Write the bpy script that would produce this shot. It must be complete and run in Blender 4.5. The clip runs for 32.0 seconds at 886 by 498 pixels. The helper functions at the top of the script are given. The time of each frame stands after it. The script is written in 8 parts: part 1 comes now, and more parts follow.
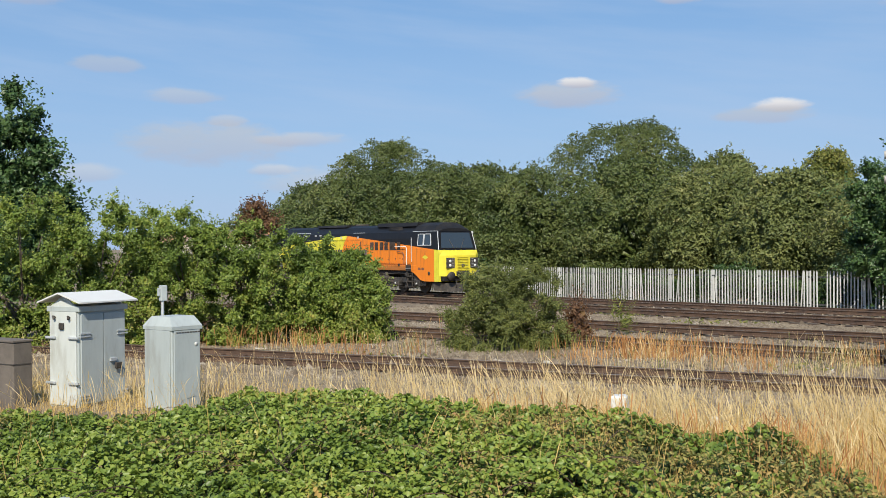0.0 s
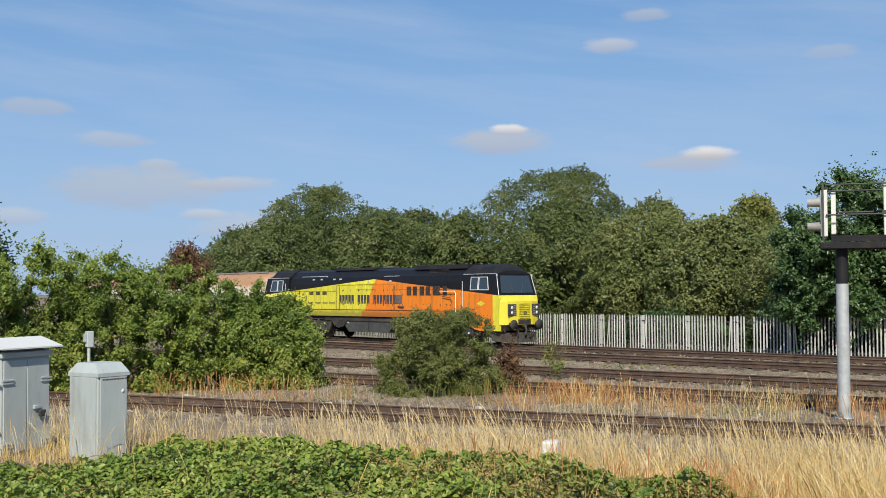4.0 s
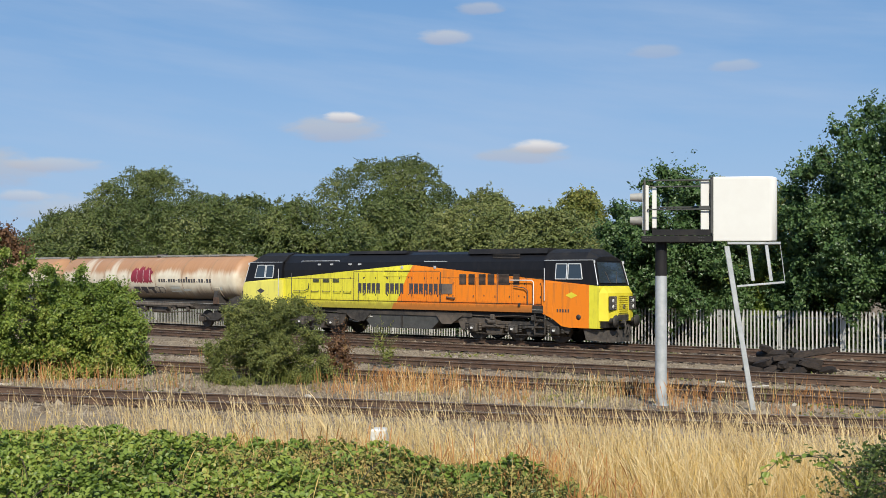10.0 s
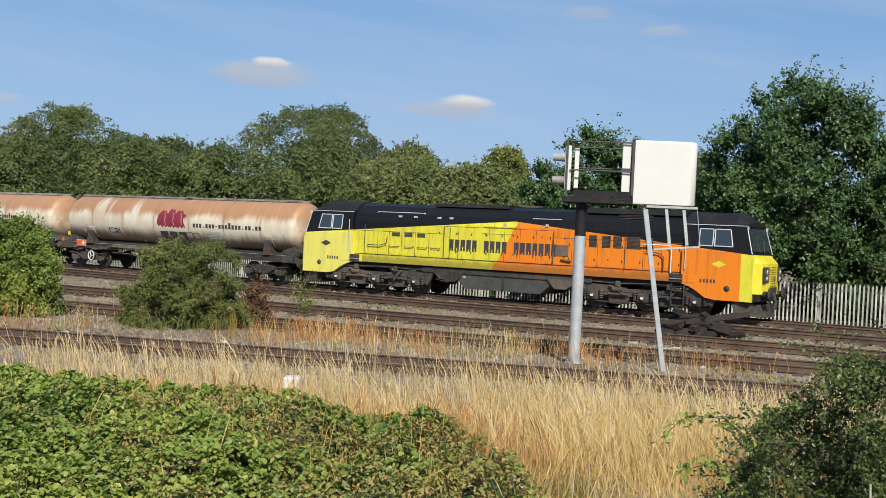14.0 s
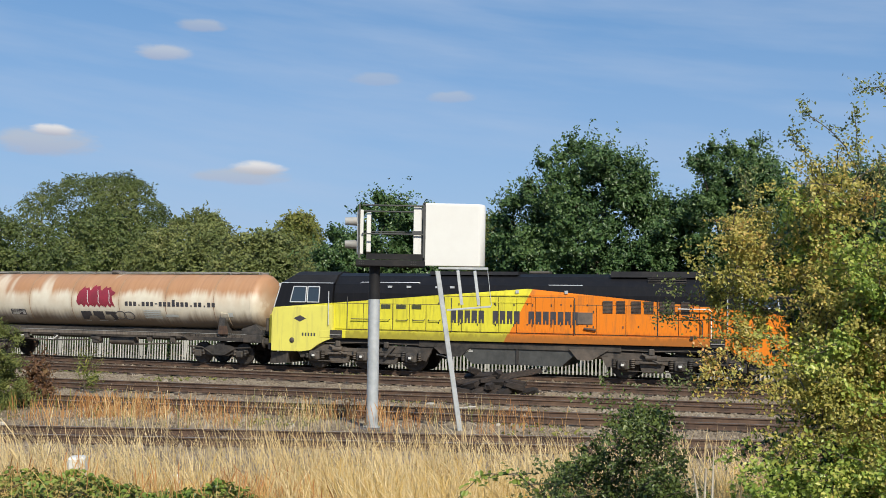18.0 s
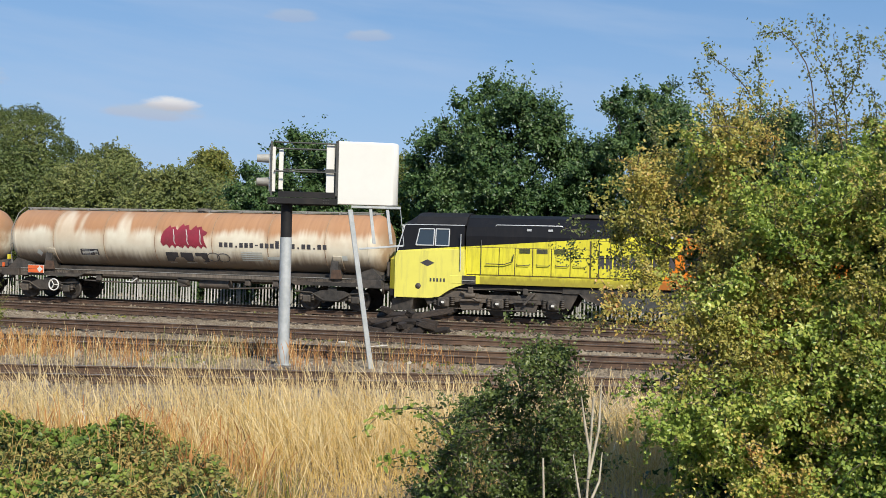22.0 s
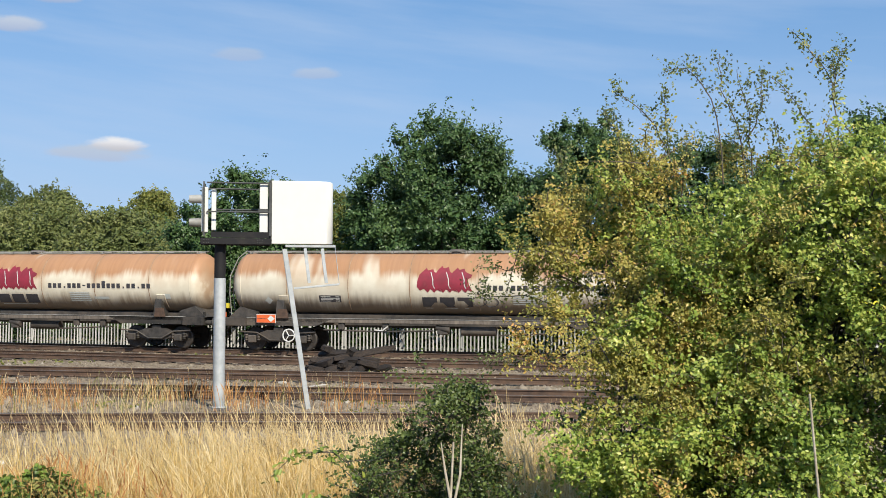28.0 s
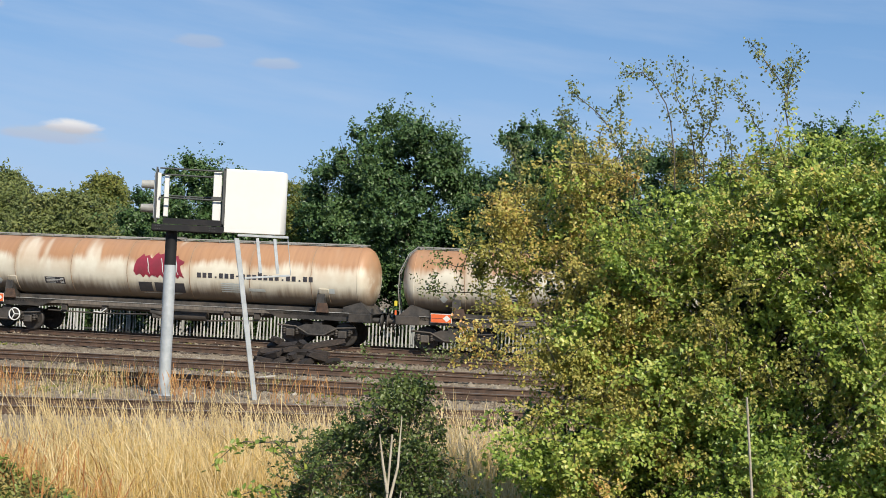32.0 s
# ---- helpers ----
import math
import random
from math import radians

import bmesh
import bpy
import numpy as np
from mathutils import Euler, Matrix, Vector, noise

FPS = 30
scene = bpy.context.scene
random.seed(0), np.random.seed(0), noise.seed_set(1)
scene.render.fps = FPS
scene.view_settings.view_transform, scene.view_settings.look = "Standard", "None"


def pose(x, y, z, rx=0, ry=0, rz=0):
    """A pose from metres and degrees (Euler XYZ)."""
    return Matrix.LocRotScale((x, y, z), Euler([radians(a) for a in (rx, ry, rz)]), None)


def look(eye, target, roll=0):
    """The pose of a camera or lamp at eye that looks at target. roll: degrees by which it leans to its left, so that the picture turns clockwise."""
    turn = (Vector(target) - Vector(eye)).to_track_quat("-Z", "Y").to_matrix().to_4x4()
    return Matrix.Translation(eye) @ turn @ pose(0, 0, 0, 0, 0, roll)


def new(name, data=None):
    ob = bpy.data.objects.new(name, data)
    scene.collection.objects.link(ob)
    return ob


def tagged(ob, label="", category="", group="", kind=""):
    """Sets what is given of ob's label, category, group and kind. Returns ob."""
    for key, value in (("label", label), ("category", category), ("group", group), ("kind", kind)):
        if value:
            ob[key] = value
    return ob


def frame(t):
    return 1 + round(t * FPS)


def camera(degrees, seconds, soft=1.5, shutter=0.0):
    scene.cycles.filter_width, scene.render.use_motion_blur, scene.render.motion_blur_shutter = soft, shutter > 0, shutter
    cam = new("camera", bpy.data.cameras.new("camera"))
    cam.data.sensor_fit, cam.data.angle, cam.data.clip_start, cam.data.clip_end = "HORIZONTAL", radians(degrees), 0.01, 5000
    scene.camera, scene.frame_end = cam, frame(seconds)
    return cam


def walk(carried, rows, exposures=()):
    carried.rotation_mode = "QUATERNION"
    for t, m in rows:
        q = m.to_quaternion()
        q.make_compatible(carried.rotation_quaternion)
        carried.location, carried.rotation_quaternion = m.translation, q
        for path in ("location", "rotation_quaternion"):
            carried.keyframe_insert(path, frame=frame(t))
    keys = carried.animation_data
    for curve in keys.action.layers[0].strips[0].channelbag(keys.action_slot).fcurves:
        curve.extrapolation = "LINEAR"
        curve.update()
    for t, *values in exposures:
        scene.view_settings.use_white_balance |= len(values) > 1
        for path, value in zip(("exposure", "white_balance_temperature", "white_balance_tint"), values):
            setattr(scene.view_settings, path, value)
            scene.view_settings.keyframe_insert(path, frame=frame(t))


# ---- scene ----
cam = camera(41.97, 32.0, soft=0.55)
PATH = [
    (0.0, pose(-0.000, 0.002, 2.609, 89.858, 0.386, 0.000)),
    (0.5, pose(-0.004, 0.010, 2.611, 90.830, 0.491, -0.270)),
    (1.0, pose(-0.018, 0.019, 2.615, 91.496, 0.486, -0.350)),
    (1.5, pose(-0.012, 0.031, 2.619, 92.068, 0.370, -0.542)),
    (2.0, pose(-0.017, 0.014, 2.617, 92.658, 0.173, -0.949)),
    (2.5, pose(-0.017, 0.048, 2.617, 93.063, 0.087, -1.400)),
    (4.5, pose(0.022, -0.039, 2.604, 91.559, 0.189, -4.303)),
    (5.0, pose(0.028, -0.054, 2.598, 91.115, -0.157, -5.409)),
    (5.5, pose(0.007, -0.083, 2.606, 90.910, -0.450, -6.346)),
    (6.0, pose(-0.001, -0.049, 2.614, 90.684, -0.647, -6.853)),
    (6.5, pose(0.007, -0.065, 2.606, 90.391, -0.492, -7.230)),
    (7.0, pose(-0.001, -0.038, 2.606, 90.145, -0.273, -7.547)),
    (7.5, pose(-0.007, -0.053, 2.608, 89.938, -0.218, -7.964)),
    (8.0, pose(0.000, -0.059, 2.610, 90.043, -0.232, -8.506)),
    (8.5, pose(-0.001, -0.026, 2.611, 90.484, -0.332, -9.145)),
    (9.0, pose(0.005, -0.043, 2.612, 90.994, -0.414, -9.932)),
    (9.5, pose(0.020, -0.044, 2.613, 91.368, -0.482, -10.775)),
    (10.0, pose(0.018, -0.066, 2.611, 91.518, -0.317, -11.652)),
    (10.5, pose(0.041, -0.054, 2.611, 91.533, -0.078, -12.445)),
    (11.0, pose(0.061, -0.060, 2.615, 91.583, 0.062, -13.127)),
    (11.5, pose(0.075, -0.057, 2.613, 91.586, -0.001, -13.795)),
    (12.0, pose(0.069, -0.050, 2.613, 91.552, -0.235, -14.291)),
    (12.5, pose(0.058, -0.073, 2.604, 91.310, -0.617, -14.707)),
    (13.0, pose(0.058, -0.048, 2.599, 90.870, -1.046, -15.081)),
    (13.5, pose(0.061, -0.046, 2.602, 90.118, -1.602, -15.476)),
    (14.0, pose(0.066, -0.067, 2.602, 89.293, -2.718, -15.482)),
    (14.5, pose(0.084, -0.080, 2.604, 88.454, -4.576, -14.904)),
    (16.5, pose(0.073, 0.030, 2.598, 85.306, -5.043, -17.464)),
    (17.0, pose(0.091, -0.004, 2.602, 87.885, -2.638, -20.550)),
    (17.5, pose(0.101, -0.037, 2.602, 90.999, -1.440, -23.486)),
    (18.0, pose(0.108, -0.050, 2.605, 92.797, -0.865, -25.581)),
    (18.5, pose(0.119, -0.030, 2.595, 93.039, -0.337, -26.919)),
    (19.0, pose(0.098, -0.058, 2.600, 92.778, -0.279, -27.749)),
    (19.5, pose(0.096, -0.017, 2.589, 92.030, -0.392, -28.213)),
    (20.0, pose(0.094, -0.044, 2.575, 91.081, -0.771, -28.717)),
    (20.5, pose(0.104, -0.038, 2.564, 90.135, -1.136, -29.091)),
    (21.0, pose(0.078, -0.059, 2.566, 89.654, -1.241, -29.387)),
    (21.5, pose(0.090, -0.070, 2.569, 89.745, -1.445, -29.834)),
    (22.0, pose(0.160, -0.106, 2.570, 89.950, -1.456, -29.769)),
    (22.5, pose(0.219, -0.107, 2.577, 89.454, -1.344, -28.762)),
    (23.0, pose(0.226, -0.088, 2.579, 88.363, -1.024, -26.645)),
    (23.5, pose(0.203, -0.008, 2.582, 87.462, -0.595, -24.078)),
    (24.0, pose(0.201, -0.033, 2.586, 87.902, -0.813, -22.669)),
    (24.5, pose(0.240, -0.080, 2.591, 89.524, -1.368, -23.532)),
    (25.0, pose(0.257, -0.121, 2.576, 91.253, -2.013, -26.694)),
    (25.5, pose(0.279, -0.160, 2.565, 92.225, -2.250, -30.525)),
    (27.5, pose(0.455, -0.260, 2.601, 91.304, -0.550, -33.340)),
    (28.0, pose(0.471, -0.246, 2.611, 91.746, -0.307, -32.202)),
    (28.5, pose(0.480, -0.255, 2.612, 92.336, -0.337, -31.656)),
    (29.0, pose(0.482, -0.271, 2.611, 92.666, -0.969, -31.862)),
    (29.5, pose(0.497, -0.285, 2.606, 92.652, -1.935, -32.435)),
    (30.0, pose(0.500, -0.258, 2.603, 92.597, -2.773, -32.896)),
    (30.5, pose(0.498, -0.246, 2.598, 92.843, -3.159, -33.181)),
    (31.0, pose(0.476, -0.289, 2.608, 93.020, -3.221, -33.474)),
    (31.5, pose(0.499, -0.291, 2.603, 92.700, -2.972, -33.907)),
    (32.0, pose(0.503, -0.253, 2.596, 91.637, -2.389, -34.521)),
]
walk(cam, PATH, [(0, 0.2), (2, 0.16), (5, 0.12), (20, 0.12), (23, 0.2), (25, 0.2), (28, 0.3), (30, 0.28), (32, 0.24)])

# ---- light ----
R2 = math.sqrt(0.5)
SUN_EL, SUN_AZ = radians(40), radians(186)      # behind the camera, a little to its left
to_sun = Vector((math.sin(SUN_AZ) * math.cos(SUN_EL), math.cos(SUN_AZ) * math.cos(SUN_EL), math.sin(SUN_EL)))
sun = new("sun", bpy.data.lights.new("sun", "SUN"))
sun.data.energy, sun.data.angle, sun.data.color = 5.0, radians(0.55), (1.0, 0.925, 0.775)
sun.matrix_world = look(to_sun * 100, (0, 0, 0))
scene.view_settings.exposure = 0.12


def node(nt, kind, **sets):
    n = nt.nodes.new(kind)
    for key, value in sets.items():
        n.inputs[key].default_value = value
    return n


def calc(nt, op, a, b=None, c=None):
    """A math node; numbers or sockets go in, its socket comes out."""
    n = nt.nodes.new("ShaderNodeMath")
    n.operation = op
    for slot, v in zip(n.inputs, (a, b, c)):
        if v is None:
            continue
        if isinstance(v, (int, float)):
            slot.default_value = v
        else:
            nt.links.new(v, slot)
    return n.outputs[0]


def blend(nt, fac, a, b):
    n = nt.nodes.new("ShaderNodeMix")
    n.data_type = "RGBA"
    for slot, v in ((n.inputs[0], fac), (n.inputs[6], a), (n.inputs[7], b)):
        if isinstance(v, (int, float)):
            slot.default_value = v
        elif isinstance(v, tuple):
            slot.default_value = (*v[:3], 1)
        else:
            nt.links.new(v, slot)
    return n.outputs[2]


# clouds: azimuth and elevation in degrees (from north = ahead, to the right), half width, half height, density, whiteness
CLOUDS = [
    (6.3, 7.65, 2.6, 0.75, 0.6, 0.2), (6.6, 8.25, 1.0, 0.32, 0.9, 1.0), (16.3, 6.88, 1.35, 0.42, 0.95, 1.0),
    (15.6, 6.45, 2.4, 0.5, 0.5, 0.12), (-16.2, 9.0, 1.8, 0.5, 0.4, 0.2), (-12.7, 7.6, 2.0, 0.45, 0.42, 0.3),
    (-10.6, 6.5, 1.1, 0.35, 0.45, 0.4), (-11.5, 5.3, 4.6, 1.2, 0.5, 0.15), (-7.0, 5.6, 2.4, 0.45, 0.5, 0.4),
    (-8.4, 4.1, 1.2, 0.35, 0.5, 0.6), (-17.2, 3.9, 2.0, 0.5, 0.4, 0.5), (-20.0, 12.1, 2.2, 0.6, 0.42, 0.3),
    (11.7, 12.2, 1.5, 0.42, 0.55, 0.5), (13.4, 13.6, 1.3, 0.35, 0.45, 0.3), (25.8, 10.6, 1.2, 0.35, 0.35, 0.3),
    (9.6, 5.6, 1.4, 0.3, 0.6, 0.7), (-5.2, 3.4, 4.0, 0.9, 0.42, 0.35), (22.0, 11.4, 1.4, 0.4, 0.3, 0.2),
]


def build_sky():
    world = bpy.data.worlds.new("sky")
    scene.world = world
    world.use_nodes = True
    nt = world.node_tree
    nt.nodes.clear()
    out = node(nt, "ShaderNodeOutputWorld")
    bg = node(nt, "ShaderNodeBackground", Strength=0.082)
    sky = node(nt, "ShaderNodeTexSky")
    sky.sky_type, sky.sun_disc, sky.sun_elevation, sky.sun_rotation = "NISHITA", False, SUN_EL, SUN_AZ
    sky.air_density, sky.dust_density, sky.ozone_density = 1.0, 0.25, 3.0
    tc = node(nt, "ShaderNodeTexCoord")
    sep = node(nt, "ShaderNodeSeparateXYZ")
    nt.links.new(tc.outputs["Generated"], sep.inputs[0])
    x, y, z = sep.outputs
    az = calc(nt, "MULTIPLY", calc(nt, "ARCTAN2", x, y), 57.29578)
    el = calc(nt, "MULTIPLY", calc(nt, "ARCSINE", z), 57.29578)
    comb = node(nt, "ShaderNodeCombineXYZ")
    nt.links.new(az, comb.inputs[0])
    nt.links.new(calc(nt, "MULTIPLY", el, 2.6), comb.inputs[1])
    fine = node(nt, "ShaderNodeTexNoise", Scale=0.55, Detail=6.0, Roughness=0.6)
    nt.links.new(comb.outputs[0], fine.inputs["Vector"])
    rag = calc(nt, "MULTIPLY", calc(nt, "SUBTRACT", fine.outputs[0], 0.5), 2.2)
    colour = blend(nt, 0.5, sky.outputs[0], (1.75, 4.3, 8.6))
    # thin high streaks
    streak = node(nt, "ShaderNodeCombineXYZ")
    nt.links.new(calc(nt, "ADD", calc(nt, "MULTIPLY", az, 0.05), calc(nt, "MULTIPLY", el, 0.06)), streak.inputs[0])
    nt.links.new(calc(nt, "SUBTRACT", calc(nt, "MULTIPLY", el, 0.32), calc(nt, "MULTIPLY", az, -0.03)), streak.inputs[1])
    thin = node(nt, "ShaderNodeTexNoise", Scale=1.3, Detail=5.0, Roughness=0.55)
    nt.links.new(streak.outputs[0], thin.inputs["Vector"])
    ramp = node(nt, "ShaderNodeMapRange")
    ramp.inputs[1].default_value, ramp.inputs[2].default_value, ramp.inputs[3].default_value, ramp.inputs[4].default_value = 0.42, 0.75, 0.0, 0.42
    nt.links.new(thin.outputs[0], ramp.inputs[0])
    colour = blend(nt, ramp.outputs[0], colour, (5.4, 6.5, 8.3))
    low_haze = node(nt, "ShaderNodeMapRange")
    low_haze.inputs[1].default_value, low_haze.inputs[2].default_value, low_haze.inputs[3].default_value, low_haze.inputs[4].default_value = 14.0, 0.0, 0.0, 0.7
    nt.links.new(el, low_haze.inputs[0])
    colour = blend(nt, low_haze.outputs[0], colour, (4.1, 5.75, 8.6))
    for a0, e0, w, h, dens, white in CLOUDS:
        u = calc(nt, "DIVIDE", calc(nt, "SUBTRACT", az, a0), w)
        v = calc(nt, "DIVIDE", calc(nt, "SUBTRACT", el, e0 - 0.33), h)
        low = calc(nt, "MULTIPLY", calc(nt, "MINIMUM", v, 0.0), 0.7)       # flatter below
        d = calc(nt, "ADD", calc(nt, "MULTIPLY", u, u), calc(nt, "ADD", calc(nt, "MULTIPLY", v, v), calc(nt, "MULTIPLY", low, low)))
        d = calc(nt, "ADD", d, rag)
        m = node(nt, "ShaderNodeMapRange")
        m.interpolation_type = "SMOOTHSTEP"
        m.inputs[1].default_value, m.inputs[2].default_value, m.inputs[3].default_value, m.inputs[4].default_value = 1.25, 0.15, 0.0, dens
        nt.links.new(d, m.inputs[0])
        lit = node(nt, "ShaderNodeMapRange")
        lit.inputs[1].default_value, lit.inputs[2].default_value = -0.7, 0.5
        nt.links.new(v, lit.inputs[0])
        g = 5.6 + 3.2 * white
        body = blend(nt, lit.outputs[0], (4.9, 5.0, 6.0), (g, g * 0.985, g * 0.98))
        colour = blend(nt, m.outputs[0], colour, body)
    nt.links.new(colour, bg.inputs[0])
    nt.links.new(bg.outputs[0], out.inputs[0])


build_sky()

# ---- materials ----


def mat(name, a, b=None, scale=3.0, rough=0.7, metal=0.0, bump=0.0, bscale=40.0, dirt=None, dirt_at=0.6, dscale=0.6, spread=0.0, coord="Object", stretch=(1, 1, 1), rough2=None):
    """Two colours mixed by a noise, a larger patchy layer of dirt, a fine bump; spread: brightness varied from piece to piece."""
    m = bpy.data.materials.new(name)
    m.use_nodes = True
    nt = m.node_tree
    p = nt.nodes["Principled BSDF"]
    tc = node(nt, "ShaderNodeTexCoord")
    mp = node(nt, "ShaderNodeMapping")
    mp.inputs["Scale"].default_value = stretch
    nt.links.new(tc.outputs[coord], mp.inputs[0])
    b = b or tuple(c * 0.78 for c in a)
    n1 = node(nt, "ShaderNodeTexNoise", Scale=scale, Detail=5.0, Roughness=0.65)
    nt.links.new(mp.outputs[0], n1.inputs["Vector"])
    r1 = node(nt, "ShaderNodeMapRange")
    r1.inputs[1].default_value, r1.inputs[2].default_value = 0.35, 0.65
    nt.links.new(n1.outputs[0], r1.inputs[0])
    c = blend(nt, r1.outputs[0], a, b)
    if dirt:
        n2 = node(nt, "ShaderNodeTexNoise", Scale=dscale, Detail=7.0, Roughness=0.7)
        nt.links.new(mp.outputs[0], n2.inputs["Vector"])
        r2 = node(nt, "ShaderNodeMapRange")
        r2.inputs[1].default_value, r2.inputs[2].default_value = dirt_at - 0.12, dirt_at + 0.12
        nt.links.new(n2.outputs[0], r2.inputs[0])
        c = blend(nt, r2.outputs[0], c, dirt)
    if spread:
        oi = node(nt, "ShaderNodeObjectInfo")
        h = node(nt, "ShaderNodeHueSaturation")
        nt.links.new(calc(nt, "ADD", calc(nt, "MULTIPLY", oi.outputs["Random"], spread), 1 - spread / 2), h.inputs["Value"])
        nt.links.new(c, h.inputs["Color"])
        c = h.outputs[0]
    nt.links.new(c, p.inputs["Base Color"])
    p.inputs["Roughness"].default_value, p.inputs["Metallic"].default_value = rough, metal
    if rough2 is not None:
        rr = node(nt, "ShaderNodeMapRange")
        rr.inputs[3].default_value, rr.inputs[4].default_value = rough, rough2
        nt.links.new(n1.outputs[0], rr.inputs[0])
        nt.links.new(rr.outputs[0], p.inputs["Roughness"])
    if bump:
        n3 = node(nt, "ShaderNodeTexNoise", Scale=bscale, Detail=4.0)
        nt.links.new(mp.outputs[0], n3.inputs["Vector"])
        bp = node(nt, "ShaderNodeBump", Strength=bump, Distance=0.02)
        nt.links.new(n3.outputs[0], bp.inputs["Height"])
        nt.links.new(bp.outputs[0], p.inputs["Normal"])
    return m


def leaf_mat(name, stops, rough=0.55, through_it=0.25, patch=0.35, pscale=0.35):
    """Leaves: a colour for each leaf out of the stops, drifting in patches, partly translucent."""
    m = bpy.data.materials.new(name)
    m.use_nodes = True
    nt = m.node_tree
    p = nt.nodes["Principled BSDF"]
    geo = node(nt, "ShaderNodeNewGeometry")
    tc = node(nt, "ShaderNodeTexCoord")
    n = node(nt, "ShaderNodeTexNoise", Scale=pscale, Detail=3.0)
    nt.links.new(tc.outputs["Object"], n.inputs["Vector"])
    f = calc(nt, "ADD", calc(nt, "MULTIPLY", geo.outputs["Random Per Island"], 1 - patch), calc(nt, "MULTIPLY", calc(nt, "SUBTRACT", calc(nt, "MULTIPLY", n.outputs[0], 2.4), 0.7), patch))
    ramp = node(nt, "ShaderNodeValToRGB")
    e = ramp.color_ramp.elements
    e[0].position, e[0].color = stops[0][0], (*stops[0][1], 1)
    e[1].position, e[1].color = stops[-1][0], (*stops[-1][1], 1)
    for pos, col in stops[1:-1]:
        e.new(pos).color = (*col, 1)
    nt.links.new(f, ramp.inputs[0])
    nt.links.new(ramp.outputs[0], p.inputs["Base Color"])
    p.inputs["Roughness"].default_value = rough
    p.inputs["Specular IOR Level"].default_value = 0.35
    tr = node(nt, "ShaderNodeBsdfTranslucent")
    nt.links.new(ramp.outputs[0], tr.inputs[0])
    mx = node(nt, "ShaderNodeMixShader")
    mx.inputs[0].default_value = through_it
    nt.links.new(p.outputs[0], mx.inputs[1])
    nt.links.new(tr.outputs[0], mx.inputs[2])
    nt.links.new(mx.outputs[0], nt.nodes["Material Output"].inputs[0])
    return m


def glass_mat(name, tint=(0.02, 0.03, 0.04), rough=0.06):
    m = bpy.data.materials.new(name)
    m.use_nodes = True
    p = m.node_tree.nodes["Principled BSDF"]
    p.inputs["Base Color"].default_value = (*tint, 1)
    p.inputs["Roughness"].default_value = rough
    p.inputs["Specular IOR Level"].default_value = 0.8
    return m

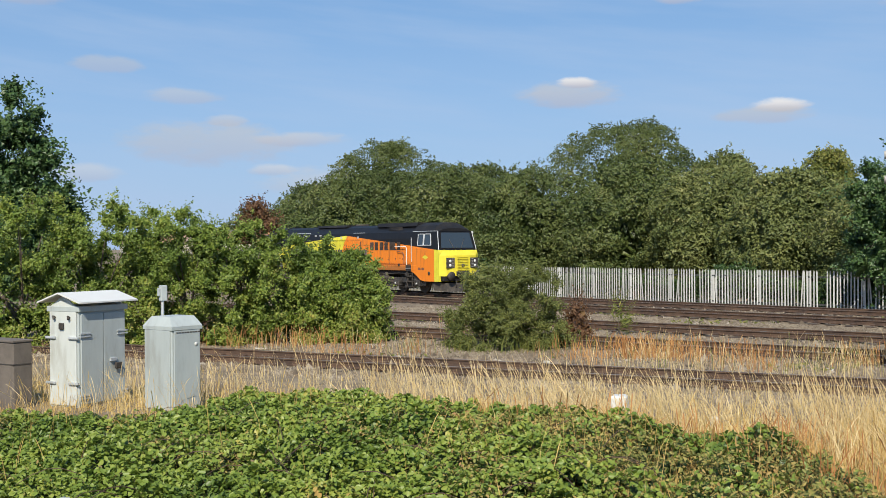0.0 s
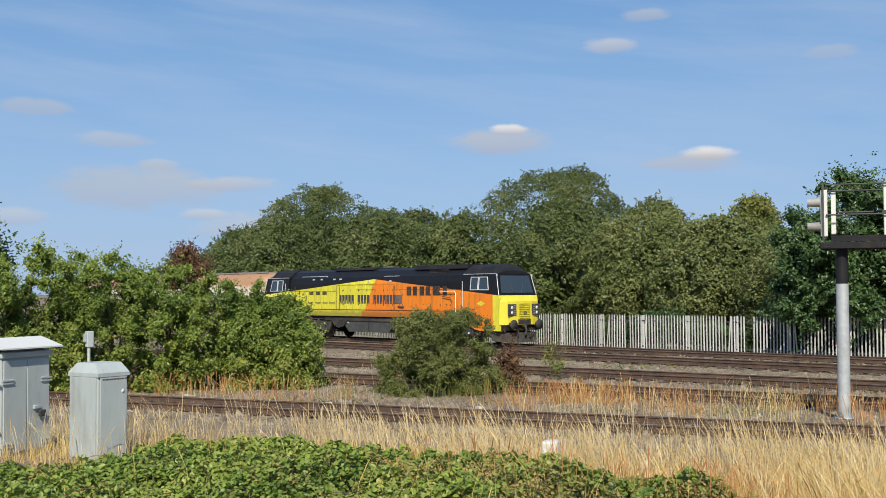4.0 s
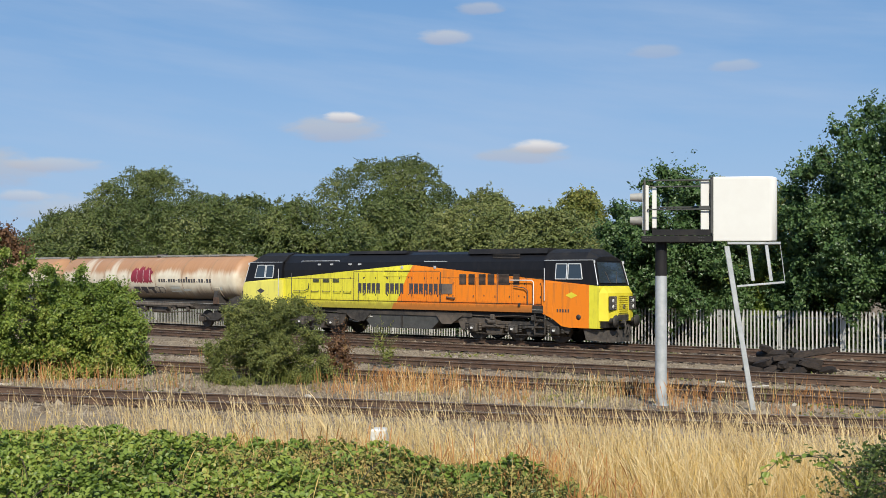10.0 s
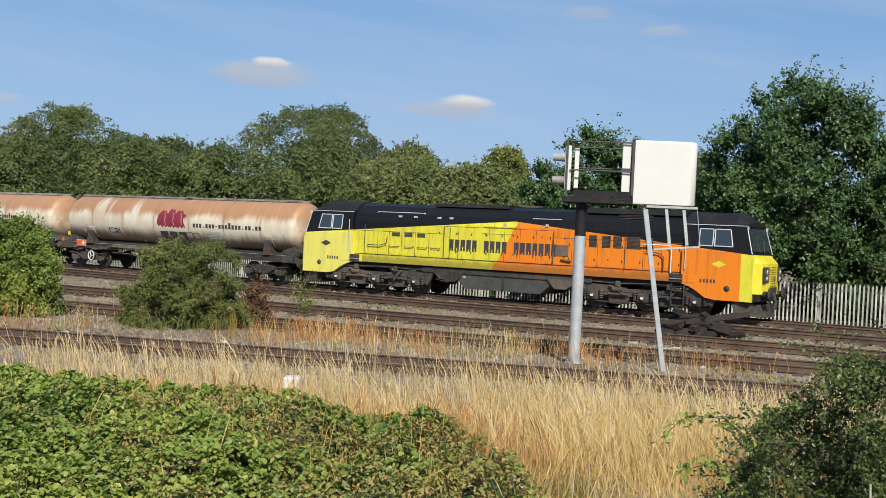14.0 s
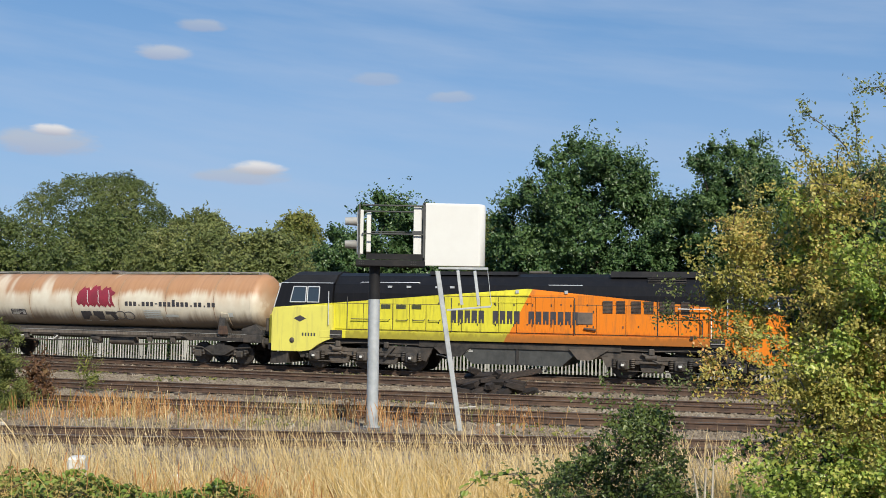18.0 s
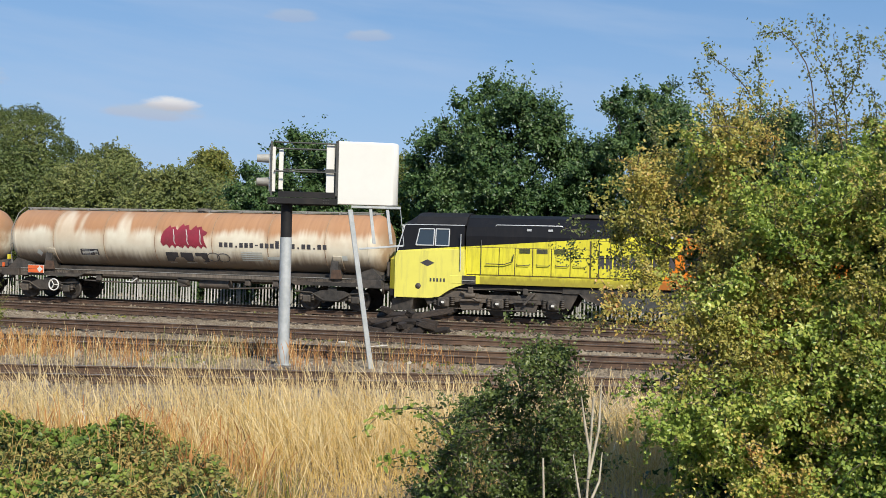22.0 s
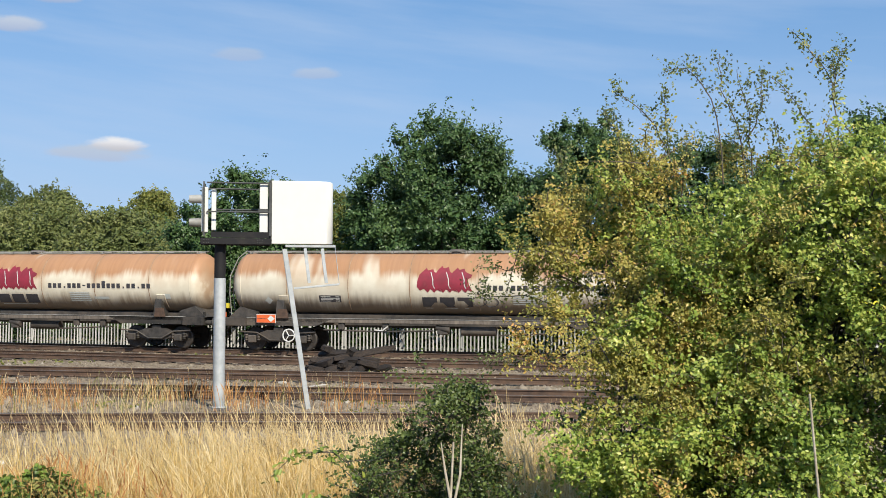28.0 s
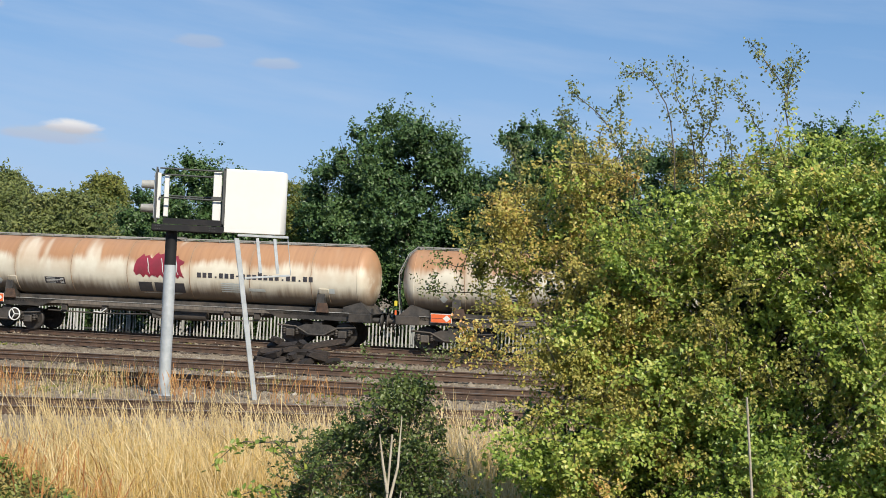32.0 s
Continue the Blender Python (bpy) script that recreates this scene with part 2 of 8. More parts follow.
M = {
    "soil": mat("dry_soil_and_ballast", (0.225, 0.170, 0.110), (0.105, 0.076, 0.048), 3.5, 0.95, bump=1.0, bscale=14, dirt=(0.29, 0.225, 0.145), dirt_at=0.52, dscale=0.6),
    "ballast": leaf_mat("grey_brown_ballast_stone", [(0.0, (0.065, 0.048, 0.034)), (0.4, (0.18, 0.138, 0.096)), (0.8, (0.33, 0.275, 0.205)), (1.0, (0.56, 0.50, 0.42))], 0.9, 0.0, 0.4, 0.5),
    "rail": mat("rusty_rail_steel", (0.115, 0.068, 0.045), (0.055, 0.036, 0.028), 5.0, 0.75, 0.15, bump=0.3, bscale=60, dirt=(0.16, 0.10, 0.065), dirt_at=0.6),
    "railtop": mat("worn_rail_head", (0.33, 0.30, 0.27), (0.16, 0.12, 0.10), 4.0, 0.45, 0.6),
    "sleeper": mat("weathered_sleeper_timber", (0.085, 0.062, 0.047), (0.045, 0.034, 0.028), 4.0, 0.9, bump=0.6, bscale=30, stretch=(1, 8, 8), spread=0.5, dirt=(0.17, 0.13, 0.10), dirt_at=0.62),
    "galv": mat("galvanised_steel", (0.50, 0.52, 0.53), (0.36, 0.385, 0.40), 4.0, 0.5, 0.25, bump=0.1, bscale=80, spread=0.16, dirt=(0.26, 0.26, 0.25), dirt_at=0.66),
    "galvdull": mat("dull_galvanised_steel", (0.34, 0.335, 0.32), (0.24, 0.235, 0.22), 3.0, 0.6, 0.0, spread=0.3, dirt=(0.14, 0.125, 0.105), dirt_at=0.6),
    "pale": mat("weathered_fence_pale", (0.50, 0.505, 0.485), (0.37, 0.375, 0.36), 3.0, 0.62, 0.0, spread=0.45, dirt=(0.17, 0.155, 0.13), dirt_at=0.66, stretch=(1, 1, 0.4)),
    "sill": mat("grimy_sole_bar", (0.165, 0.14, 0.118), (0.09, 0.075, 0.063), 4.0, 0.8, dirt=(0.26, 0.215, 0.17), dirt_at=0.62, stretch=(3, 1, 1)),
    "seam": mat("rust_stained_weld", (0.36, 0.25, 0.16), (0.22, 0.135, 0.08), 3.0, 0.7),
    "seal": mat("dark_gap_shade", (0.055, 0.046, 0.028), (0.10, 0.075, 0.035), 5.0, 0.8),
    "hatch": mat("grey_brown_hatch", (0.10, 0.085, 0.075), (0.16, 0.125, 0.10), 4.0, 0.6),
    "darkrail": mat("weathered_fence_rail", (0.07, 0.072, 0.07), (0.04, 0.042, 0.042), 3.0, 0.7),
    "blackpaint": mat("black_paint", (0.011, 0.011, 0.013), (0.019, 0.018, 0.019), 2.0, 0.62, bump=0.05, bscale=8, dirt=(0.042, 0.036, 0.031), dirt_at=0.66, dscale=0.8),
    "under": mat("grimy_bogie_steel", (0.060, 0.054, 0.049), (0.024, 0.022, 0.021), 5.0, 0.72, 0.1, bump=0.3, bscale=25, dirt=(0.125, 0.100, 0.080), dirt_at=0.58, spread=0.6),
    "tyre": mat("wheel_steel", (0.075, 0.066, 0.06), (0.04, 0.036, 0.034), 6.0, 0.6, 0.5),
    "glass": glass_mat("cab_glass", (0.03, 0.042, 0.055)),
    "white": mat("dirty_white_paint", (0.64, 0.64, 0.615), (0.61, 0.605, 0.58), 2.0, 0.5, dirt=(0.50, 0.48, 0.44), dirt_at=0.76, dscale=1.2),
    "alu": mat("pale_window_frame", (0.66, 0.67, 0.68), (0.5, 0.51, 0.52), 6.0, 0.4, 0.3),
    "lamp": mat("lamp_lens", (0.75, 0.75, 0.72), rough=0.15),
    "text": mat("dark_lettering", (0.035, 0.035, 0.045), (0.06, 0.055, 0.06), 3.0, 0.6),
    "maroon": mat("faded_maroon_vinyl", (0.27, 0.022, 0.045), (0.19, 0.02, 0.035), 3.0, 0.6, dirt=(0.3, 0.11, 0.09), dirt_at=0.7, dscale=2.0),
    "orangeplate": mat("orange_hazard_plate", (0.72, 0.14, 0.035), (0.6, 0.11, 0.03), 3.0, 0.6),
    "cabgrey": mat("pale_grey_cabinet_paint", (0.41, 0.45, 0.445), (0.35, 0.385, 0.385), 1.5, 0.55, bump=0.04, bscale=6, dirt=(0.27, 0.27, 0.235), dirt_at=0.66, dscale=1.5, stretch=(2, 2, 0.5)),
    "cabdoor": mat("paler_cabinet_panel", (0.56, 0.585, 0.56), (0.48, 0.505, 0.485), 1.5, 0.55, dirt=(0.36, 0.35, 0.30), dirt_at=0.66, dscale=1.5, stretch=(2, 2, 0.5)),
    "concrete": mat("brown_grey_concrete", (0.16, 0.135, 0.115), (0.11, 0.093, 0.08), 3.0, 0.9, bump=0.3),
    "timberdark": mat("tarred_old_timber", (0.010, 0.008, 0.0075), (0.040, 0.027, 0.020), 6.0, 0.85, bump=1.0, bscale=16, stretch=(1, 5, 5), spread=0.8),
    "bark": mat("grey_brown_bark", (0.13, 0.105, 0.08), (0.07, 0.055, 0.042), 6.0, 0.9, bump=0.6, bscale=18, stretch=(1, 1, 0.3)),
    "deadwood": mat("bleached_dead_stem", (0.47, 0.42, 0.33), (0.31, 0.265, 0.19), 9.0, 0.85, bump=0.3),
    "straw": leaf_mat("dry_grass", [(0.0, (0.27, 0.160, 0.050)), (0.3, (0.52, 0.345, 0.110)), (0.7, (0.68, 0.485, 0.175)), (1.0, (0.78, 0.62, 0.31))], 0.6, 0.3, 0.5, 0.6),
    "palestraw": leaf_mat("bleached_grass_stalks", [(0.0, (0.50, 0.345, 0.155)), (0.5, (0.72, 0.555, 0.285)), (1.0, (0.84, 0.71, 0.44))], 0.55, 0.3, 0.4, 0.6),
    "rustweed": leaf_mat("rust_brown_weed_stems", [(0.0, (0.27, 0.110, 0.040)), (0.4, (0.42, 0.195, 0.070)), (0.7, (0.52, 0.30, 0.115)), (1.0, (0.58, 0.43, 0.20))], 0.8, 0.22, 0.5, 0.8),
    "bramble": leaf_mat("bramble_leaves", [(0.0, (0.066, 0.112, 0.021)), (0.4, (0.165, 0.238, 0.040)), (0.74, (0.275, 0.330, 0.062)), (0.89, (0.40, 0.36, 0.085)), (0.97, (0.43, 0.27, 0.08)), (1.0, (0.24, 0.10, 0.05))], 0.42, 0.25, 0.5, 0.6),
    "drybramble": leaf_mat("yellow_brown_bramble_leaves", [(0.0, (0.070, 0.090, 0.022)), (0.35, (0.190, 0.200, 0.050)), (0.6, (0.34, 0.29, 0.088)), (0.85, (0.40, 0.24, 0.095)), (1.0, (0.22, 0.12, 0.062))], 0.6, 0.24, 0.45, 0.8),
    "willow": leaf_mat("grey_green_willow_leaves", [(0.0, (0.024, 0.040, 0.010)), (0.35, (0.066, 0.096, 0.025)), (0.75, (0.140, 0.168, 0.047)), (1.0, (0.27, 0.275, 0.11))], 0.45, 0.18, 0.55, 0.3),
    "sallow": leaf_mat("pale_sallow_leaves", [(0.0, (0.045, 0.062, 0.018)), (0.35, (0.110, 0.140, 0.040)), (0.75, (0.205, 0.225, 0.070)), (1.0, (0.34, 0.33, 0.14))], 0.5, 0.22, 0.55, 0.3),
    "oak": leaf_mat("dark_green_oak_leaves", [(0.0, (0.030, 0.064, 0.022)), (0.6, (0.072, 0.132, 0.042)), (1.0, (0.15, 0.22, 0.075))], 0.36, 0.22, 0.4, 0.5),
    "yellowgreen": leaf_mat("yellowing_leaves", [(0.0, (0.080, 0.115, 0.026)), (0.5, (0.165, 0.190, 0.042)), (0.85, (0.29, 0.265, 0.064)), (1.0, (0.40, 0.31, 0.085))], 0.55, 0.3, 0.45, 0.4),
    "hedge": leaf_mat("green_hedge_leaves", [(0.0, (0.062, 0.105, 0.020)), (0.45, (0.170, 0.245, 0.044)), (0.75, (0.30, 0.345, 0.070)), (0.90, (0.40, 0.35, 0.10)), (1.0, (0.38, 0.20, 0.09))], 0.42, 0.30, 0.55, 0.5),
    "shrub": leaf_mat("olive_shrub_leaves", [(0.0, (0.070, 0.090, 0.024)), (0.6, (0.150, 0.175, 0.045)), (0.92, (0.25, 0.255, 0.075)), (1.0, (0.34, 0.23, 0.10))], 0.5, 0.28, 0.4, 0.8),
    "redleaf": leaf_mat("reddish_brown_leaves", [(0.0, (0.085, 0.045, 0.024)), (0.6, (0.17, 0.085, 0.042)), (1.0, (0.24, 0.17, 0.06))], 0.6, 0.25),
    "hawthorn": leaf_mat("hawthorn_leaves_turning", [(0.0, (0.066, 0.118, 0.023)), (0.36, (0.235, 0.335, 0.062)), (0.75, (0.465, 0.515, 0.118)), (0.93, (0.70, 0.62, 0.18)), (1.0, (0.64, 0.38, 0.12))], 0.34, 0.36, 0.45, 1.1),
    "russet": leaf_mat("russet_hawthorn_leaves", [(0.0, (0.120, 0.150, 0.036)), (0.35, (0.32, 0.315, 0.074)), (0.7, (0.53, 0.435, 0.120)), (0.9, (0.62, 0.36, 0.12)), (1.0, (0.55, 0.20, 0.08))], 0.36, 0.36, 0.5, 0.9),
    "shootleaf": leaf_mat("grey_green_shoot_leaves", [(0.0, (0.060, 0.085, 0.026)), (0.5, (0.155, 0.190, 0.062)), (0.9, (0.32, 0.34, 0.14)), (1.0, (0.42, 0.28, 0.12))], 0.32, 0.28, 0.35, 1.1),
    "smallleaf": leaf_mat("small_dark_shrub_leaves", [(0.0, (0.036, 0.060, 0.017)), (0.6, (0.100, 0.138, 0.036)), (0.93, (0.205, 0.24, 0.065)), (1.0, (0.34, 0.30, 0.10))], 0.35, 0.26, 0.4, 0.8),
    # green leaf colour darkened to stand for shade deep in growth
    "shadeleaf": leaf_mat("leaves_coloured_as_shade", [(0.0, (0.024, 0.050, 0.017)), (0.6, (0.055, 0.097, 0.026)), (0.95, (0.110, 0.168, 0.042)), (1.0, (0.259, 0.235, 0.076))], 0.35, 0.2, 0.4, 0.8),
    "pebble": mat("pale_stone", (0.55, 0.52, 0.47), (0.4, 0.37, 0.33), 5.0, 0.9),
}


def livery():
    """Loco paint: yellow rear, orange front, black above a slanting line, grime towards joints and streaks."""
    m = mat("loco_livery", (0.70, 0.645, 0.055), (0.63, 0.575, 0.045), 1.5, 0.42, bump=0.03, bscale=5)
    nt = m.node_tree
    p = nt.nodes["Principled BSDF"]
    yellow = p.inputs["Base Color"].links[0].from_socket
    tc = node(nt, "ShaderNodeTexCoord")
    sep = node(nt, "ShaderNodeSeparateXYZ")
    nt.links.new(tc.outputs["Object"], sep.inputs[0])
    x, _, z = sep.outputs
    split = calc(nt, "GREATER_THAN", calc(nt, "SUBTRACT", x, calc(nt, "MULTIPLY", calc(nt, "SUBTRACT", z, 1.33), 0.525)), -0.72)
    front = calc(nt, "GREATER_THAN", x, 9.60)
    orange = calc(nt, "MULTIPLY", split, calc(nt, "SUBTRACT", 1.0, front))
    c = blend(nt, orange, yellow, (0.76, 0.215, 0.018))
    line = calc(nt, "MINIMUM", calc(nt, "ADD", calc(nt, "MULTIPLY", x, 0.079), 3.27), calc(nt, "SUBTRACT", 3.29, calc(nt, "MULTIPLY", x, 0.09)))
    mp = node(nt, "ShaderNodeMapping")
    mp.inputs["Scale"].default_value = (5.0, 5.0, 0.5)
    nt.links.new(tc.outputs["Object"], mp.inputs[0])
    n = node(nt, "ShaderNodeTexNoise", Scale=1.0, Detail=6.0, Roughness=0.7)
    nt.links.new(mp.outputs[0], n.inputs["Vector"])
    r = node(nt, "ShaderNodeMapRange")
    r.inputs[1].default_value, r.inputs[2].default_value, r.inputs[4].default_value = 0.5, 0.76, 0.62
    nt.links.new(n.outputs[0], r.inputs[0])
    c = blend(nt, r.outputs[0], c, (0.13, 0.10, 0.06))
    # road dirt thrown up along the sole
    low = node(nt, "ShaderNodeMapRange")
    low.inputs[1].default_value, low.inputs[2].default_value, low.inputs[4].default_value = 1.72, 1.42, 0.6
    nt.links.new(calc(nt, "ADD", z, calc(nt, "MULTIPLY", calc(nt, "SUBTRACT", n.outputs[0], 0.5), 1.1)), low.inputs[0])
    c = blend(nt, calc(nt, "MULTIPLY", low.outputs[0], calc(nt, "LESS_THAN", calc(nt, "ABSOLUTE", x), 7.3)), c, (0.11, 0.075, 0.035))
    pale = calc(nt, "MULTIPLY", calc(nt, "LESS_THAN", x, -7.9), 0.4)
    c = blend(nt, calc(nt, "MULTIPLY", pale, calc(nt, "LESS_THAN", z, 2.55)), c, (0.74, 0.70, 0.26))
    black = blend(nt, calc(nt, "MULTIPLY", r.outputs[0], 0.5), (0.010, 0.010, 0.012), (0.036, 0.031, 0.027))
    c = blend(nt, calc(nt, "GREATER_THAN", z, line), c, black)
    nt.links.new(c, p.inputs["Base Color"])
    return m


STRETCH = 1.028
SEAMS = (-7.85, -6.0, -3.6, -1.25, 1.3, 3.7, 6.1, 7.85)


def tank_paint():
    """Cream tank barrel: rust washed over the top in soft streaks, stains beside the welds, dark brown towards the
    belly.
    """
    m = mat("rust_washed_cream_tank", (0.70, 0.65, 0.54), (0.61, 0.555, 0.44), 1.2, 0.5, bump=0.04, bscale=4)
    nt = m.node_tree
    p = nt.nodes["Principled BSDF"]
    cream = p.inputs["Base Color"].links[0].from_socket
    tc = node(nt, "ShaderNodeTexCoord")
    sep = node(nt, "ShaderNodeSeparateXYZ")
    nt.links.new(tc.outputs["Object"], sep.inputs[0])
    x, y, z = sep.outputs

    def streaks(scale, seed, detail):
        mp = node(nt, "ShaderNodeMapping")
        mp.inputs["Scale"].default_value, mp.inputs["Location"].default_value = scale, (seed, seed, 0)
        nt.links.new(tc.outputs["Object"], mp.inputs[0])
        n = node(nt, "ShaderNodeTexNoise", Scale=1.0, Detail=detail, Roughness=0.6)
        nt.links.new(mp.outputs[0], n.inputs["Vector"])
        return n.outputs[0]

    def span(v, a, b, top):
        r = node(nt, "ShaderNodeMapRange")
        r.interpolation_type = "SMOOTHSTEP"
        r.inputs[1].default_value, r.inputs[2].default_value, r.inputs[4].default_value = a, b, top
        nt.links.new(v, r.inputs[0])
        return r.outputs[0]

    broad, fine = streaks((0.9, 0.5, 0.3), 3.0, 3.0), streaks((7.0, 0.6, 0.35), 7.0, 5.0)
    h = calc(nt, "ADD", z, calc(nt, "ADD", calc(nt, "MULTIPLY", calc(nt, "SUBTRACT", broad, 0.5), 0.9), calc(nt, "MULTIPLY", calc(nt, "SUBTRACT", fine, 0.5), 0.35)))
    rust = blend(nt, fine, (0.46, 0.235, 0.105), (0.27, 0.120, 0.052))
    patch = span(streaks((0.75, 0.25, 0.05), 11.0, 2.0), 0.36, 0.46, 1.0)
    washed = calc(nt, "MULTIPLY", span(h, 2.72, 3.12, 0.92), calc(nt, "ADD", calc(nt, "MULTIPLY", patch, 0.88), 0.12))
    film = calc(nt, "MULTIPLY", span(broad, 0.40, 0.62, 0.34), span(z, 2.2, 2.7, 1.0))
    c = blend(nt, film, cream, (0.47, 0.30, 0.17))
    c = blend(nt, washed, c, rust)
    near = None
    for s in SEAMS[1:-1]:
        d = calc(nt, "ABSOLUTE", calc(nt, "SUBTRACT", x, s * STRETCH))
        near = d if near is None else calc(nt, "MINIMUM", near, d)
    stain = calc(nt, "MULTIPLY", span(near, 0.20, 0.0, 0.62), span(z, 1.7, 3.0, 1.0))
    c = blend(nt, calc(nt, "MULTIPLY", stain, calc(nt, "ADD", fine, 0.3)), c, (0.31, 0.18, 0.095))
    ends = span(calc(nt, "ABSOLUTE", x), 8.20, 8.55, 0.9)
    c = blend(nt, calc(nt, "MULTIPLY", ends, span(streaks((0.8, 1.1, 0.8), 5.0, 4.0), 0.38, 0.62, 0.9)), c, (0.36, 0.22, 0.125))
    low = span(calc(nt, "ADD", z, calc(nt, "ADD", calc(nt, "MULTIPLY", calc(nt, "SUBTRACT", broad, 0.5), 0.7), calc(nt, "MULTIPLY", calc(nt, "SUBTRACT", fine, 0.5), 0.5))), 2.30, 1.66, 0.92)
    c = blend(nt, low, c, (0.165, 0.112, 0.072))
    nt.links.new(c, p.inputs["Base Color"])
    return m


M["livery"], M["tank"] = livery(), tank_paint()
for key in ("livery", "blackpaint"):
    M[key].node_tree.nodes["Principled BSDF"].inputs["Specular IOR Level"].default_value = 0.22
M["yellow"] = mat("loco_yellow", (0.72, 0.62, 0.045), (0.64, 0.54, 0.04), 2.0, 0.4, dirt=(0.36, 0.28, 0.06), dirt_at=0.72)

# ---- mesh tools ----


class Mesh:
    """Collects simple solids into one mesh."""

    def __init__(self):
        self.v, self.f, self.s, self.weld = [], [], [], 0.0

    def add(self, verts, faces, smooth=False):
        o = len(self.v)
        self.v += [tuple(p) for p in verts]
        self.f += [tuple(i + o for i in q) for q in faces]
        self.s += [smooth] * len(faces)
        return self

    def box(self, x0, x1, y0, y1, z0, z1, b=0.0, m=None):
        """A box with chamfered edges; m: a matrix to place it."""
        c = Vector(((x0 + x1) / 2, (y0 + y1) / 2, (z0 + z1) / 2))
        h = Vector((abs(x1 - x0) / 2, abs(y1 - y0) / 2, abs(z1 - z0) / 2))
        b = min(b, h.x * 0.45, h.y * 0.45, h.z * 0.45)
        vs, fs = [], []
        if b <= 0:
            vs = [c + Vector((sx * h.x, sy * h.y, sz * h.z)) for sx in (-1, 1) for sy in (-1, 1) for sz in (-1, 1)]
            fs = [(0, 1, 3, 2), (4, 6, 7, 5), (0, 4, 5, 1), (2, 3, 7, 6), (0, 2, 6, 4), (1, 5, 7, 3)]
        else:
            idx = {}
            for sx in (-1, 1):
                for sy in (-1, 1):
                    for sz in (-1, 1):
                        for ax in range(3):
                            d = [h.x - b, h.y - b, h.z - b]
                            d[ax] = (h.x, h.y, h.z)[ax]
                            idx[sx, sy, sz, ax] = len(vs)
                            vs.append(c + Vector((sx * d[0], sy * d[1], sz * d[2])))
            for ax in range(3):
                o = [a for a in range(3) if a != ax]
                for s in (-1, 1):
                    q = []
                    for a, e in ((-1, -1), (1, -1), (1, 1), (-1, 1)):
                        k = [0, 0, 0]
                        k[ax], k[o[0]], k[o[1]] = s, a, e
                        q.append(idx[(*k, ax)])
                    fs.append(tuple(q))
                for a in (-1, 1):
                    for e in (-1, 1):
                        k0, k1 = [0, 0, 0], [0, 0, 0]
                        k0[o[0]] = k1[o[0]] = a
                        k0[o[1]] = k1[o[1]] = e
                        k0[ax], k1[ax] = -1, 1
                        fs.append((idx[(*k0, o[0])], idx[(*k1, o[0])], idx[(*k1, o[1])], idx[(*k0, o[1])]))
            for sx in (-1, 1):
                for sy in (-1, 1):
                    for sz in (-1, 1):
                        fs.append(tuple(idx[sx, sy, sz, a] for a in range(3)))
        if m is not None:
            vs = [m @ p for p in vs]
        return self.add(vs, fs)

    def tube(self, pts, r, n=8, caps=True):
        """A round bar through the points; r: a radius or one for each."""
        pts = [Vector(p) for p in pts]
        rs = r if isinstance(r, (list, tuple)) else [r] * len(pts)
        rings, up = [], None
        for i, p in enumerate(pts):
            d = (pts[min(i + 1, len(pts) - 1)] - pts[max(i - 1, 0)]).normalized()
            a = d.orthogonal().normalized() if up is None else (up - d * up.dot(d)).normalized()
            up, b = a, d.cross(a)
            rings.append([p + (a * math.cos(t) + b * math.sin(t)) * rs[i] for t in (2 * math.pi * k / n for k in range(n))])
        vs = [q for ring in rings for q in ring]
        fs = [(i * n + k, i * n + (k + 1) % n, (i + 1) * n + (k + 1) % n, (i + 1) * n + k) for i in range(len(pts) - 1) for k in range(n)]
        self.add(vs, fs, True)
        if caps:
            self.add(rings[0], [tuple(range(n))[::-1]])
            self.add(rings[-1], [tuple(range(n))])
        return self

    def spin(self, profile, c, axis="y", n=24):
        """A turned solid: (distance along the axis, radius) pairs round an axis through c."""
        vs, fs = [], []
        for d, r in profile:
            for k in range(n):
                t = 2 * math.pi * k / n
                a, b = r * math.cos(t), r * math.sin(t)
                vs.append(Vector(c) + Vector({"x": (d, a, b), "y": (a, d, b), "z": (a, b, d)}[axis]))
        for i in range(len(profile) - 1):
            fs += [(i * n + k, i * n + (k + 1) % n, (i + 1) * n + (k + 1) % n, (i + 1) * n + k) for k in range(n)]
        return self.add(vs, fs, True)

    def prism(self, poly, a0, a1, axis="y"):
        """A flat outline drawn out along an axis; outline (x, z) for y, (y, z) for x, (x, y) for z."""
        n = len(poly)
        put = {"y": lambda p, a: (p[0], a, p[1]), "x": lambda p, a: (a, p[0], p[1]), "z": lambda p, a: (p[0], p[1], a)}[axis]
        vs = [put(p, a0) for p in poly] + [put(p, a1) for p in poly]
        fs = [tuple(range(n))[::-1], tuple(range(n, 2 * n))] + [(k, (k + 1) % n, (k + 1) % n + n, k + n) for k in range(n)]
        return self.add(vs, fs)

    def data(self, name, material):
        me = bpy.data.meshes.new(name)
        me.from_pydata(self.v, [], self.f)
        me.polygons.foreach_set("use_smooth", self.s)
        bm = bmesh.new()
        bm.from_mesh(me)
        if self.weld:
            bmesh.ops.remove_doubles(bm, verts=bm.verts, dist=self.weld)
        bmesh.ops.recalc_face_normals(bm, faces=bm.faces)
        bm.to_mesh(me)
        bm.free()
        me.materials.append(material)
        return me


def part(name, mesh, material, parent=None, label=""):
    """Links a Mesh (or ready mesh data) as one object, under a thing if one is given."""
    ob = new(name, mesh.data(name, material) if isinstance(mesh, Mesh) else mesh)
    if parent is not None:
        ob.parent = parent
    return tagged(ob, label)


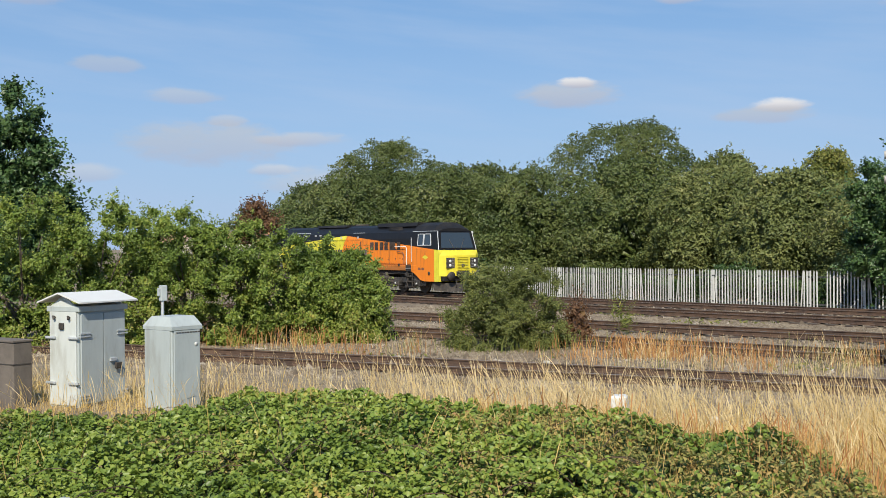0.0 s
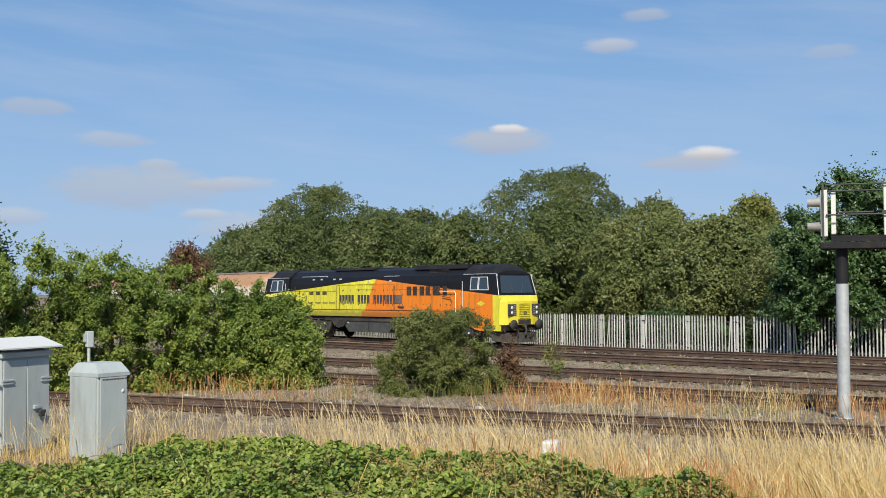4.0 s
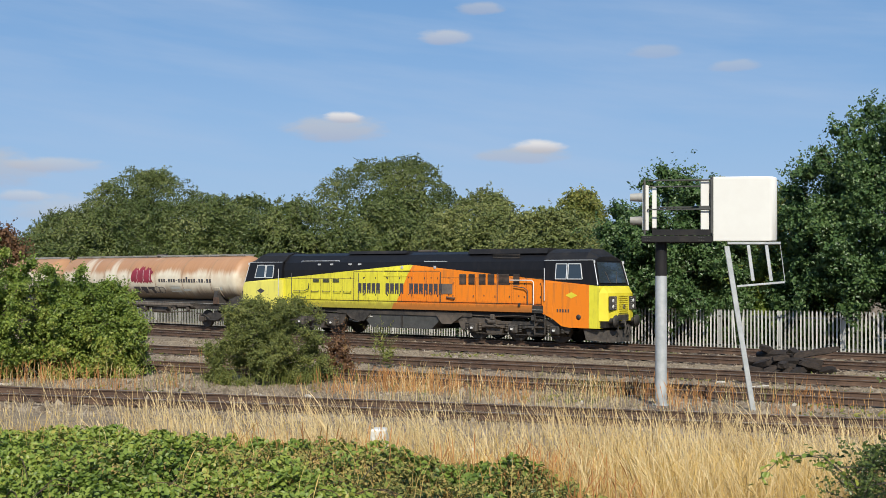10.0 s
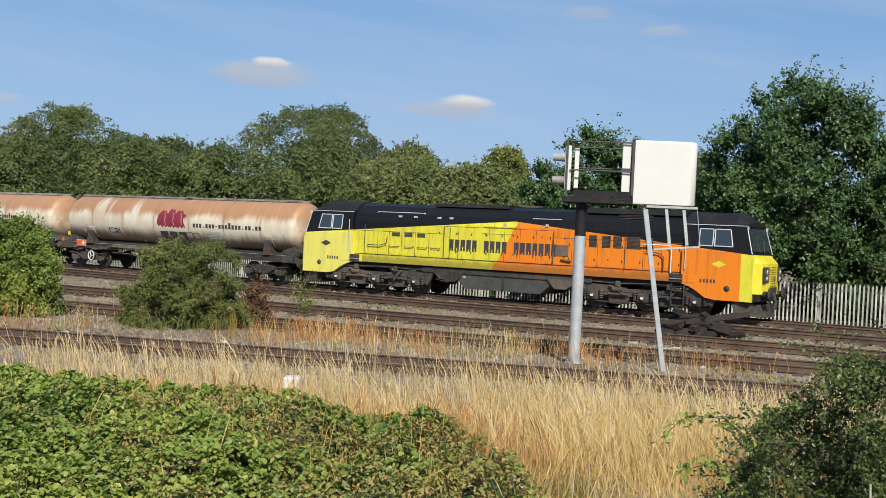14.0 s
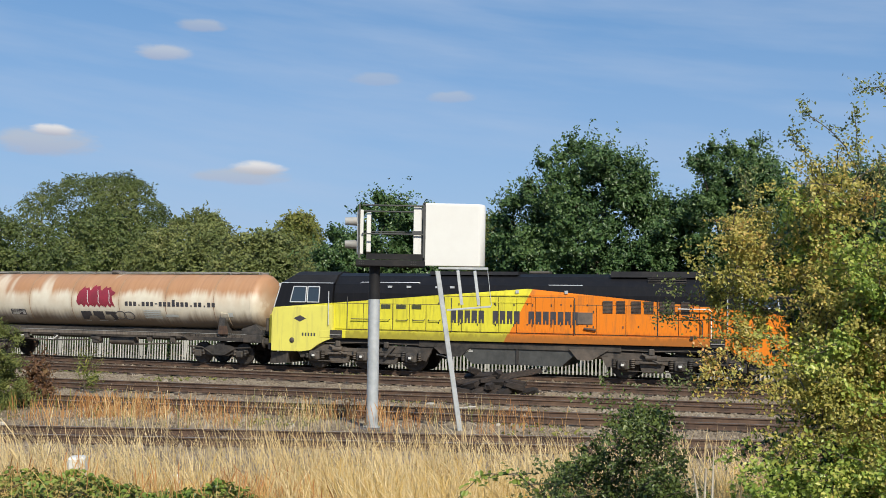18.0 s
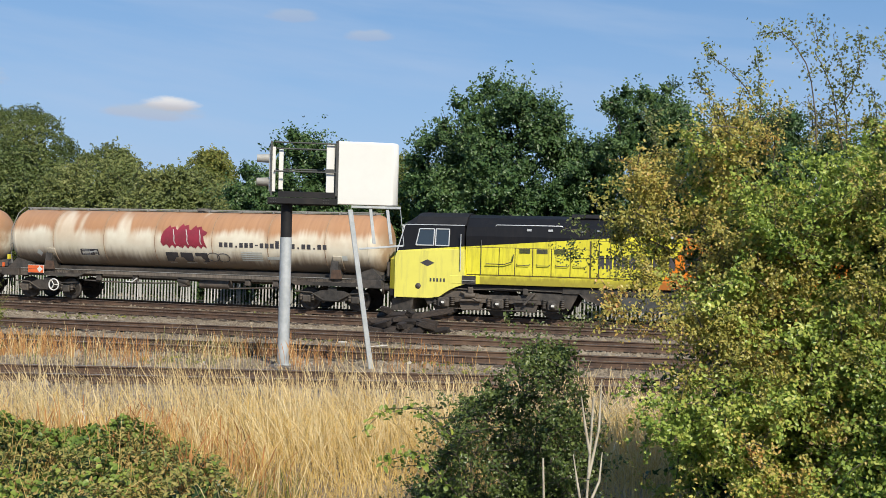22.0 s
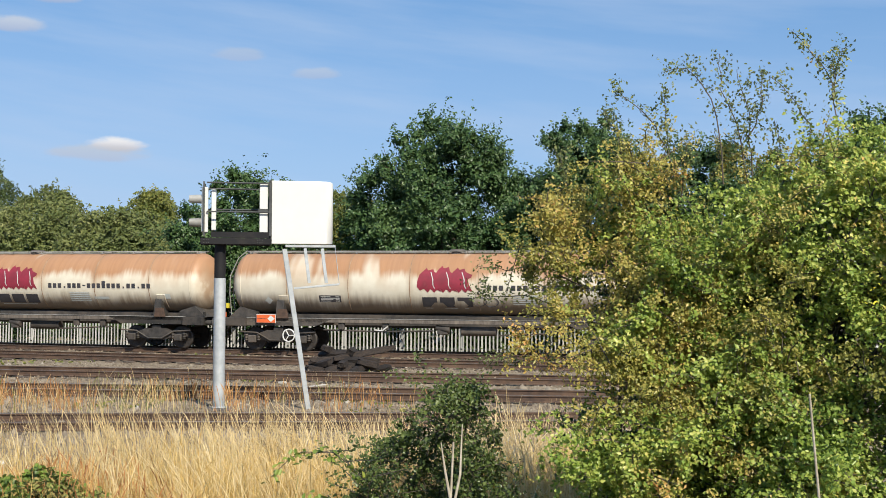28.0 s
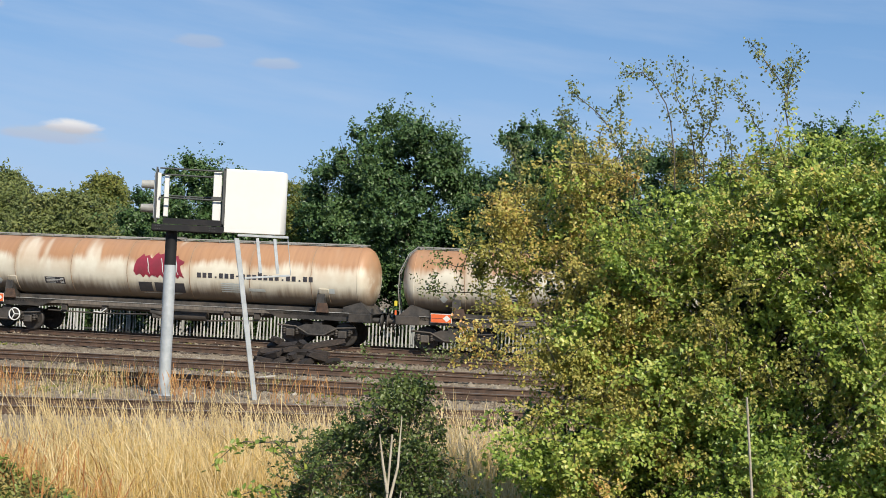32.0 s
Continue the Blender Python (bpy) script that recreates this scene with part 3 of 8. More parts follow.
def thing(name, m, label, category, group="", kind=""):
    ob = new(name)
    ob.matrix_basis = m
    return tagged(ob, label, category, group, kind)


def soup(name, verts, tris, material):
    """Mesh data from arrays of points and triangles."""
    me = bpy.data.meshes.new(name)
    me.vertices.add(len(verts))
    me.vertices.foreach_set("co", np.asarray(verts, np.float32).ravel())
    k = len(tris)
    me.loops.add(k * 3)
    me.loops.foreach_set("vertex_index", np.asarray(tris, np.int32).ravel())
    me.polygons.add(k)
    me.polygons.foreach_set("loop_start", np.arange(0, 3 * k, 3, dtype=np.int32))
    me.update(calc_edges=True)
    me.materials.append(material)
    return me


def unit(a):
    return a / np.maximum(np.linalg.norm(a, axis=1, keepdims=True), 1e-9)


def leaf_soup(name, pts, nor, length, width, material, rng, fold=0.25, droop=None, oval=False):
    """One pointed, folded leaf at every point, facing roughly along nor: two triangles, or a rounder one of six."""
    n = len(pts)
    nor = unit(nor)
    t = rng.normal(size=(n, 3))
    if droop is not None:
        t = t * 0.5 + droop
    t = unit(t - nor * np.sum(t * nor, 1, keepdims=True))
    b = np.cross(nor, t)
    L = (length * rng.uniform(0.65, 1.3, n))[:, None]
    W = (width * rng.uniform(0.7, 1.25, n))[:, None]
    a, c = pts - t * L * 0.5, pts + t * L * 0.5
    if oval:
        side = b * W * 0.5 + nor * W * fold
        other = -b * W * 0.5 + nor * W * fold
        sag = nor * L * 0.12
        ring = [a, pts - t * L * 0.28 + side * 0.82, pts + t * L * 0.08 + side, c - t * L * 0.18 + side * 0.55 - sag * 0.4, c - sag, c - t * L * 0.18 + other * 0.55 - sag * 0.4, pts + t * L * 0.08 + other, pts - t * L * 0.28 + other * 0.82]
        v = np.stack(ring, 1).reshape(-1, 3)
        o = np.arange(n)[:, None] * 8
        tri = np.concatenate([o + q for q in ([0, 2, 1], [0, 4, 2], [2, 4, 3], [0, 7, 6], [0, 6, 4], [4, 6, 5])], 1).reshape(-1, 3)
        return soup(name, v, tri, material)
    mid = pts - t * L * 0.08
    l, r = mid + b * W * 0.5 + nor * W * fold, mid - b * W * 0.5 + nor * W * fold
    v = np.stack([a, l, c, r], 1).reshape(-1, 3)
    o = np.arange(n)[:, None] * 4
    tri = np.concatenate([o + [0, 2, 1], o + [0, 3, 2]], 1).reshape(-1, 3)
    return soup(name, v, tri, material)


# places along and across the running lines
def along(s, n):
    """Train line frame: s along travel, n away from the camera."""
    return Vector(((s + n) * R2, (n - s) * R2, 0))


BEND, BEND_AT = 0.0017, -9.0


def curve(a, n):
    """The curving lines: a metres along, at the distance n; returns the place and the heading in degrees."""
    k = a - BEND_AT
    k = k * (1 - (2 * BEND * k) ** 2 / 6)
    return along(k + BEND_AT, n + BEND * k * k), -45 + math.degrees(math.atan(2 * BEND * k))


E_DIR, E_NOR = Vector((0.881, -0.4726, 0)), Vector((0.4726, 0.881, 0))


def bank(l, m):
    """Lineside frame: l along the nearest track, m away from the camera."""
    return E_DIR * l + E_NOR * m


def ground_z(x, y):
    m = 0.4726 * x + 0.881 * y
    pts = ((-400, 1.0), (1.5, 1.0), (5.2, -1.7), (8.7, -1.65), (9.4, -0.75), (11.0, -0.05), (12.6, 0.16), (15.0, 0.10), (18.5, 0.02), (20.2, -0.17), (30, -0.2), (400, -0.2))
    for (a, za), (b, zb) in zip(pts, pts[1:]):
        if a <= m <= b:
            z = za + (zb - za) * (m - a) / (b - a)
            break
    else:
        z = -0.2
    n = (x + y) * R2 - BEND * ((x - y) * R2 - BEND_AT) ** 2
    if n > 45.5:
        z -= min(0.15, (n - 45.5) * 0.08)
    bump = noise.noise((x * 0.35, y * 0.35, 0)) * 0.07 + noise.noise((x * 1.7, y * 1.7, 3)) * 0.025
    return z + (bump if m < 19 else bump * 0.4)

# ---- ground ----


def build_ground():
    rng = np.random.default_rng(1)
    ls = np.concatenate([[-1500, -600, -250, -120, -80], np.arange(-60, 40.1, 0.55), [60, 100, 200, 500, 1500]])
    ms = np.concatenate([[-1500, -500, -150, -40, -10, 0], np.arange(1.5, 62, 0.45), [70, 85, 110, 160, 260, 600, 1500, 3000]])
    vs, fs = [], []
    for m in ms:
        for l in ls:
            p = bank(l, m)
            vs.append((p.x, p.y, ground_z(p.x, p.y)))
    k = len(ls)
    for j in range(len(ms) - 1):
        for i in range(k - 1):
            fs.append((j * k + i, j * k + i + 1, (j + 1) * k + i + 1, (j + 1) * k + i))
    g = Mesh().add(vs, fs, True)
    tagged(part("ground", g, M["soil"]), "dry stony railway yard ground with a grassy bank", "ground", kind="structure")


build_ground()

# straight tracks: a point on the centre line, heading in degrees, first and last metre along it
TRACKS = [
    (Vector((8, 21.65, 0)), -28.2, -46, 16),
    (Vector((8, 29.45, 0)), -37.5, -50, 18),
    (Vector((8, 36.75, 0)), -41.0, -52, 20),
]
# curving tracks: distance, first and last metre
CURVES = [(38.4, -62, 12), (43.32, -84, 24)]
RAIL = [(-0.07, -0.16), (0.07, -0.16), (0.07, -0.145), (0.012, -0.12), (0.012, -0.045), (0.036, -0.03), (0.036, -0.004), (-0.036, -0.004), (-0.036, -0.03), (-0.012, -0.045), (-0.012, -0.12), (-0.07, -0.145)]


def sweep(profile, path):
    """A closed outline (across, up) carried along a path of matrices."""
    me, n = Mesh(), len(profile)
    vs = [m @ Vector((0, y, z)) for m in path for y, z in profile]
    fs = [(i * n + k, i * n + (k + 1) % n, (i + 1) * n + (k + 1) % n, (i + 1) * n + k) for i in range(len(path) - 1) for k in range(n)]
    fs += [tuple(range(n))[::-1], tuple(range((len(path) - 1) * n, len(path) * n))]
    return me.add(vs, fs)


def build_tracks():
    rng = random.Random(4)
    tie = Mesh().box(-0.125, 0.125, -1.3, 1.3, -0.31, -0.168, 0.015).data("sleeper", M["sleeper"])
    runs = []
    for c, head, a, b in TRACKS:
        runs.append((a, b, lambda d, c=c, head=head: Matrix.Translation(c) @ pose(0, 0, 0, 0, 0, head) @ Matrix.Translation((d, 0, 0)), 2))
    for n, a, b in CURVES:
        def on(d, n=n):
            p, head = curve(d, n)
            return Matrix.Translation(p) @ pose(0, 0, 0, 0, 0, head)
        runs.append((a, b, on, 48))
    for a, b, on, steps in runs:
        t = thing("railway_track", pose(0, 0, 0), "rusty rails on dark weathered timber sleepers", "railway track", "yard tracks", "structure")
        path = [on(a + (b - a) * k / (steps - 1)) for k in range(steps)]
        for y in (-0.75, 0.75):
            part("rail", sweep([(p[0] + y, p[1]) for p in RAIL], path), M["rail"], t)
            part("rail_head", sweep([(y - 0.03, -0.003), (y + 0.03, -0.003), (y + 0.03, 0.001), (y - 0.03, 0.001)], path), M["railtop"], t, "worn paler running surface")
        near_a, near_b = max(a, -44), min(b, 12)
        chairs = Mesh()
        x = a
        while x < b:
            m = on(x)
            if near_a < x < near_b:
                ob = part("sleeper", tie, None, t)
                ob.matrix_basis = m @ pose(0, rng.uniform(-0.05, 0.05), rng.uniform(-0.012, 0.006), 0, 0, rng.uniform(-1.2, 1.2))
            for y in (-0.75, 0.75):
                for d in (-0.13, 0.13):
                    chairs.box(-0.09, 0.09, y + d - 0.07, y + d + 0.07, -0.168, -0.115, 0.02, m)
            x += 0.70
        tagged(part("rail_chair", chairs, M["rail"], t, "rusted cast chairs under the rails"), kind="stuff")


def build_ballast():
    """Loose stones over the yard, in one object."""
    rng = np.random.default_rng(8)
    n = 130000
    # thrown more densely near the camera
    d = 20.3 + 34 * rng.random(n) ** 1.5
    az = np.radians(rng.uniform(-24, 60, n))
    x, y = d * np.sin(az), d * np.cos(az)
    m = 0.4726 * x + 0.881 * y
    keep = (m > 20.0) & ((x + y) * R2 < 47.5)
    x, y, d = x[keep], y[keep], d[keep]
    z = np.array([ground_z(a, b) for a, b in zip(x, y)])
    r = rng.uniform(0.02, 0.06, len(x)) * (1 + (rng.random(len(x)) < 0.015) * 1.6)
    base = np.array([(1, 0, 0), (-0.4, 0.9, 0), (-0.5, -0.85, 0.05), (0.1, 0.1, 0.9)])
    t = rng.uniform(0, 6.28, len(x))
    c, s = np.cos(t), np.sin(t)
    v = np.repeat(base[None], len(x), 0) * rng.uniform(0.6, 1.3, (len(x), 4, 3))
    v = np.stack([v[..., 0] * c[:, None] - v[..., 1] * s[:, None], v[..., 0] * s[:, None] + v[..., 1] * c[:, None], v[..., 2]], -1) * r[:, None, None]
    v += np.stack([x, y, z - 0.005], 1)[:, None]
    o = np.arange(len(x))[:, None] * 4
    tri = np.concatenate([o + [0, 1, 3], o + [1, 2, 3], o + [2, 0, 3]], 1).reshape(-1, 3)
    tagged(new("ballast", soup("ballast", v.reshape(-1, 3), tri, M["ballast"])), "grey and brown ballast stones between the tracks", "ballast", kind="stuff")


build_ballast()


# ---- fences ----
PALE = [(-0.034, 0.0), (-0.018, 0.016), (0.0, 0.008), (0.018, 0.016), (0.034, 0.0), (0.018, 0.008), (0.0, -0.002), (-0.018, 0.008)]


def pale_mesh(name, height, material):
    """A corrugated pale with a three-pointed splayed top."""
    p = Mesh()
    lo = [(x, y, 0) for x, y in PALE]
    hi = [(x, y, height - 0.06) for x, y in PALE]
    tip = [(x * 0.35, y - 0.012, height) for x, y in PALE]
    p.add(lo + hi + tip, [(k, (k + 1) % 8, (k + 1) % 8 + 8, k + 8) for k in range(8)] + [(k + 8, (k + 1) % 8 + 8, (k + 1) % 8 + 16, k + 16) for k in range(8)] + [tuple(range(16, 24))])
    return p.data(name, material)


def palisade(label, base, place, bays, pitch, per_bay, height, material, railmat, rng, loose=(), skip=(), bent=()):
    """A palisade fence; place(d) is the matrix d metres along it, pales face local -y; bays in loose are joined."""
    f = thing("palisade_fence", pose(0, 0, 0), label, "fence")
    pale = pale_mesh("pale", height, material)
    post = Mesh().box(-0.05, 0.05, 0.03, 0.13, -0.3, height - 0.03, 0.008).data("post", material)
    far = Mesh()
    for b in range(bays + 1):
        ob = part("post", post, None, f)
        ob.matrix_basis = place(b * pitch)
        if b == bays:
            break
        mid = place((b + 0.5) * pitch)
        h = pitch / 2 - 0.003
        for z in (0.20, height - 0.30):
            part("fence_rail", Mesh().box(-h, h, 0.018, 0.028, z - 0.03, z + 0.03, 0, mid).box(-h, h, 0.028, 0.07, z + 0.02, z + 0.03, 0, mid), railmat, f)
        for k in range(per_bay):
            i = b * per_bay + k
            tilt = rng.uniform(-0.5, 0.5) + (rng.choice((-5, 4, 6)) if i in bent else 0)
            m = place((b + (k + 0.5) / per_bay) * pitch) @ pose(0, 0, rng.uniform(-0.012, 0.012), rng.uniform(-0.6, 0.6), tilt, 0)
            if i in skip:
                continue
            if b in loose:
                far.box(-0.034, 0.034, 0, 0.012, 0, height, 0, m)
                continue
            part("pale", pale, None, f).matrix_basis = m
    if loose:
        tagged(part("far_pales", far, material, f, "pales of the far bays"), kind="stuff")
    return f


def build_fences():
    rng = random.Random(6)

    def far_line(d):
        p, head = curve(-58.95 + d, 48.0)
        return Matrix.Translation((p.x, p.y, -0.33)) @ pose(0, 0, 0, 0, 0, head)

    def near_line(d):
        q = bank(-9.2 + d, 8.66)
        return Matrix.Translation((q.x, q.y, -1.75)) @ pose(0, 0, 0, 0, 0, -28.2)

    palisade("weathered grey palisade security fence behind the tracks", 0, far_line, 24, 2.6, 16, 1.74, M["pale"], M["darkrail"], rng, (0, 1, 2, 3, 4, 22, 23), (170, 211, 212), (140, 149, 162, 176, 205, 226, 260, 261))
    palisade("galvanised palisade fence below the bramble bank", 0, near_line, 5, 2.75, 17, 1.79, M["galv"], M["galv"], rng)


# ---- signal ----


def build_signal():
    base = Vector((9.95, 24.1, 0))
    z0 = ground_z(base.x, base.y)
    # its face is turned along the tracks; local x runs across the view
    s = thing("railway_signal", Matrix.Translation((base.x, base.y, 0)) @ pose(0, 0, 0, 0, 0, -22), "railway signal on galvanised post with cage and white plate", "railway signal")
    part("foundation", Mesh().box(-0.3, 0.3, -0.3, 0.3, z0 - 0.3, z0 + 0.05, 0.03), M["concrete"], s)
    part("flange", Mesh().spin([(z0 + 0.05, 0.0), (z0 + 0.05, 0.19), (z0 + 0.08, 0.19), (z0 + 0.08, 0.0)], (0, 0, 0), "z", 16), M["galv"], s)
    part("post", Mesh().spin([(z0 + 0.04, 0.13), (2.72, 0.13)], (0, 0, 0), "z", 24), M["galv"], s, "galvanised tubular post")
    part("upper_post", Mesh().spin([(2.72, 0.125), (3.46, 0.125)], (0, 0, 0), "z", 24), M["blackpaint"], s, "dark painted upper post")
    # platform
    part("platform_beam", Mesh().box(-0.43, 1.11, -0.32, -0.26, 3.46, 3.60, 0.01), M["blackpaint"], s)
    part("platform_beam", Mesh().box(-0.43, 1.11, 0.42, 0.48, 3.46, 3.60, 0.01), M["blackpaint"], s)
    part("kick_plate", Mesh().box(-0.2, 1.06, -0.30, -0.28, 3.61, 3.74), M["blackpaint"], s)
    deck = Mesh()
    for k in range(18):
        deck.box(-0.42 + k * 0.084, -0.36 + k * 0.084, -0.26, 0.42, 3.54, 3.58)
    part("deck_grating", deck, M["blackpaint"], s)
    for x in (-0.3, 0.86):
        for dx in (-0.05, 0.0, 0.05):
            for dz in (3.50, 3.56):
                part("bolt", Mesh().tube([(x + dx, -0.335, dz), (x + dx, -0.32, dz)], 0.012, 6), M["darkrail"], s)
    # cage rails
    for z in (4.18, 4.27, 4.74, 4.82):
        part("guard_rail", Mesh().tube([(-0.3, -0.3 if z in (4.18, 4.82) else 0.42, z), (1.08, -0.3 if z in (4.18, 4.82) else 0.42, z)], 0.017, 8), M["darkrail"], s)
    for x, y in ((-0.36, -0.3), (-0.36, 0.42), (1.08, -0.3), (1.08, 0.42)):
        part("stanchion", Mesh().box(x - 0.02, x + 0.02, y - 0.02, y + 0.02, 3.66, 4.84), M["darkrail"], s)
    part("side_rail", Mesh().tube([(-0.36, -0.3, 4.82), (-0.36, 0.42, 4.82)], 0.017), M["darkrail"], s)
    # signal head seen edge-on, with two hoods
    head = part("signal_head", Mesh().box(-0.41, -0.27, -0.26, -0.02, 3.72, 4.72, 0.015), M["white"], s, "pale signal head casing")
    part("back_plate", Mesh().box(-0.2, -0.1, -0.1, 0.3, 3.78, 4.68, 0.01), M["white"], s)
    for z in (4.46, 3.94):
        hood = Mesh()
        hood.tube([(-0.41, -0.14, z), (-0.68, -0.14, z)], [0.10, 0.085], 14)
        part("hood", hood, M["galvdull"], head, "grey lamp hood")
    part("door_panel", Mesh().box(0.85, 1.03, -0.24, -0.19, 3.66, 4.84, 0.01), M["white"], s, "narrow white panel")
    part("panel_strap", Mesh().box(0.82, 1.06, -0.26, -0.245, 4.20, 4.26), M["darkrail"], s)
    part("frame_post", Mesh().box(1.055, 1.095, -0.25, -0.18, 3.5, 4.9, 0.01), M["darkrail"], s)
    # large plate, rounded at its far side
    plate, prof = Mesh(), []
    for x, y in [(1.12, -0.30), (2.30, -0.30)] + [(2.30 + 0.18 * math.sin(radians(a)), -0.12 - 0.18 * math.cos(radians(a))) for a in (15, 30, 45, 60, 75, 90)] + [(2.48, 0.05), (1.12, 0.05)]:
        prof.append((x, y))
    n = len(prof)
    for z, k in ((3.49, 0.985), (3.505, 1.0), (4.84, 1.0), (4.875, 0.985), (4.89, 0.95)):
        plate.v += [(1.12 + (x - 1.12) * k, -0.12 + (y + 0.12) * k, z) for x, y in prof]
    for i in range(4):
        for k in range(n):
            plate.f.append((i * n + k, i * n + (k + 1) % n, (i + 1) * n + (k + 1) % n, (i + 1) * n + k))
            plate.s.append(1 < k < 8)
    plate.f += [tuple(range(n))[::-1], tuple(range(4 * n, 5 * n))]
    plate.s += [False, False]
    part("white_plate", plate, M["white"], s, "large off-white plate with rounded edge")
    part("plate_edge", Mesh().box(1.097, 1.118, -0.31, -0.11, 3.47, 4.91), M["darkrail"], s)
    # folding ladder frame that leans out below the plate
    part("ladder_head", Mesh().box(1.42, 2.54, -0.28, -0.22, 3.41, 3.47, 0.01), M["galv"], s)
    lz = ground_z(base.x + 1.9, base.y - 0.5)
    part("ladder_leg", Mesh().box(-0.055, 0.055, -0.035, 0.035, 0.0, 3.46 - lz, 0.01, Matrix.Translation((1.97, -0.2, lz - 0.04)) @ pose(0, 0, 0, 0, -8.9, 0)), M["galv"], s, "leaning galvanised ladder leg")
    for x in (1.84, 2.22):
        part("hanger", Mesh().box(-0.035, 0.035, -0.02, 0.02, 0.0, 0.78, 0.005, Matrix.Translation((x + 0.12, -0.26, 2.62)) @ pose(0, 0, 0, 0, -7.5, 0)), M["galv"], s)
    part("hoop_wire", Mesh().tube([(2.53, -0.24, 3.41), (2.63, -0.24, 2.6)], 0.008, 6), M["galv"], s)
    part("foot_bar", Mesh().box(0.0, 1.0, -0.03, 0.03, -0.022, 0.022, 0.006, Matrix.Translation((1.62, -0.26, 2.50)) @ pose(0, 0, 0, 0, -5.5, 0)), M["galv"], s)


# ---- lineside cabinets ----


def build_cabinets():
    a = Vector((-5.61, 17.75, 0))        # near corner of the taller one
    z = ground_z(a.x, a.y)
    c = thing("equipment_cabinet", Matrix.Translation((a.x, a.y, 0)) @ pose(0, 0, 0, 0, 0, 62), "tall pale grey lineside cabinet with pitched metal rain roof", "cabinet", "lineside cabinets")
    # local x along the door side, local y to the gable side
    W, D, H = 1.0, 0.62, 1.70
    part("body", Mesh().box(0, W, 0, D, z - 0.15, H, 0.012), M["cabgrey"], c)
    part("gable_panel", Mesh().box(-0.025, -0.002, 0.03, D - 0.03, z + 0.02, H - 0.04, 0.008), M["cabdoor"], c, "paler end panel")
    for x0, x1 in ((0.03, W / 2 - 0.006), (W / 2 + 0.006, W - 0.03)):
        part("door", Mesh().box(x0, x1, -0.028, -0.002, z + 0.04, H - 0.10, 0.008), M["cabgrey"], c)
    part("eaves", Mesh().box(-0.03, W + 0.03, -0.04, D + 0.03, H - 0.07, H + 0.02, 0.01), M["cabgrey"], c)
    roof = Mesh()
    ax, bx, ay, by = -0.13, W + 0.14, -0.15, D + 0.13
    ym = D / 2
    zr, ze = H + 0.21, H + 0.065
    for y0, y1 in ((ay, ym), (ym, by)):
        z0, z1 = (ze, zr) if y0 == ay else (zr, ze)
        roof.add([(ax, y0, z0), (bx, y0, z0), (bx, y1, z1), (ax, y1, z1), (ax, y0, z0 + 0.022), (bx, y0, z0 + 0.022), (bx, y1, z1 + 0.022), (ax, y1, z1 + 0.022)], [(0, 3, 2, 1), (4, 5, 6, 7), (0, 1, 5, 4), (2, 3, 7, 6), (1, 2, 6, 5), (0, 4, 7, 3)])
    part("rain_roof", roof, M["white"], c, "white sheet metal pitched roof")
    for x in (0.0, W):
        part("roof_bracket", Mesh().prism([(0.02, H), (D - 0.02, H), (ym, H + 0.19)], x - 0.012, x + 0.012, "x"), M["cabdoor"], c)
    for zz in (0.52, H - 0.48):
        for y0 in (0.07, D - 0.07):
            part("clasp", Mesh().box(-0.06, -0.024, y0 - 0.10, y0 + 0.10, zz - 0.008 + (0.5 if zz < 1 else 0.0) - 0.5 * (zz < 1), zz + 0.03, 0.005), M["galv"], c)
    for x0 in (0.10, W - 0.10):
        for zz in (z + 0.12, H - 0.46):
            part("hinge", Mesh().box(x0 - 0.11, x0 + 0.11, -0.05, -0.027, zz, zz + 0.022).box(x0 - 0.11, x0 + 0.11, -0.05, -0.027, zz + 0.045, zz + 0.067), M["galv"], c)
    lock = part("lock_plate", Mesh().box(0.62, 0.76, -0.06, -0.027, 0.82, 0.88, 0.008), M["galv"], c)
    part("padlock", Mesh().box(0.70, 0.84, -0.10, -0.055, 0.70, 0.80, 0.015, Matrix.Translation((0, 0, 0))), M["under"], lock, "dark steel padlock")
    part("swan_neck_vent", Mesh().tube([(-0.026, 0.16, H - 0.16), (-0.06, 0.16, H - 0.14), (-0.07, 0.14, H - 0.18)], 0.02, 8), M["under"], c)
    part("swan_neck_vent", Mesh().tube([(-0.026, 0.47, H - 0.16), (-0.06, 0.47, H - 0.14), (-0.07, 0.45, H - 0.18)], 0.02, 8), M["under"], c)
    part("key_box", Mesh().box(-0.07, -0.026, 0.27, 0.36, H - 0.34, H - 0.24, 0.012), M["under"], c)

    b = Vector((-3.99, 16.95, 0))
    z = ground_z(b.x, b.y)
    c = thing("equipment_cabinet", Matrix.Translation((b.x, b.y, 0)) @ pose(0, 0, 0, 0, 0, 52), "shorter grey lineside cabinet with hipped top", "cabinet", "lineside cabinets")
    W, D, H = 0.54, 0.64, 1.45
    part("body", Mesh().box(0, W, 0, D, z - 0.15, H, 0.012), M["cabgrey"], c)
    part("door", Mesh().box(0.03, W - 0.03, -0.02, -0.002, z + 0.05, H - 0.06, 0.006), M["cabgrey"], c)
    part("door_side", Mesh().box(-0.02, -0.002, 0.03, D - 0.03, z + 0.05, H - 0.06, 0.006), M["cabgrey"], c)
    t = Mesh()
    lo = [(-0.015, -0.025, H), (W + 0.015, -0.025, H), (W + 0.015, D + 0.015, H), (-0.015, D + 0.015, H)]
    hi = [(0.06, 0.12, H + 0.14), (W - 0.02, 0.12, H + 0.14), (W - 0.02, D - 0.1, H + 0.14), (0.06, D - 0.1, H + 0.14)]
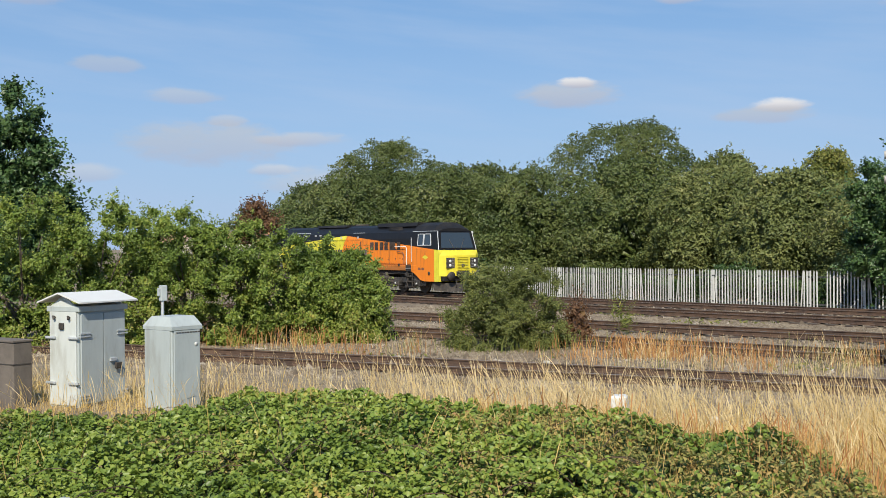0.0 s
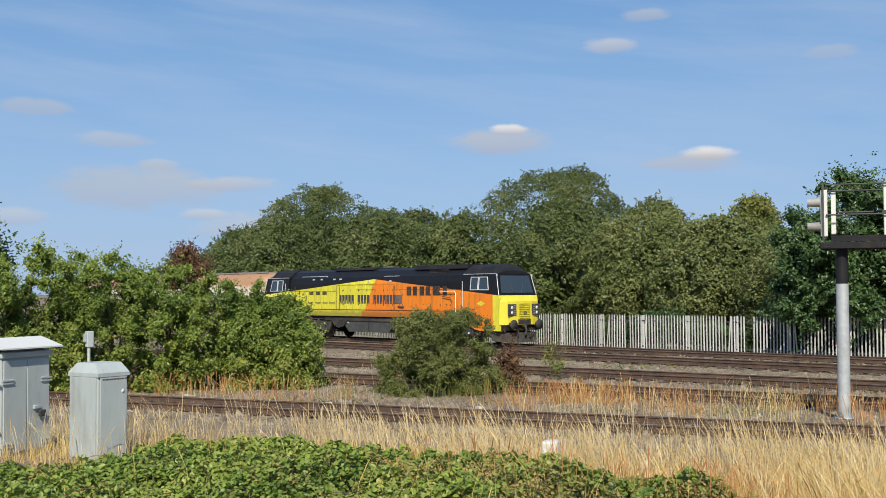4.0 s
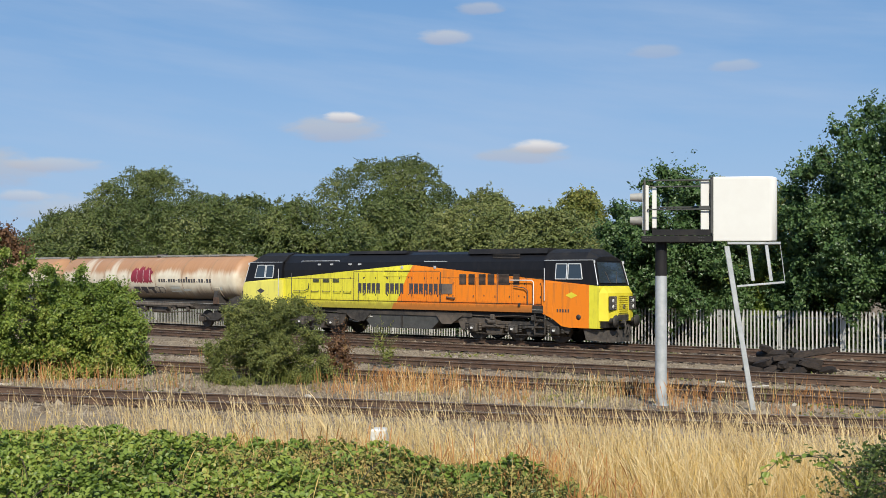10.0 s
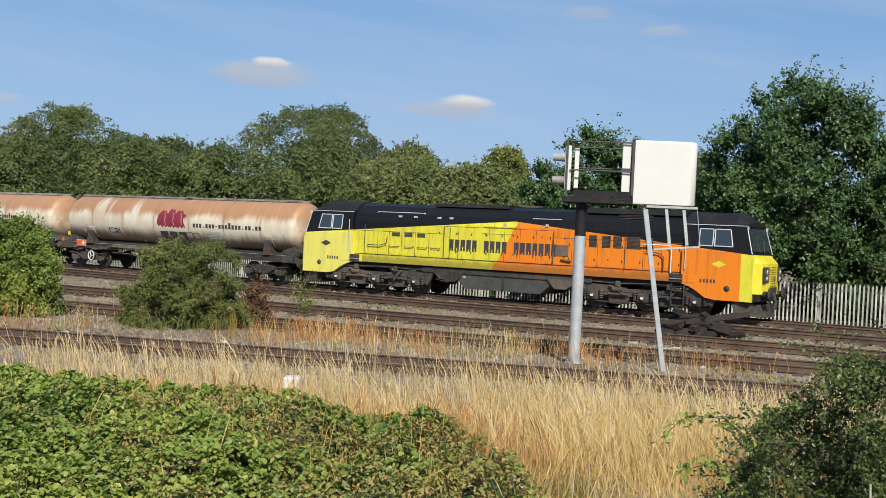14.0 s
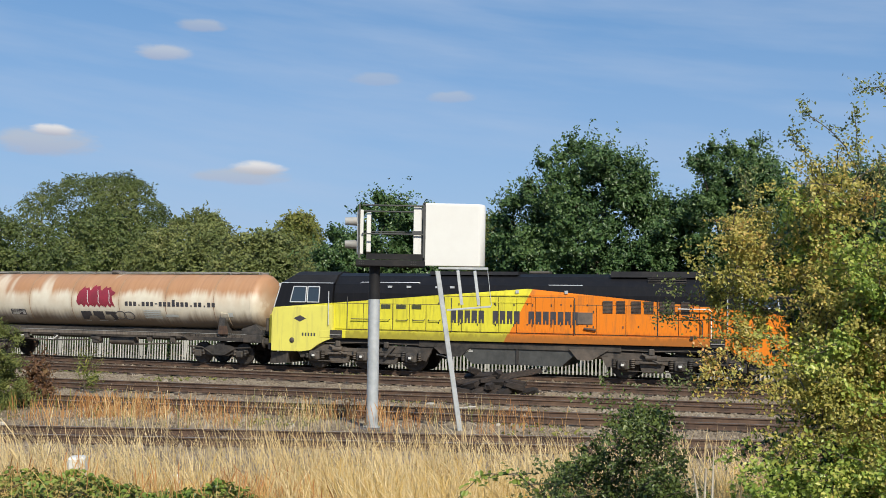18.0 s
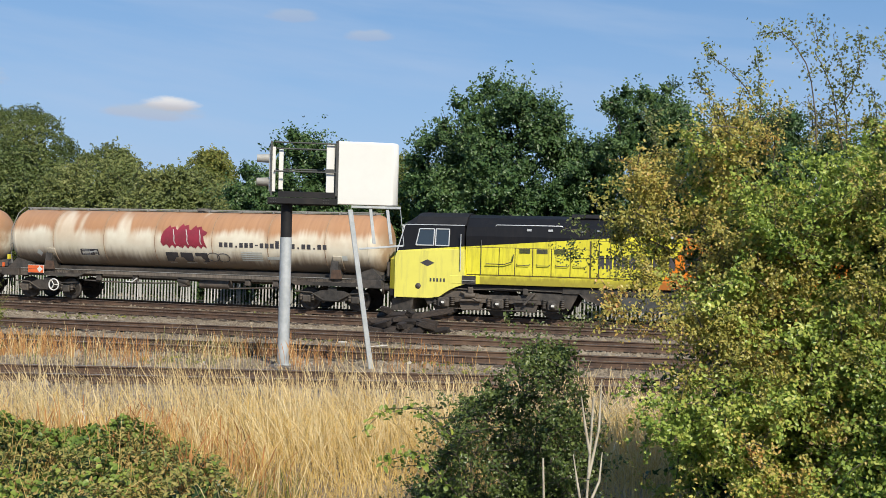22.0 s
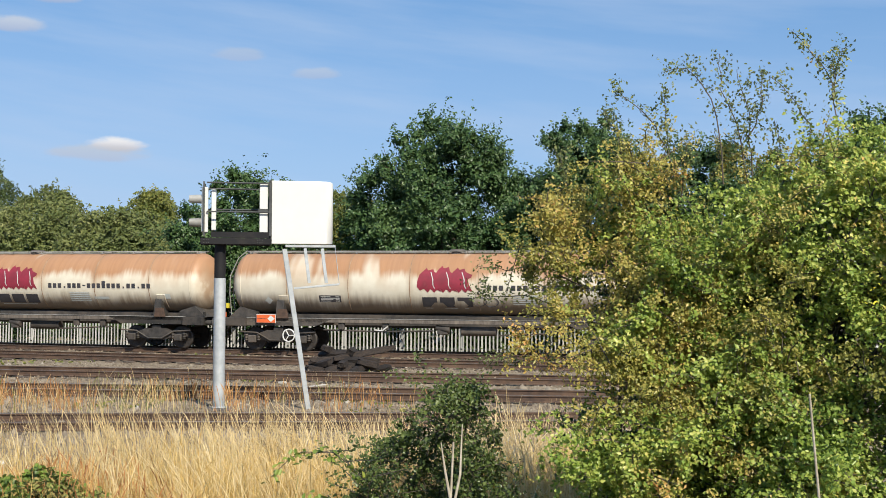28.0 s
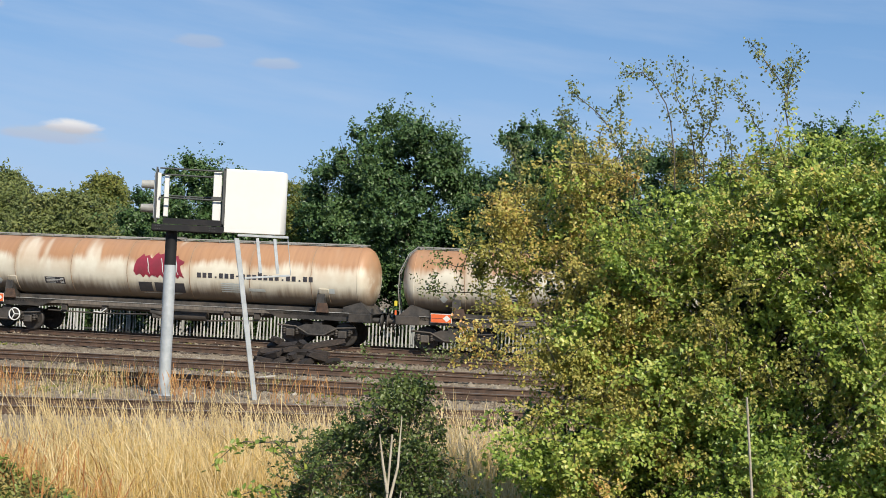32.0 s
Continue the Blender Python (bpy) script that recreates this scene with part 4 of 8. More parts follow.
    t.add([(x, y, zz - 0.055) for x, y, zz in lo] + lo + hi, [(0, 1, 5, 4), (1, 2, 6, 5), (2, 3, 7, 6), (3, 0, 4, 7), (4, 5, 9, 8), (5, 6, 10, 9), (6, 7, 11, 10), (7, 4, 8, 11), (8, 9, 10, 11), (3, 2, 1, 0)])
    part("hipped_top", t, M["cabgrey"], c)
    vents = Mesh()
    for k in range(9):
        vents.box(0.07 + k * 0.05, 0.105 + k * 0.05, -0.026, -0.018, H - 0.10, H - 0.085)
    part("vent_slots", vents, M["under"], c)
    part("sticker", Mesh().spin([(-0.0235, 0.0), (-0.0235, 0.032), (-0.0205, 0.032)], (W - 0.10, 0, 1.17), "y", 14), M["white"], c, "small white round sticker")

    p = Vector((-4.28, 17.6, 0))
    t = thing("pole_box", Matrix.Translation((p.x, p.y, 0)) @ pose(0, 0, 0, 0, 0, 40), "small grey box on a slim pale pole", "junction box")
    part("pole", Mesh().tube([(0, 0, ground_z(p.x, p.y) - 0.1), (0, 0, 1.86)], 0.024, 10), M["galv"], t)
    part("box", Mesh().box(-0.045, 0.065, -0.04, 0.04, 1.80, 2.04, 0.01), M["cabgrey"], t)
    part("side_module", Mesh().box(-0.075, -0.045, -0.03, 0.03, 1.88, 2.0, 0.006), M["galv"], t)

    p = Vector((-6.62, 17.75, 0))
    z = ground_z(p.x, p.y)
    t = thing("concrete_cabinet", Matrix.Translation((p.x, p.y, 0)) @ pose(0, 0, 0, 0, 0, 58), "low brown concrete lineside box in tall grass", "cabinet", "lineside cabinets")
    part("body", Mesh().box(0, 0.36, 0, 0.9, z - 0.15, 1.16, 0.02), M["concrete"], t)
    part("lid", Mesh().box(-0.01, 0.37, -0.01, 0.91, 1.162, 1.20, 0.012), M["concrete"], t)
    part("joint_strip", Mesh().box(-0.008, 0.37, -0.008, 0.9, 0.82, 0.835), M["under"], t)


def build_marker():
    for (x, y), w, h, lab in (((2.58, 16.9), 0.24, 0.27, "white painted concrete marker block in dry grass"), ((3.75, 16.0), 0.11, 0.12, "small pale stone in the dry grass")):
        z = ground_z(x, y)
        t = Mesh()
        t.box(-w / 2, w / 2, -w / 2, w / 2, -0.1, h, 0.025)
        ob = part("marker_block" if w > 0.2 else "stone", t, M["white"])
        ob.matrix_basis = pose(x, y, z + (0.07 if w > 0.2 else 0.0), 2, -3, -20)
        tagged(ob, lab, "marker" if w > 0.2 else "stone")
    # scraps on the ballast
    rng = random.Random(3)
    for k in range(14):
        m, l = rng.uniform(20.6, 40), rng.uniform(-26, 2)
        p = bank(l, m)
        t = Mesh().box(-0.22, 0.22, -0.08, 0.08, 0, 0.09, 0.03)
        ob = part("rubble", t, M["pebble"])
        ob.matrix_basis = pose(p.x, p.y, ground_z(p.x, p.y) - 0.02, rng.uniform(-8, 8), rng.uniform(-8, 8), rng.uniform(0, 180)) @ Matrix.Diagonal((rng.uniform(0.4, 1.3), rng.uniform(0.5, 1.3), rng.uniform(0.4, 1.1), 1))
        tagged(ob, "pale chunk of rubble lying between the tracks", "rubble", "rubble chunks")


def build_pile():
    c = Vector((17.75, 33.1, 0))
    z = ground_z(c.x, c.y)
    t = thing("timber_pile", Matrix.Translation((c.x, c.y, z)) @ pose(0, 0, 0, 0, 0, -25), "heap of broken tarred sleepers beside the track", "timber pile")
    rng = random.Random(11)

    def log(L, w, h):
        """A broken, worn length of old sleeper, thicker here and thinner there."""
        b, n = Mesh(), 6
        ring = []
        for k in range(n):
            x = -L + 2 * L * k / (n - 1)
            a = 0.72 if k in (0, n - 1) else 1.0
            ring.append([(x + rng.uniform(-0.06, 0.06), a * w * c * rng.uniform(0.9, 1.08), a * h * d * rng.uniform(0.88, 1.08)) for c, d in ((-1, -0.7), (-0.75, 0.9), (0.1, 1.0), (0.8, 0.85), (1, -0.6), (0, -1))])
        b.add([v for r in ring for v in r], [(i * 6 + k, i * 6 + (k + 1) % 6, (i + 1) * 6 + (k + 1) % 6, (i + 1) * 6 + k) for i in range(n - 1) for k in range(6)] + [tuple(range(6)), tuple(range((n - 1) * 6, n * 6))])
        return b

    # x, y, height, half length, turn
    rows = [(-0.95, -0.1, 0.12, 0.5, 20), (-0.45, -0.35, 0.12, 0.6, -35), (0.15, -0.4, 0.13, 0.7, 15), (0.75, -0.3, 0.12, 0.6, -20), (1.15, 0.1, 0.13, 0.55, 60), (-0.6, 0.35, 0.14, 0.7, 5), (0.3, 0.4, 0.14, 0.8, -8), (-0.75, -0.05, 0.38, 0.55, 30), (-0.15, -0.15, 0.38, 0.7, -18), (0.55, -0.1, 0.40, 0.75, 10), (-0.35, 0.05, 0.62, 0.6, -12), (0.75, 0.05, 0.66, 1.0, 6), (-0.7, 0.1, 0.82, 0.35, 40), (-1.35, -0.2, 0.08, 0.25, 70), (-1.15, -0.5, 0.08, 0.3, 15), (1.5, -0.4, 0.09, 0.35, -30), (0.45, -0.75, 0.10, 0.45, 35), (-0.1, -0.6, 0.3, 0.4, 70), (0.9, -0.5, 0.3, 0.4, 20), (-0.9, -0.4, 0.3, 0.35, -50), (0.3, 0.1, 0.72, 0.4, 80), (-0.5, -0.7, 0.1, 0.4, 10)]
    for x, y, h, L, turn in rows:
        ob = part("broken_sleeper", log(L * rng.uniform(0.75, 1.05), 0.14, 0.115), M["timberdark"], t)
        ob.matrix_basis = pose(x * 0.8, y, h * 0.85, rng.uniform(-40, 40), rng.uniform(-14, 14), turn + rng.uniform(-30, 30))
    st = Mesh()
    for k in range(60):
        a, r = rng.uniform(0, 6.28), rng.uniform(0.1, 0.3)
        x, y = -1.9 + rng.gauss(0, 0.35), -0.5 + rng.gauss(0, 0.3)
        st.box(-r / 3, r / 3, -r / 4, r / 4, -0.02, r / 3, 0.02, Matrix.Translation((x, y, 0)) @ pose(0, 0, 0, rng.uniform(-20, 20), 0, math.degrees(a)))
    tagged(part("stone_heap", st, M["ballast"], t, "small heap of grey stones"), kind="stuff")


build_signal()
build_cabinets()
build_marker()
build_pile()

# ---- locomotive ----
LOCO_TEXT = "#####.####.#######"


def mark_strokes(me, x, z0, z1, w, y, k):
    """One abstract letter-sized mark of plain strokes."""
    h, cut = z1 - z0, 0.10 + 0.05 * (k % 3)
    me.prism([(x, z0), (x + w * 0.30, z0), (x + w * 0.34, z0 + h * cut * 2), (x + w * 0.46, z0 + h * cut * 2), (x + w * 0.50, z0), (x + w * 0.80, z0), (x + w * 0.80, z1), (x, z1)], y - 0.004, y)


def wheelset(name, parent, x, r, material, spokes=False):
    w = Mesh()
    for s in (-1, 1):
        y = s * 0.715
        w.spin([(y - 0.07, 0.02), (y - 0.07, r * 0.62), (y - 0.065, r - 0.07), (y - 0.07, r - 0.06), (y - 0.07, r), (y + 0.05, r), (y + 0.05, r - 0.07), (y + 0.03, r * 0.6), (y + 0.06, 0.16), (y + 0.06, 0.02)] if s > 0 else
               [(y + 0.07, 0.02), (y + 0.07, r * 0.62), (y + 0.065, r - 0.07), (y + 0.07, r - 0.06), (y + 0.07, r), (y - 0.05, r), (y - 0.05, r - 0.07), (y - 0.03, r * 0.6), (y - 0.06, 0.16), (y - 0.06, 0.02)], (0, 0, 0), "y", 28)
        for k in range(6):
            a = k * math.pi / 3
            w.box(-0.03, 0.03, s * 0.77 - 0.008, s * 0.77 + 0.008, r * 0.3, r * 0.7, 0.0, pose(0, 0, 0, 0, math.degrees(a), 0))
    w.tube([(0, -0.8, 0), (0, 0.8, 0)], 0.08, 10)
    ob = part(name, w, material, parent)
    ob.location = (x, 0, r)
    return ob


def loco_bogie(c, loco):
    """Three-axle bogie under the loco at x = c."""
    f = Mesh()
    for s in (-1, 1):
        y0, y1 = (-1.16, -1.04) if s < 0 else (1.04, 1.16)
        f.prism([(c - 2.75, 0.62), (c - 2.55, 0.98), (c - 1.1, 1.0), (c - 0.9, 0.86), (c + 0.9, 0.86), (c + 1.1, 1.0), (c + 2.55, 0.98), (c + 2.75, 0.62), (c + 2.4, 0.62), (c + 2.2, 0.72), (c - 2.2, 0.72), (c - 2.4, 0.62)], y0, y1)
        f.box(c - 2.5, c + 2.5, min(y0, y1) + 0.02, max(y0, y1) - 0.02, 0.55, 0.74, 0.02)
    for x in (c - 1.2, c + 1.2):
        f.box(x - 0.12, x + 0.12, -1.03, 1.03, 0.68, 0.92)
    frame_ = part("bogie_frame", f, M["under"], loco, "grimy dark bogie frame")
    sets = []
    for d in (-2.08, 0.0, 2.08):
        x = c + d
        sets.append(wheelset("wheelset", loco, x, 0.533, M["tyre"]))
        for s in (-1, 1):
            y = s * 1.2
            part("axle_box", Mesh().box(x - 0.22, x + 0.22, y - 0.1, y + 0.1, 0.36, 0.72, 0.04).spin([(y - 0.13, 0.0), (y - 0.13, 0.13), (y + 0.13, 0.13), (y + 0.13, 0.0)], (x, 0, 0.533), "y", 16), M["under"], frame_)
            part("axle_cap", Mesh().box(x - 0.06, x + 0.06, y + s * 0.14 - 0.006, y + s * 0.14 + 0.006, 0.50, 0.58), M["white"], frame_, "white axle cap label")
            for e in (-0.34, 0.34):
                sp = Mesh()
                for k in range(5):
                    sp.spin([(0.42 + k * 0.07, 0.05), (0.44 + k * 0.07, 0.085), (0.46 + k * 0.07, 0.085), (0.48 + k * 0.07, 0.05)], (x + e, y * 0.97, 0), "z", 12)
                part("coil_spring", sp, M["under"], frame_)
    for s in (-1, 1):
        for x in (c - 1.04, c + 1.04):
            part("gear_case", Mesh().prism([(x - 0.45, 0.5), (x - 0.35, 0.26), (x + 0.35, 0.26), (x + 0.45, 0.5), (x + 0.3, 0.9), (x - 0.3, 0.9)], s * 0.98 - 0.12, s * 0.98 + 0.1), M["under"], frame_)
            part("guide_link", Mesh().box(x - 0.42, x + 0.42, s * 1.23 - 0.03, s * 1.23 + 0.03, 0.60, 0.68, 0.015), M["under"], frame_)
            part("spring_pot", Mesh().box(x - 0.1, x + 0.1, s * 1.2 - 0.1, s * 1.2 + 0.1, 0.9, 1.14, 0.03), M["under"], frame_)
        part("end_bracket", Mesh().prism([(c - 3.0, 1.0), (c - 2.45, 1.0), (c - 2.45, 0.5), (c - 2.7, 0.42)], s * 1.12 - 0.06, s * 1.12 + 0.06), M["under"], frame_)
        part("end_bracket", Mesh().prism([(c + 3.0, 1.0), (c + 2.45, 1.0), (c + 2.45, 0.5), (c + 2.7, 0.42)], s * 1.12 - 0.06, s * 1.12 + 0.06), M["under"], frame_)
        part("damper", Mesh().tube([(c - 1.4, s * 1.24, 0.95), (c - 0.75, s * 1.24, 0.62)], 0.045, 8), M["under"], frame_)
        part("damper", Mesh().tube([(c + 1.4, s * 1.24, 0.98), (c + 1.0, s * 1.24, 0.55)], 0.05, 8), M["under"], frame_)
        part("sand_pipe", Mesh().tube([(c - 2.6, s * 1.1, 0.9), (c - 2.72, s * 1.0, 0.5), (c - 2.66, s * 0.8, 0.12)], 0.025, 6), M["under"], frame_)
        part("brake_cylinder", Mesh().tube([(c - 1.25, s * 1.22, 0.82), (c - 0.85, s * 1.22, 0.82)], 0.1, 12), M["under"], frame_)
        part("brake_rod", Mesh().tube([(c - 2.3, s * 1.18, 0.32), (c + 2.3, s * 1.18, 0.30)], 0.022, 6), M["under"], frame_)
        part("air_pipe", Mesh().tube([(c - 2.4, s * 1.21, 1.08), (c - 1.0, s * 1.21, 1.04), (c + 0.2, s * 1.21, 1.10), (c + 2.4, s * 1.21, 1.05)], 0.022, 6), M["under"], frame_)
    return sets


def loco_cab(loco, e):
    """Driving cab at the end e (1 front, -1 rear)."""
    sh = 0.0 if e > 0 else -0.55
    X = lambda x: e * x + sh
    flip = lambda poly: [(e * a + sh, b) for a, b in poly]
    cab = part("cab_body", Mesh().prism(flip([(7.36, 1.55), (7.36, 1.22), (7.67, 1.12), (7.95, 0.98), (8.3, 0.74), (8.69, 0.68), (10.05, 0.68), (10.05, 2.2), (9.98, 2.40), (7.36, 2.52)]), -1.32, 1.32), M["livery"], loco)

    def lean(me):
        """The cab above the waist leans in towards the roof."""
        me.v = [(x, y * (1 - 0.096 * min(max(z - 2.46, 0.0), 0.98)), z) for x, y, z in me.v]
        return me

    up = lean(Mesh().prism(flip([(7.40, 2.52), (9.97, 2.405), (9.72, 3.42), (7.40, 3.44)]), -1.29, 1.29))
    part("cab_upper", up, M["livery"], loco, "black upper cab with raked windscreen")
    roof = Mesh()
    sec = [(-1.29, 3.42), (-1.2, 3.5), (-0.9, 3.76), (-0.45, 3.90), (0, 3.93), (0.45, 3.90), (0.9, 3.76), (1.2, 3.5), (1.29, 3.42)]
    a = [(X(7.36), y, z) for y, z in sec]
    b = [(X(9.30), y, z) for y, z in sec]
    c = [(X(9.74), y * 0.97, 3.42 + (z - 3.42) * 0.35) for y, z in sec]
    n = len(sec)
    roof.add(a + b + c, [(k, k + 1, k + 1 + n, k + n) for k in range(n - 1)] + [(k + n, k + 1 + n, k + 1 + 2 * n, k + 2 * n) for k in range(n - 1)] + [tuple(range(n)), tuple(range(2 * n, 3 * n))], False)
    part("cab_roof", lean(roof), M["blackpaint"], loco)
    part("roof_gutter", lean(Mesh().box(min(X(7.4), X(9.72)), max(X(7.4), X(9.72)), -1.31, -1.28, 3.425, 3.45)), M["alu"], loco)
    part("horn_box", Mesh().box(X(9.0) - 0.16, X(9.0) + 0.16, -0.35, 0.35, 3.70, 3.93, 0.04), M["blackpaint"], loco)
    # nose
    nose = Mesh()
    plan = [(10.052, -1.31), (10.33, -1.02), (10.42, -0.62), (10.44, 0), (10.42, 0.62), (10.33, 1.02), (10.052, 1.31)]
    lo = [(X(x), y, 0.98) for x, y in plan]
    hi = [(X(x - 0.02), y, 2.10) for x, y in plan]
    top = [(X(10.0 + (x - 10.052) * 0.25), y * 0.97, 2.34) for x, y in plan]
    k = len(plan)
    nose.add(lo + hi + top, [(i, i + 1, i + 1 + k, i + k) for i in range(k - 1)] + [(i + k, i + 1 + k, i + 1 + 2 * k, i + 2 * k) for i in range(k - 1)] + [tuple(range(k)), tuple(range(2 * k, 3 * k)), (0, k, 2 * k, 3 * k - 1, 2 * k - 1, k - 1)])
    ns = part("nose", nose, M["yellow"], loco, "yellow nose end")
    for s in (-1, 1):
        part("light_recess", Mesh().box(X(10.40) - 0.045, X(10.40) + 0.045, s * 0.8 - 0.27, s * 0.8 + 0.27, 1.42, 1.98, 0.02), M["under"], ns, "black light cluster surround")
        for zz in (1.56, 1.80):
            part("headlight", Mesh().spin([(0, 0.0), (0.0, 0.075), (-0.03 * e, 0.085)], (X(10.452), s * 0.84, zz), "x", 16), M["lamp"], ns)
        for q in range(6):
            part("light_louvre", Mesh().box(X(10.45) - 0.012, X(10.45) + 0.012, s * 0.66 - 0.06, s * 0.66 + 0.06, 1.47 + q * 0.085, 1.50 + q * 0.085), M["galvdull"], ns)
    for q in range(9):
        part("nose_slat", Mesh().box(X(10.45) - 0.02, X(10.45) + 0.02, -0.36, 0.36, 1.30 + q * 0.085, 1.345 + q * 0.085, 0.008), M["yellow"], ns)
    part("emblem", Mesh().spin([(-0.01, 0.05), (0.0, 0.10), (0.01, 0.10), (0.012, 0.05)], (X(10.475), 0.0, 1.55), "x", 16), M["under"], ns)
    part("buffer_beam", Mesh().box(min(X(9.9), X(10.28)), max(X(9.9), X(10.28)), -1.2, 1.2, 0.70, 0.975, 0.02), M["blackpaint"], loco)
    for s in (-1, 1):
        part("buffer", Mesh().tube([(X(10.25), s * 0.87, 0.98), (X(10.56), s * 0.87, 0.98)], 0.12, 14).spin([(0, 0.0), (0, 0.24), (0.04 * e, 0.25), (0.055 * e, 0.0)], (X(10.56), s * 0.87, 0.98), "x", 20), M["under"], loco, "black buffer")
        part("side_lamp", Mesh().box(X(9.78) - 0.03, X(9.78) + 0.03, s * 1.20 - 0.03, s * 1.20 + 0.03, 3.30, 3.42, 0.01), M["alu"], loco)
    part("coupling", Mesh().tube([(X(10.28), 0, 0.95), (X(10.5), 0, 0.93), (X(10.56), 0, 0.72), (X(10.5), 0, 0.5)], 0.05, 8).box(X(10.4) - 0.14, X(10.4) + 0.14, -0.1, 0.1, 0.86, 1.02, 0.03), M["under"], loco)
    for y in (-0.45, 0.45, 0.6):
        part("brake_hose", Mesh().tube([(X(10.28), y, 0.82), (X(10.45), y, 0.7), (X(10.42), y * 0.9, 0.42), (X(10.34), y * 0.85, 0.36)], 0.028, 8), M["under"], loco)
    part("snow_plough", Mesh().add([(X(9.3), -1.25, 0.66), (X(10.2), -1.0, 0.6), (X(10.32), 0, 0.6), (X(10.2), 1.0, 0.6), (X(9.3), 1.25, 0.66), (X(9.4), -1.2, 0.2), (X(10.3), -0.95, 0.13), (X(10.45), 0, 0.13), (X(10.3), 0.95, 0.13), (X(9.4), 1.2, 0.2)], [(0, 1, 6, 5), (1, 2, 7, 6), (2, 3, 8, 7), (3, 4, 9, 8), (0, 5, 9, 4), (0, 4, 3, 2, 1), (5, 6, 7, 8, 9)]), M["under"], loco)
    part("nose_recess", Mesh().box(X(10.43) - 0.03, X(10.43) + 0.03, -0.42, 0.42, 1.0, 1.24, 0.01), M["under"], ns, "black coupling recess")
    # windscreen, raked
    ws = Mesh()
    P = lambda t, y: (X(9.985 - 0.25 * t), y, 2.43 + 0.98 * t)
    o = (e * 0.012, 0, 0.008)
    quad = [P(0.08, -1.1), P(0.08, 1.1), P(0.93, 1.06), P(0.93, -1.06)]
    ws.add(quad + [(a + o[0], b, c + o[2]) for a, b, c in quad], [(0, 1, 2, 3), (4, 5, 6, 7), (0, 1, 5, 4), (1, 2, 6, 5), (2, 3, 7, 6), (3, 0, 4, 7)])
    part("windscreen", lean(ws), M["glass"], loco, "dark raked windscreen")
    for s in (-1, 1):
        part("pillar_trim", lean(Mesh().tube([(X(9.99), s * 1.285, 2.42), (X(9.73), s * 1.285, 3.42)], 0.022, 6)), M["alu"], loco)
        part("wiper", Mesh().tube([(X(9.985), s * 0.25, 2.5), (X(9.87), s * 0.5, 2.98)], 0.012, 5), M["under"], loco)
        # side lights, the foremost raked like the windscreen
        for poly in ([(7.98, 2.66), (8.50, 2.66), (8.50, 3.28), (7.98, 3.28)], [(8.57, 2.66), (9.26, 2.66), (9.14, 3.28), (8.57, 3.28)]):
            pts = [(X(a), b) for a, b in poly]
            w = part("side_window", lean(Mesh().prism(pts, s * 1.296 - 0.008, s * 1.296 + 0.008)), M["glass"], loco)
            fr = Mesh()
            for (a, b), (c, d) in zip(pts, pts[1:] + pts[:1]):
                fr.tube([(a, s * 1.306, b), (c, s * 1.306, d)], 0.024, 6)
            part("window_frame", lean(fr), M["alu"], w, "pale metal window frame")
        part("door_rail", Mesh().tube([(X(7.5), s * 1.36, 1.75), (X(7.5), s * 1.36, 3.1)], 0.02, 6), M["alu"], loco)
        if e > 0:
            st = Mesh()
            for q in range(3):
                st.box(7.0, 7.5, s * 1.26 - 0.09, s * 1.26 + 0.09, 0.36 + q * 0.27, 0.39 + q * 0.27)
            for xx in (7.0, 7.5):
                st.box(xx - 0.02, xx + 0.02, s * 1.30 - 0.03, s * 1.30 + 0.03, 0.34, 1.2)
            part("cab_steps", st, M["under"], loco)
        # small badge: a dark or yellow lozenge
        part("lozenge", Mesh().prism([(X(8.5), 2.0), (X(8.78), 2.13), (X(9.06), 2.0), (X(8.78), 1.87)], s * 1.322, s * 1.326), M["yellow"] if e > 0 else M["text"], loco, "lozenge shaped emblem")
        nb = Mesh()
        for q in range(5):
            nb.box(X(8.12) + e * q * 0.13 - 0.035, X(8.12) + e * q * 0.13 + 0.035, s * 1.324 - 0.002, s * 1.324 + 0.002, 1.30, 1.43)
        part("number_marks", nb, M["text"] if e > 0 else M["darkrail"], loco)
        part("round_port", Mesh().spin([(-0.008, 0.0), (-0.008, 0.11), (0.008, 0.11), (0.008, 0.0)], (X(9.12), s * 1.324, 1.12), "y", 16), M["under"], loco)
    return cab


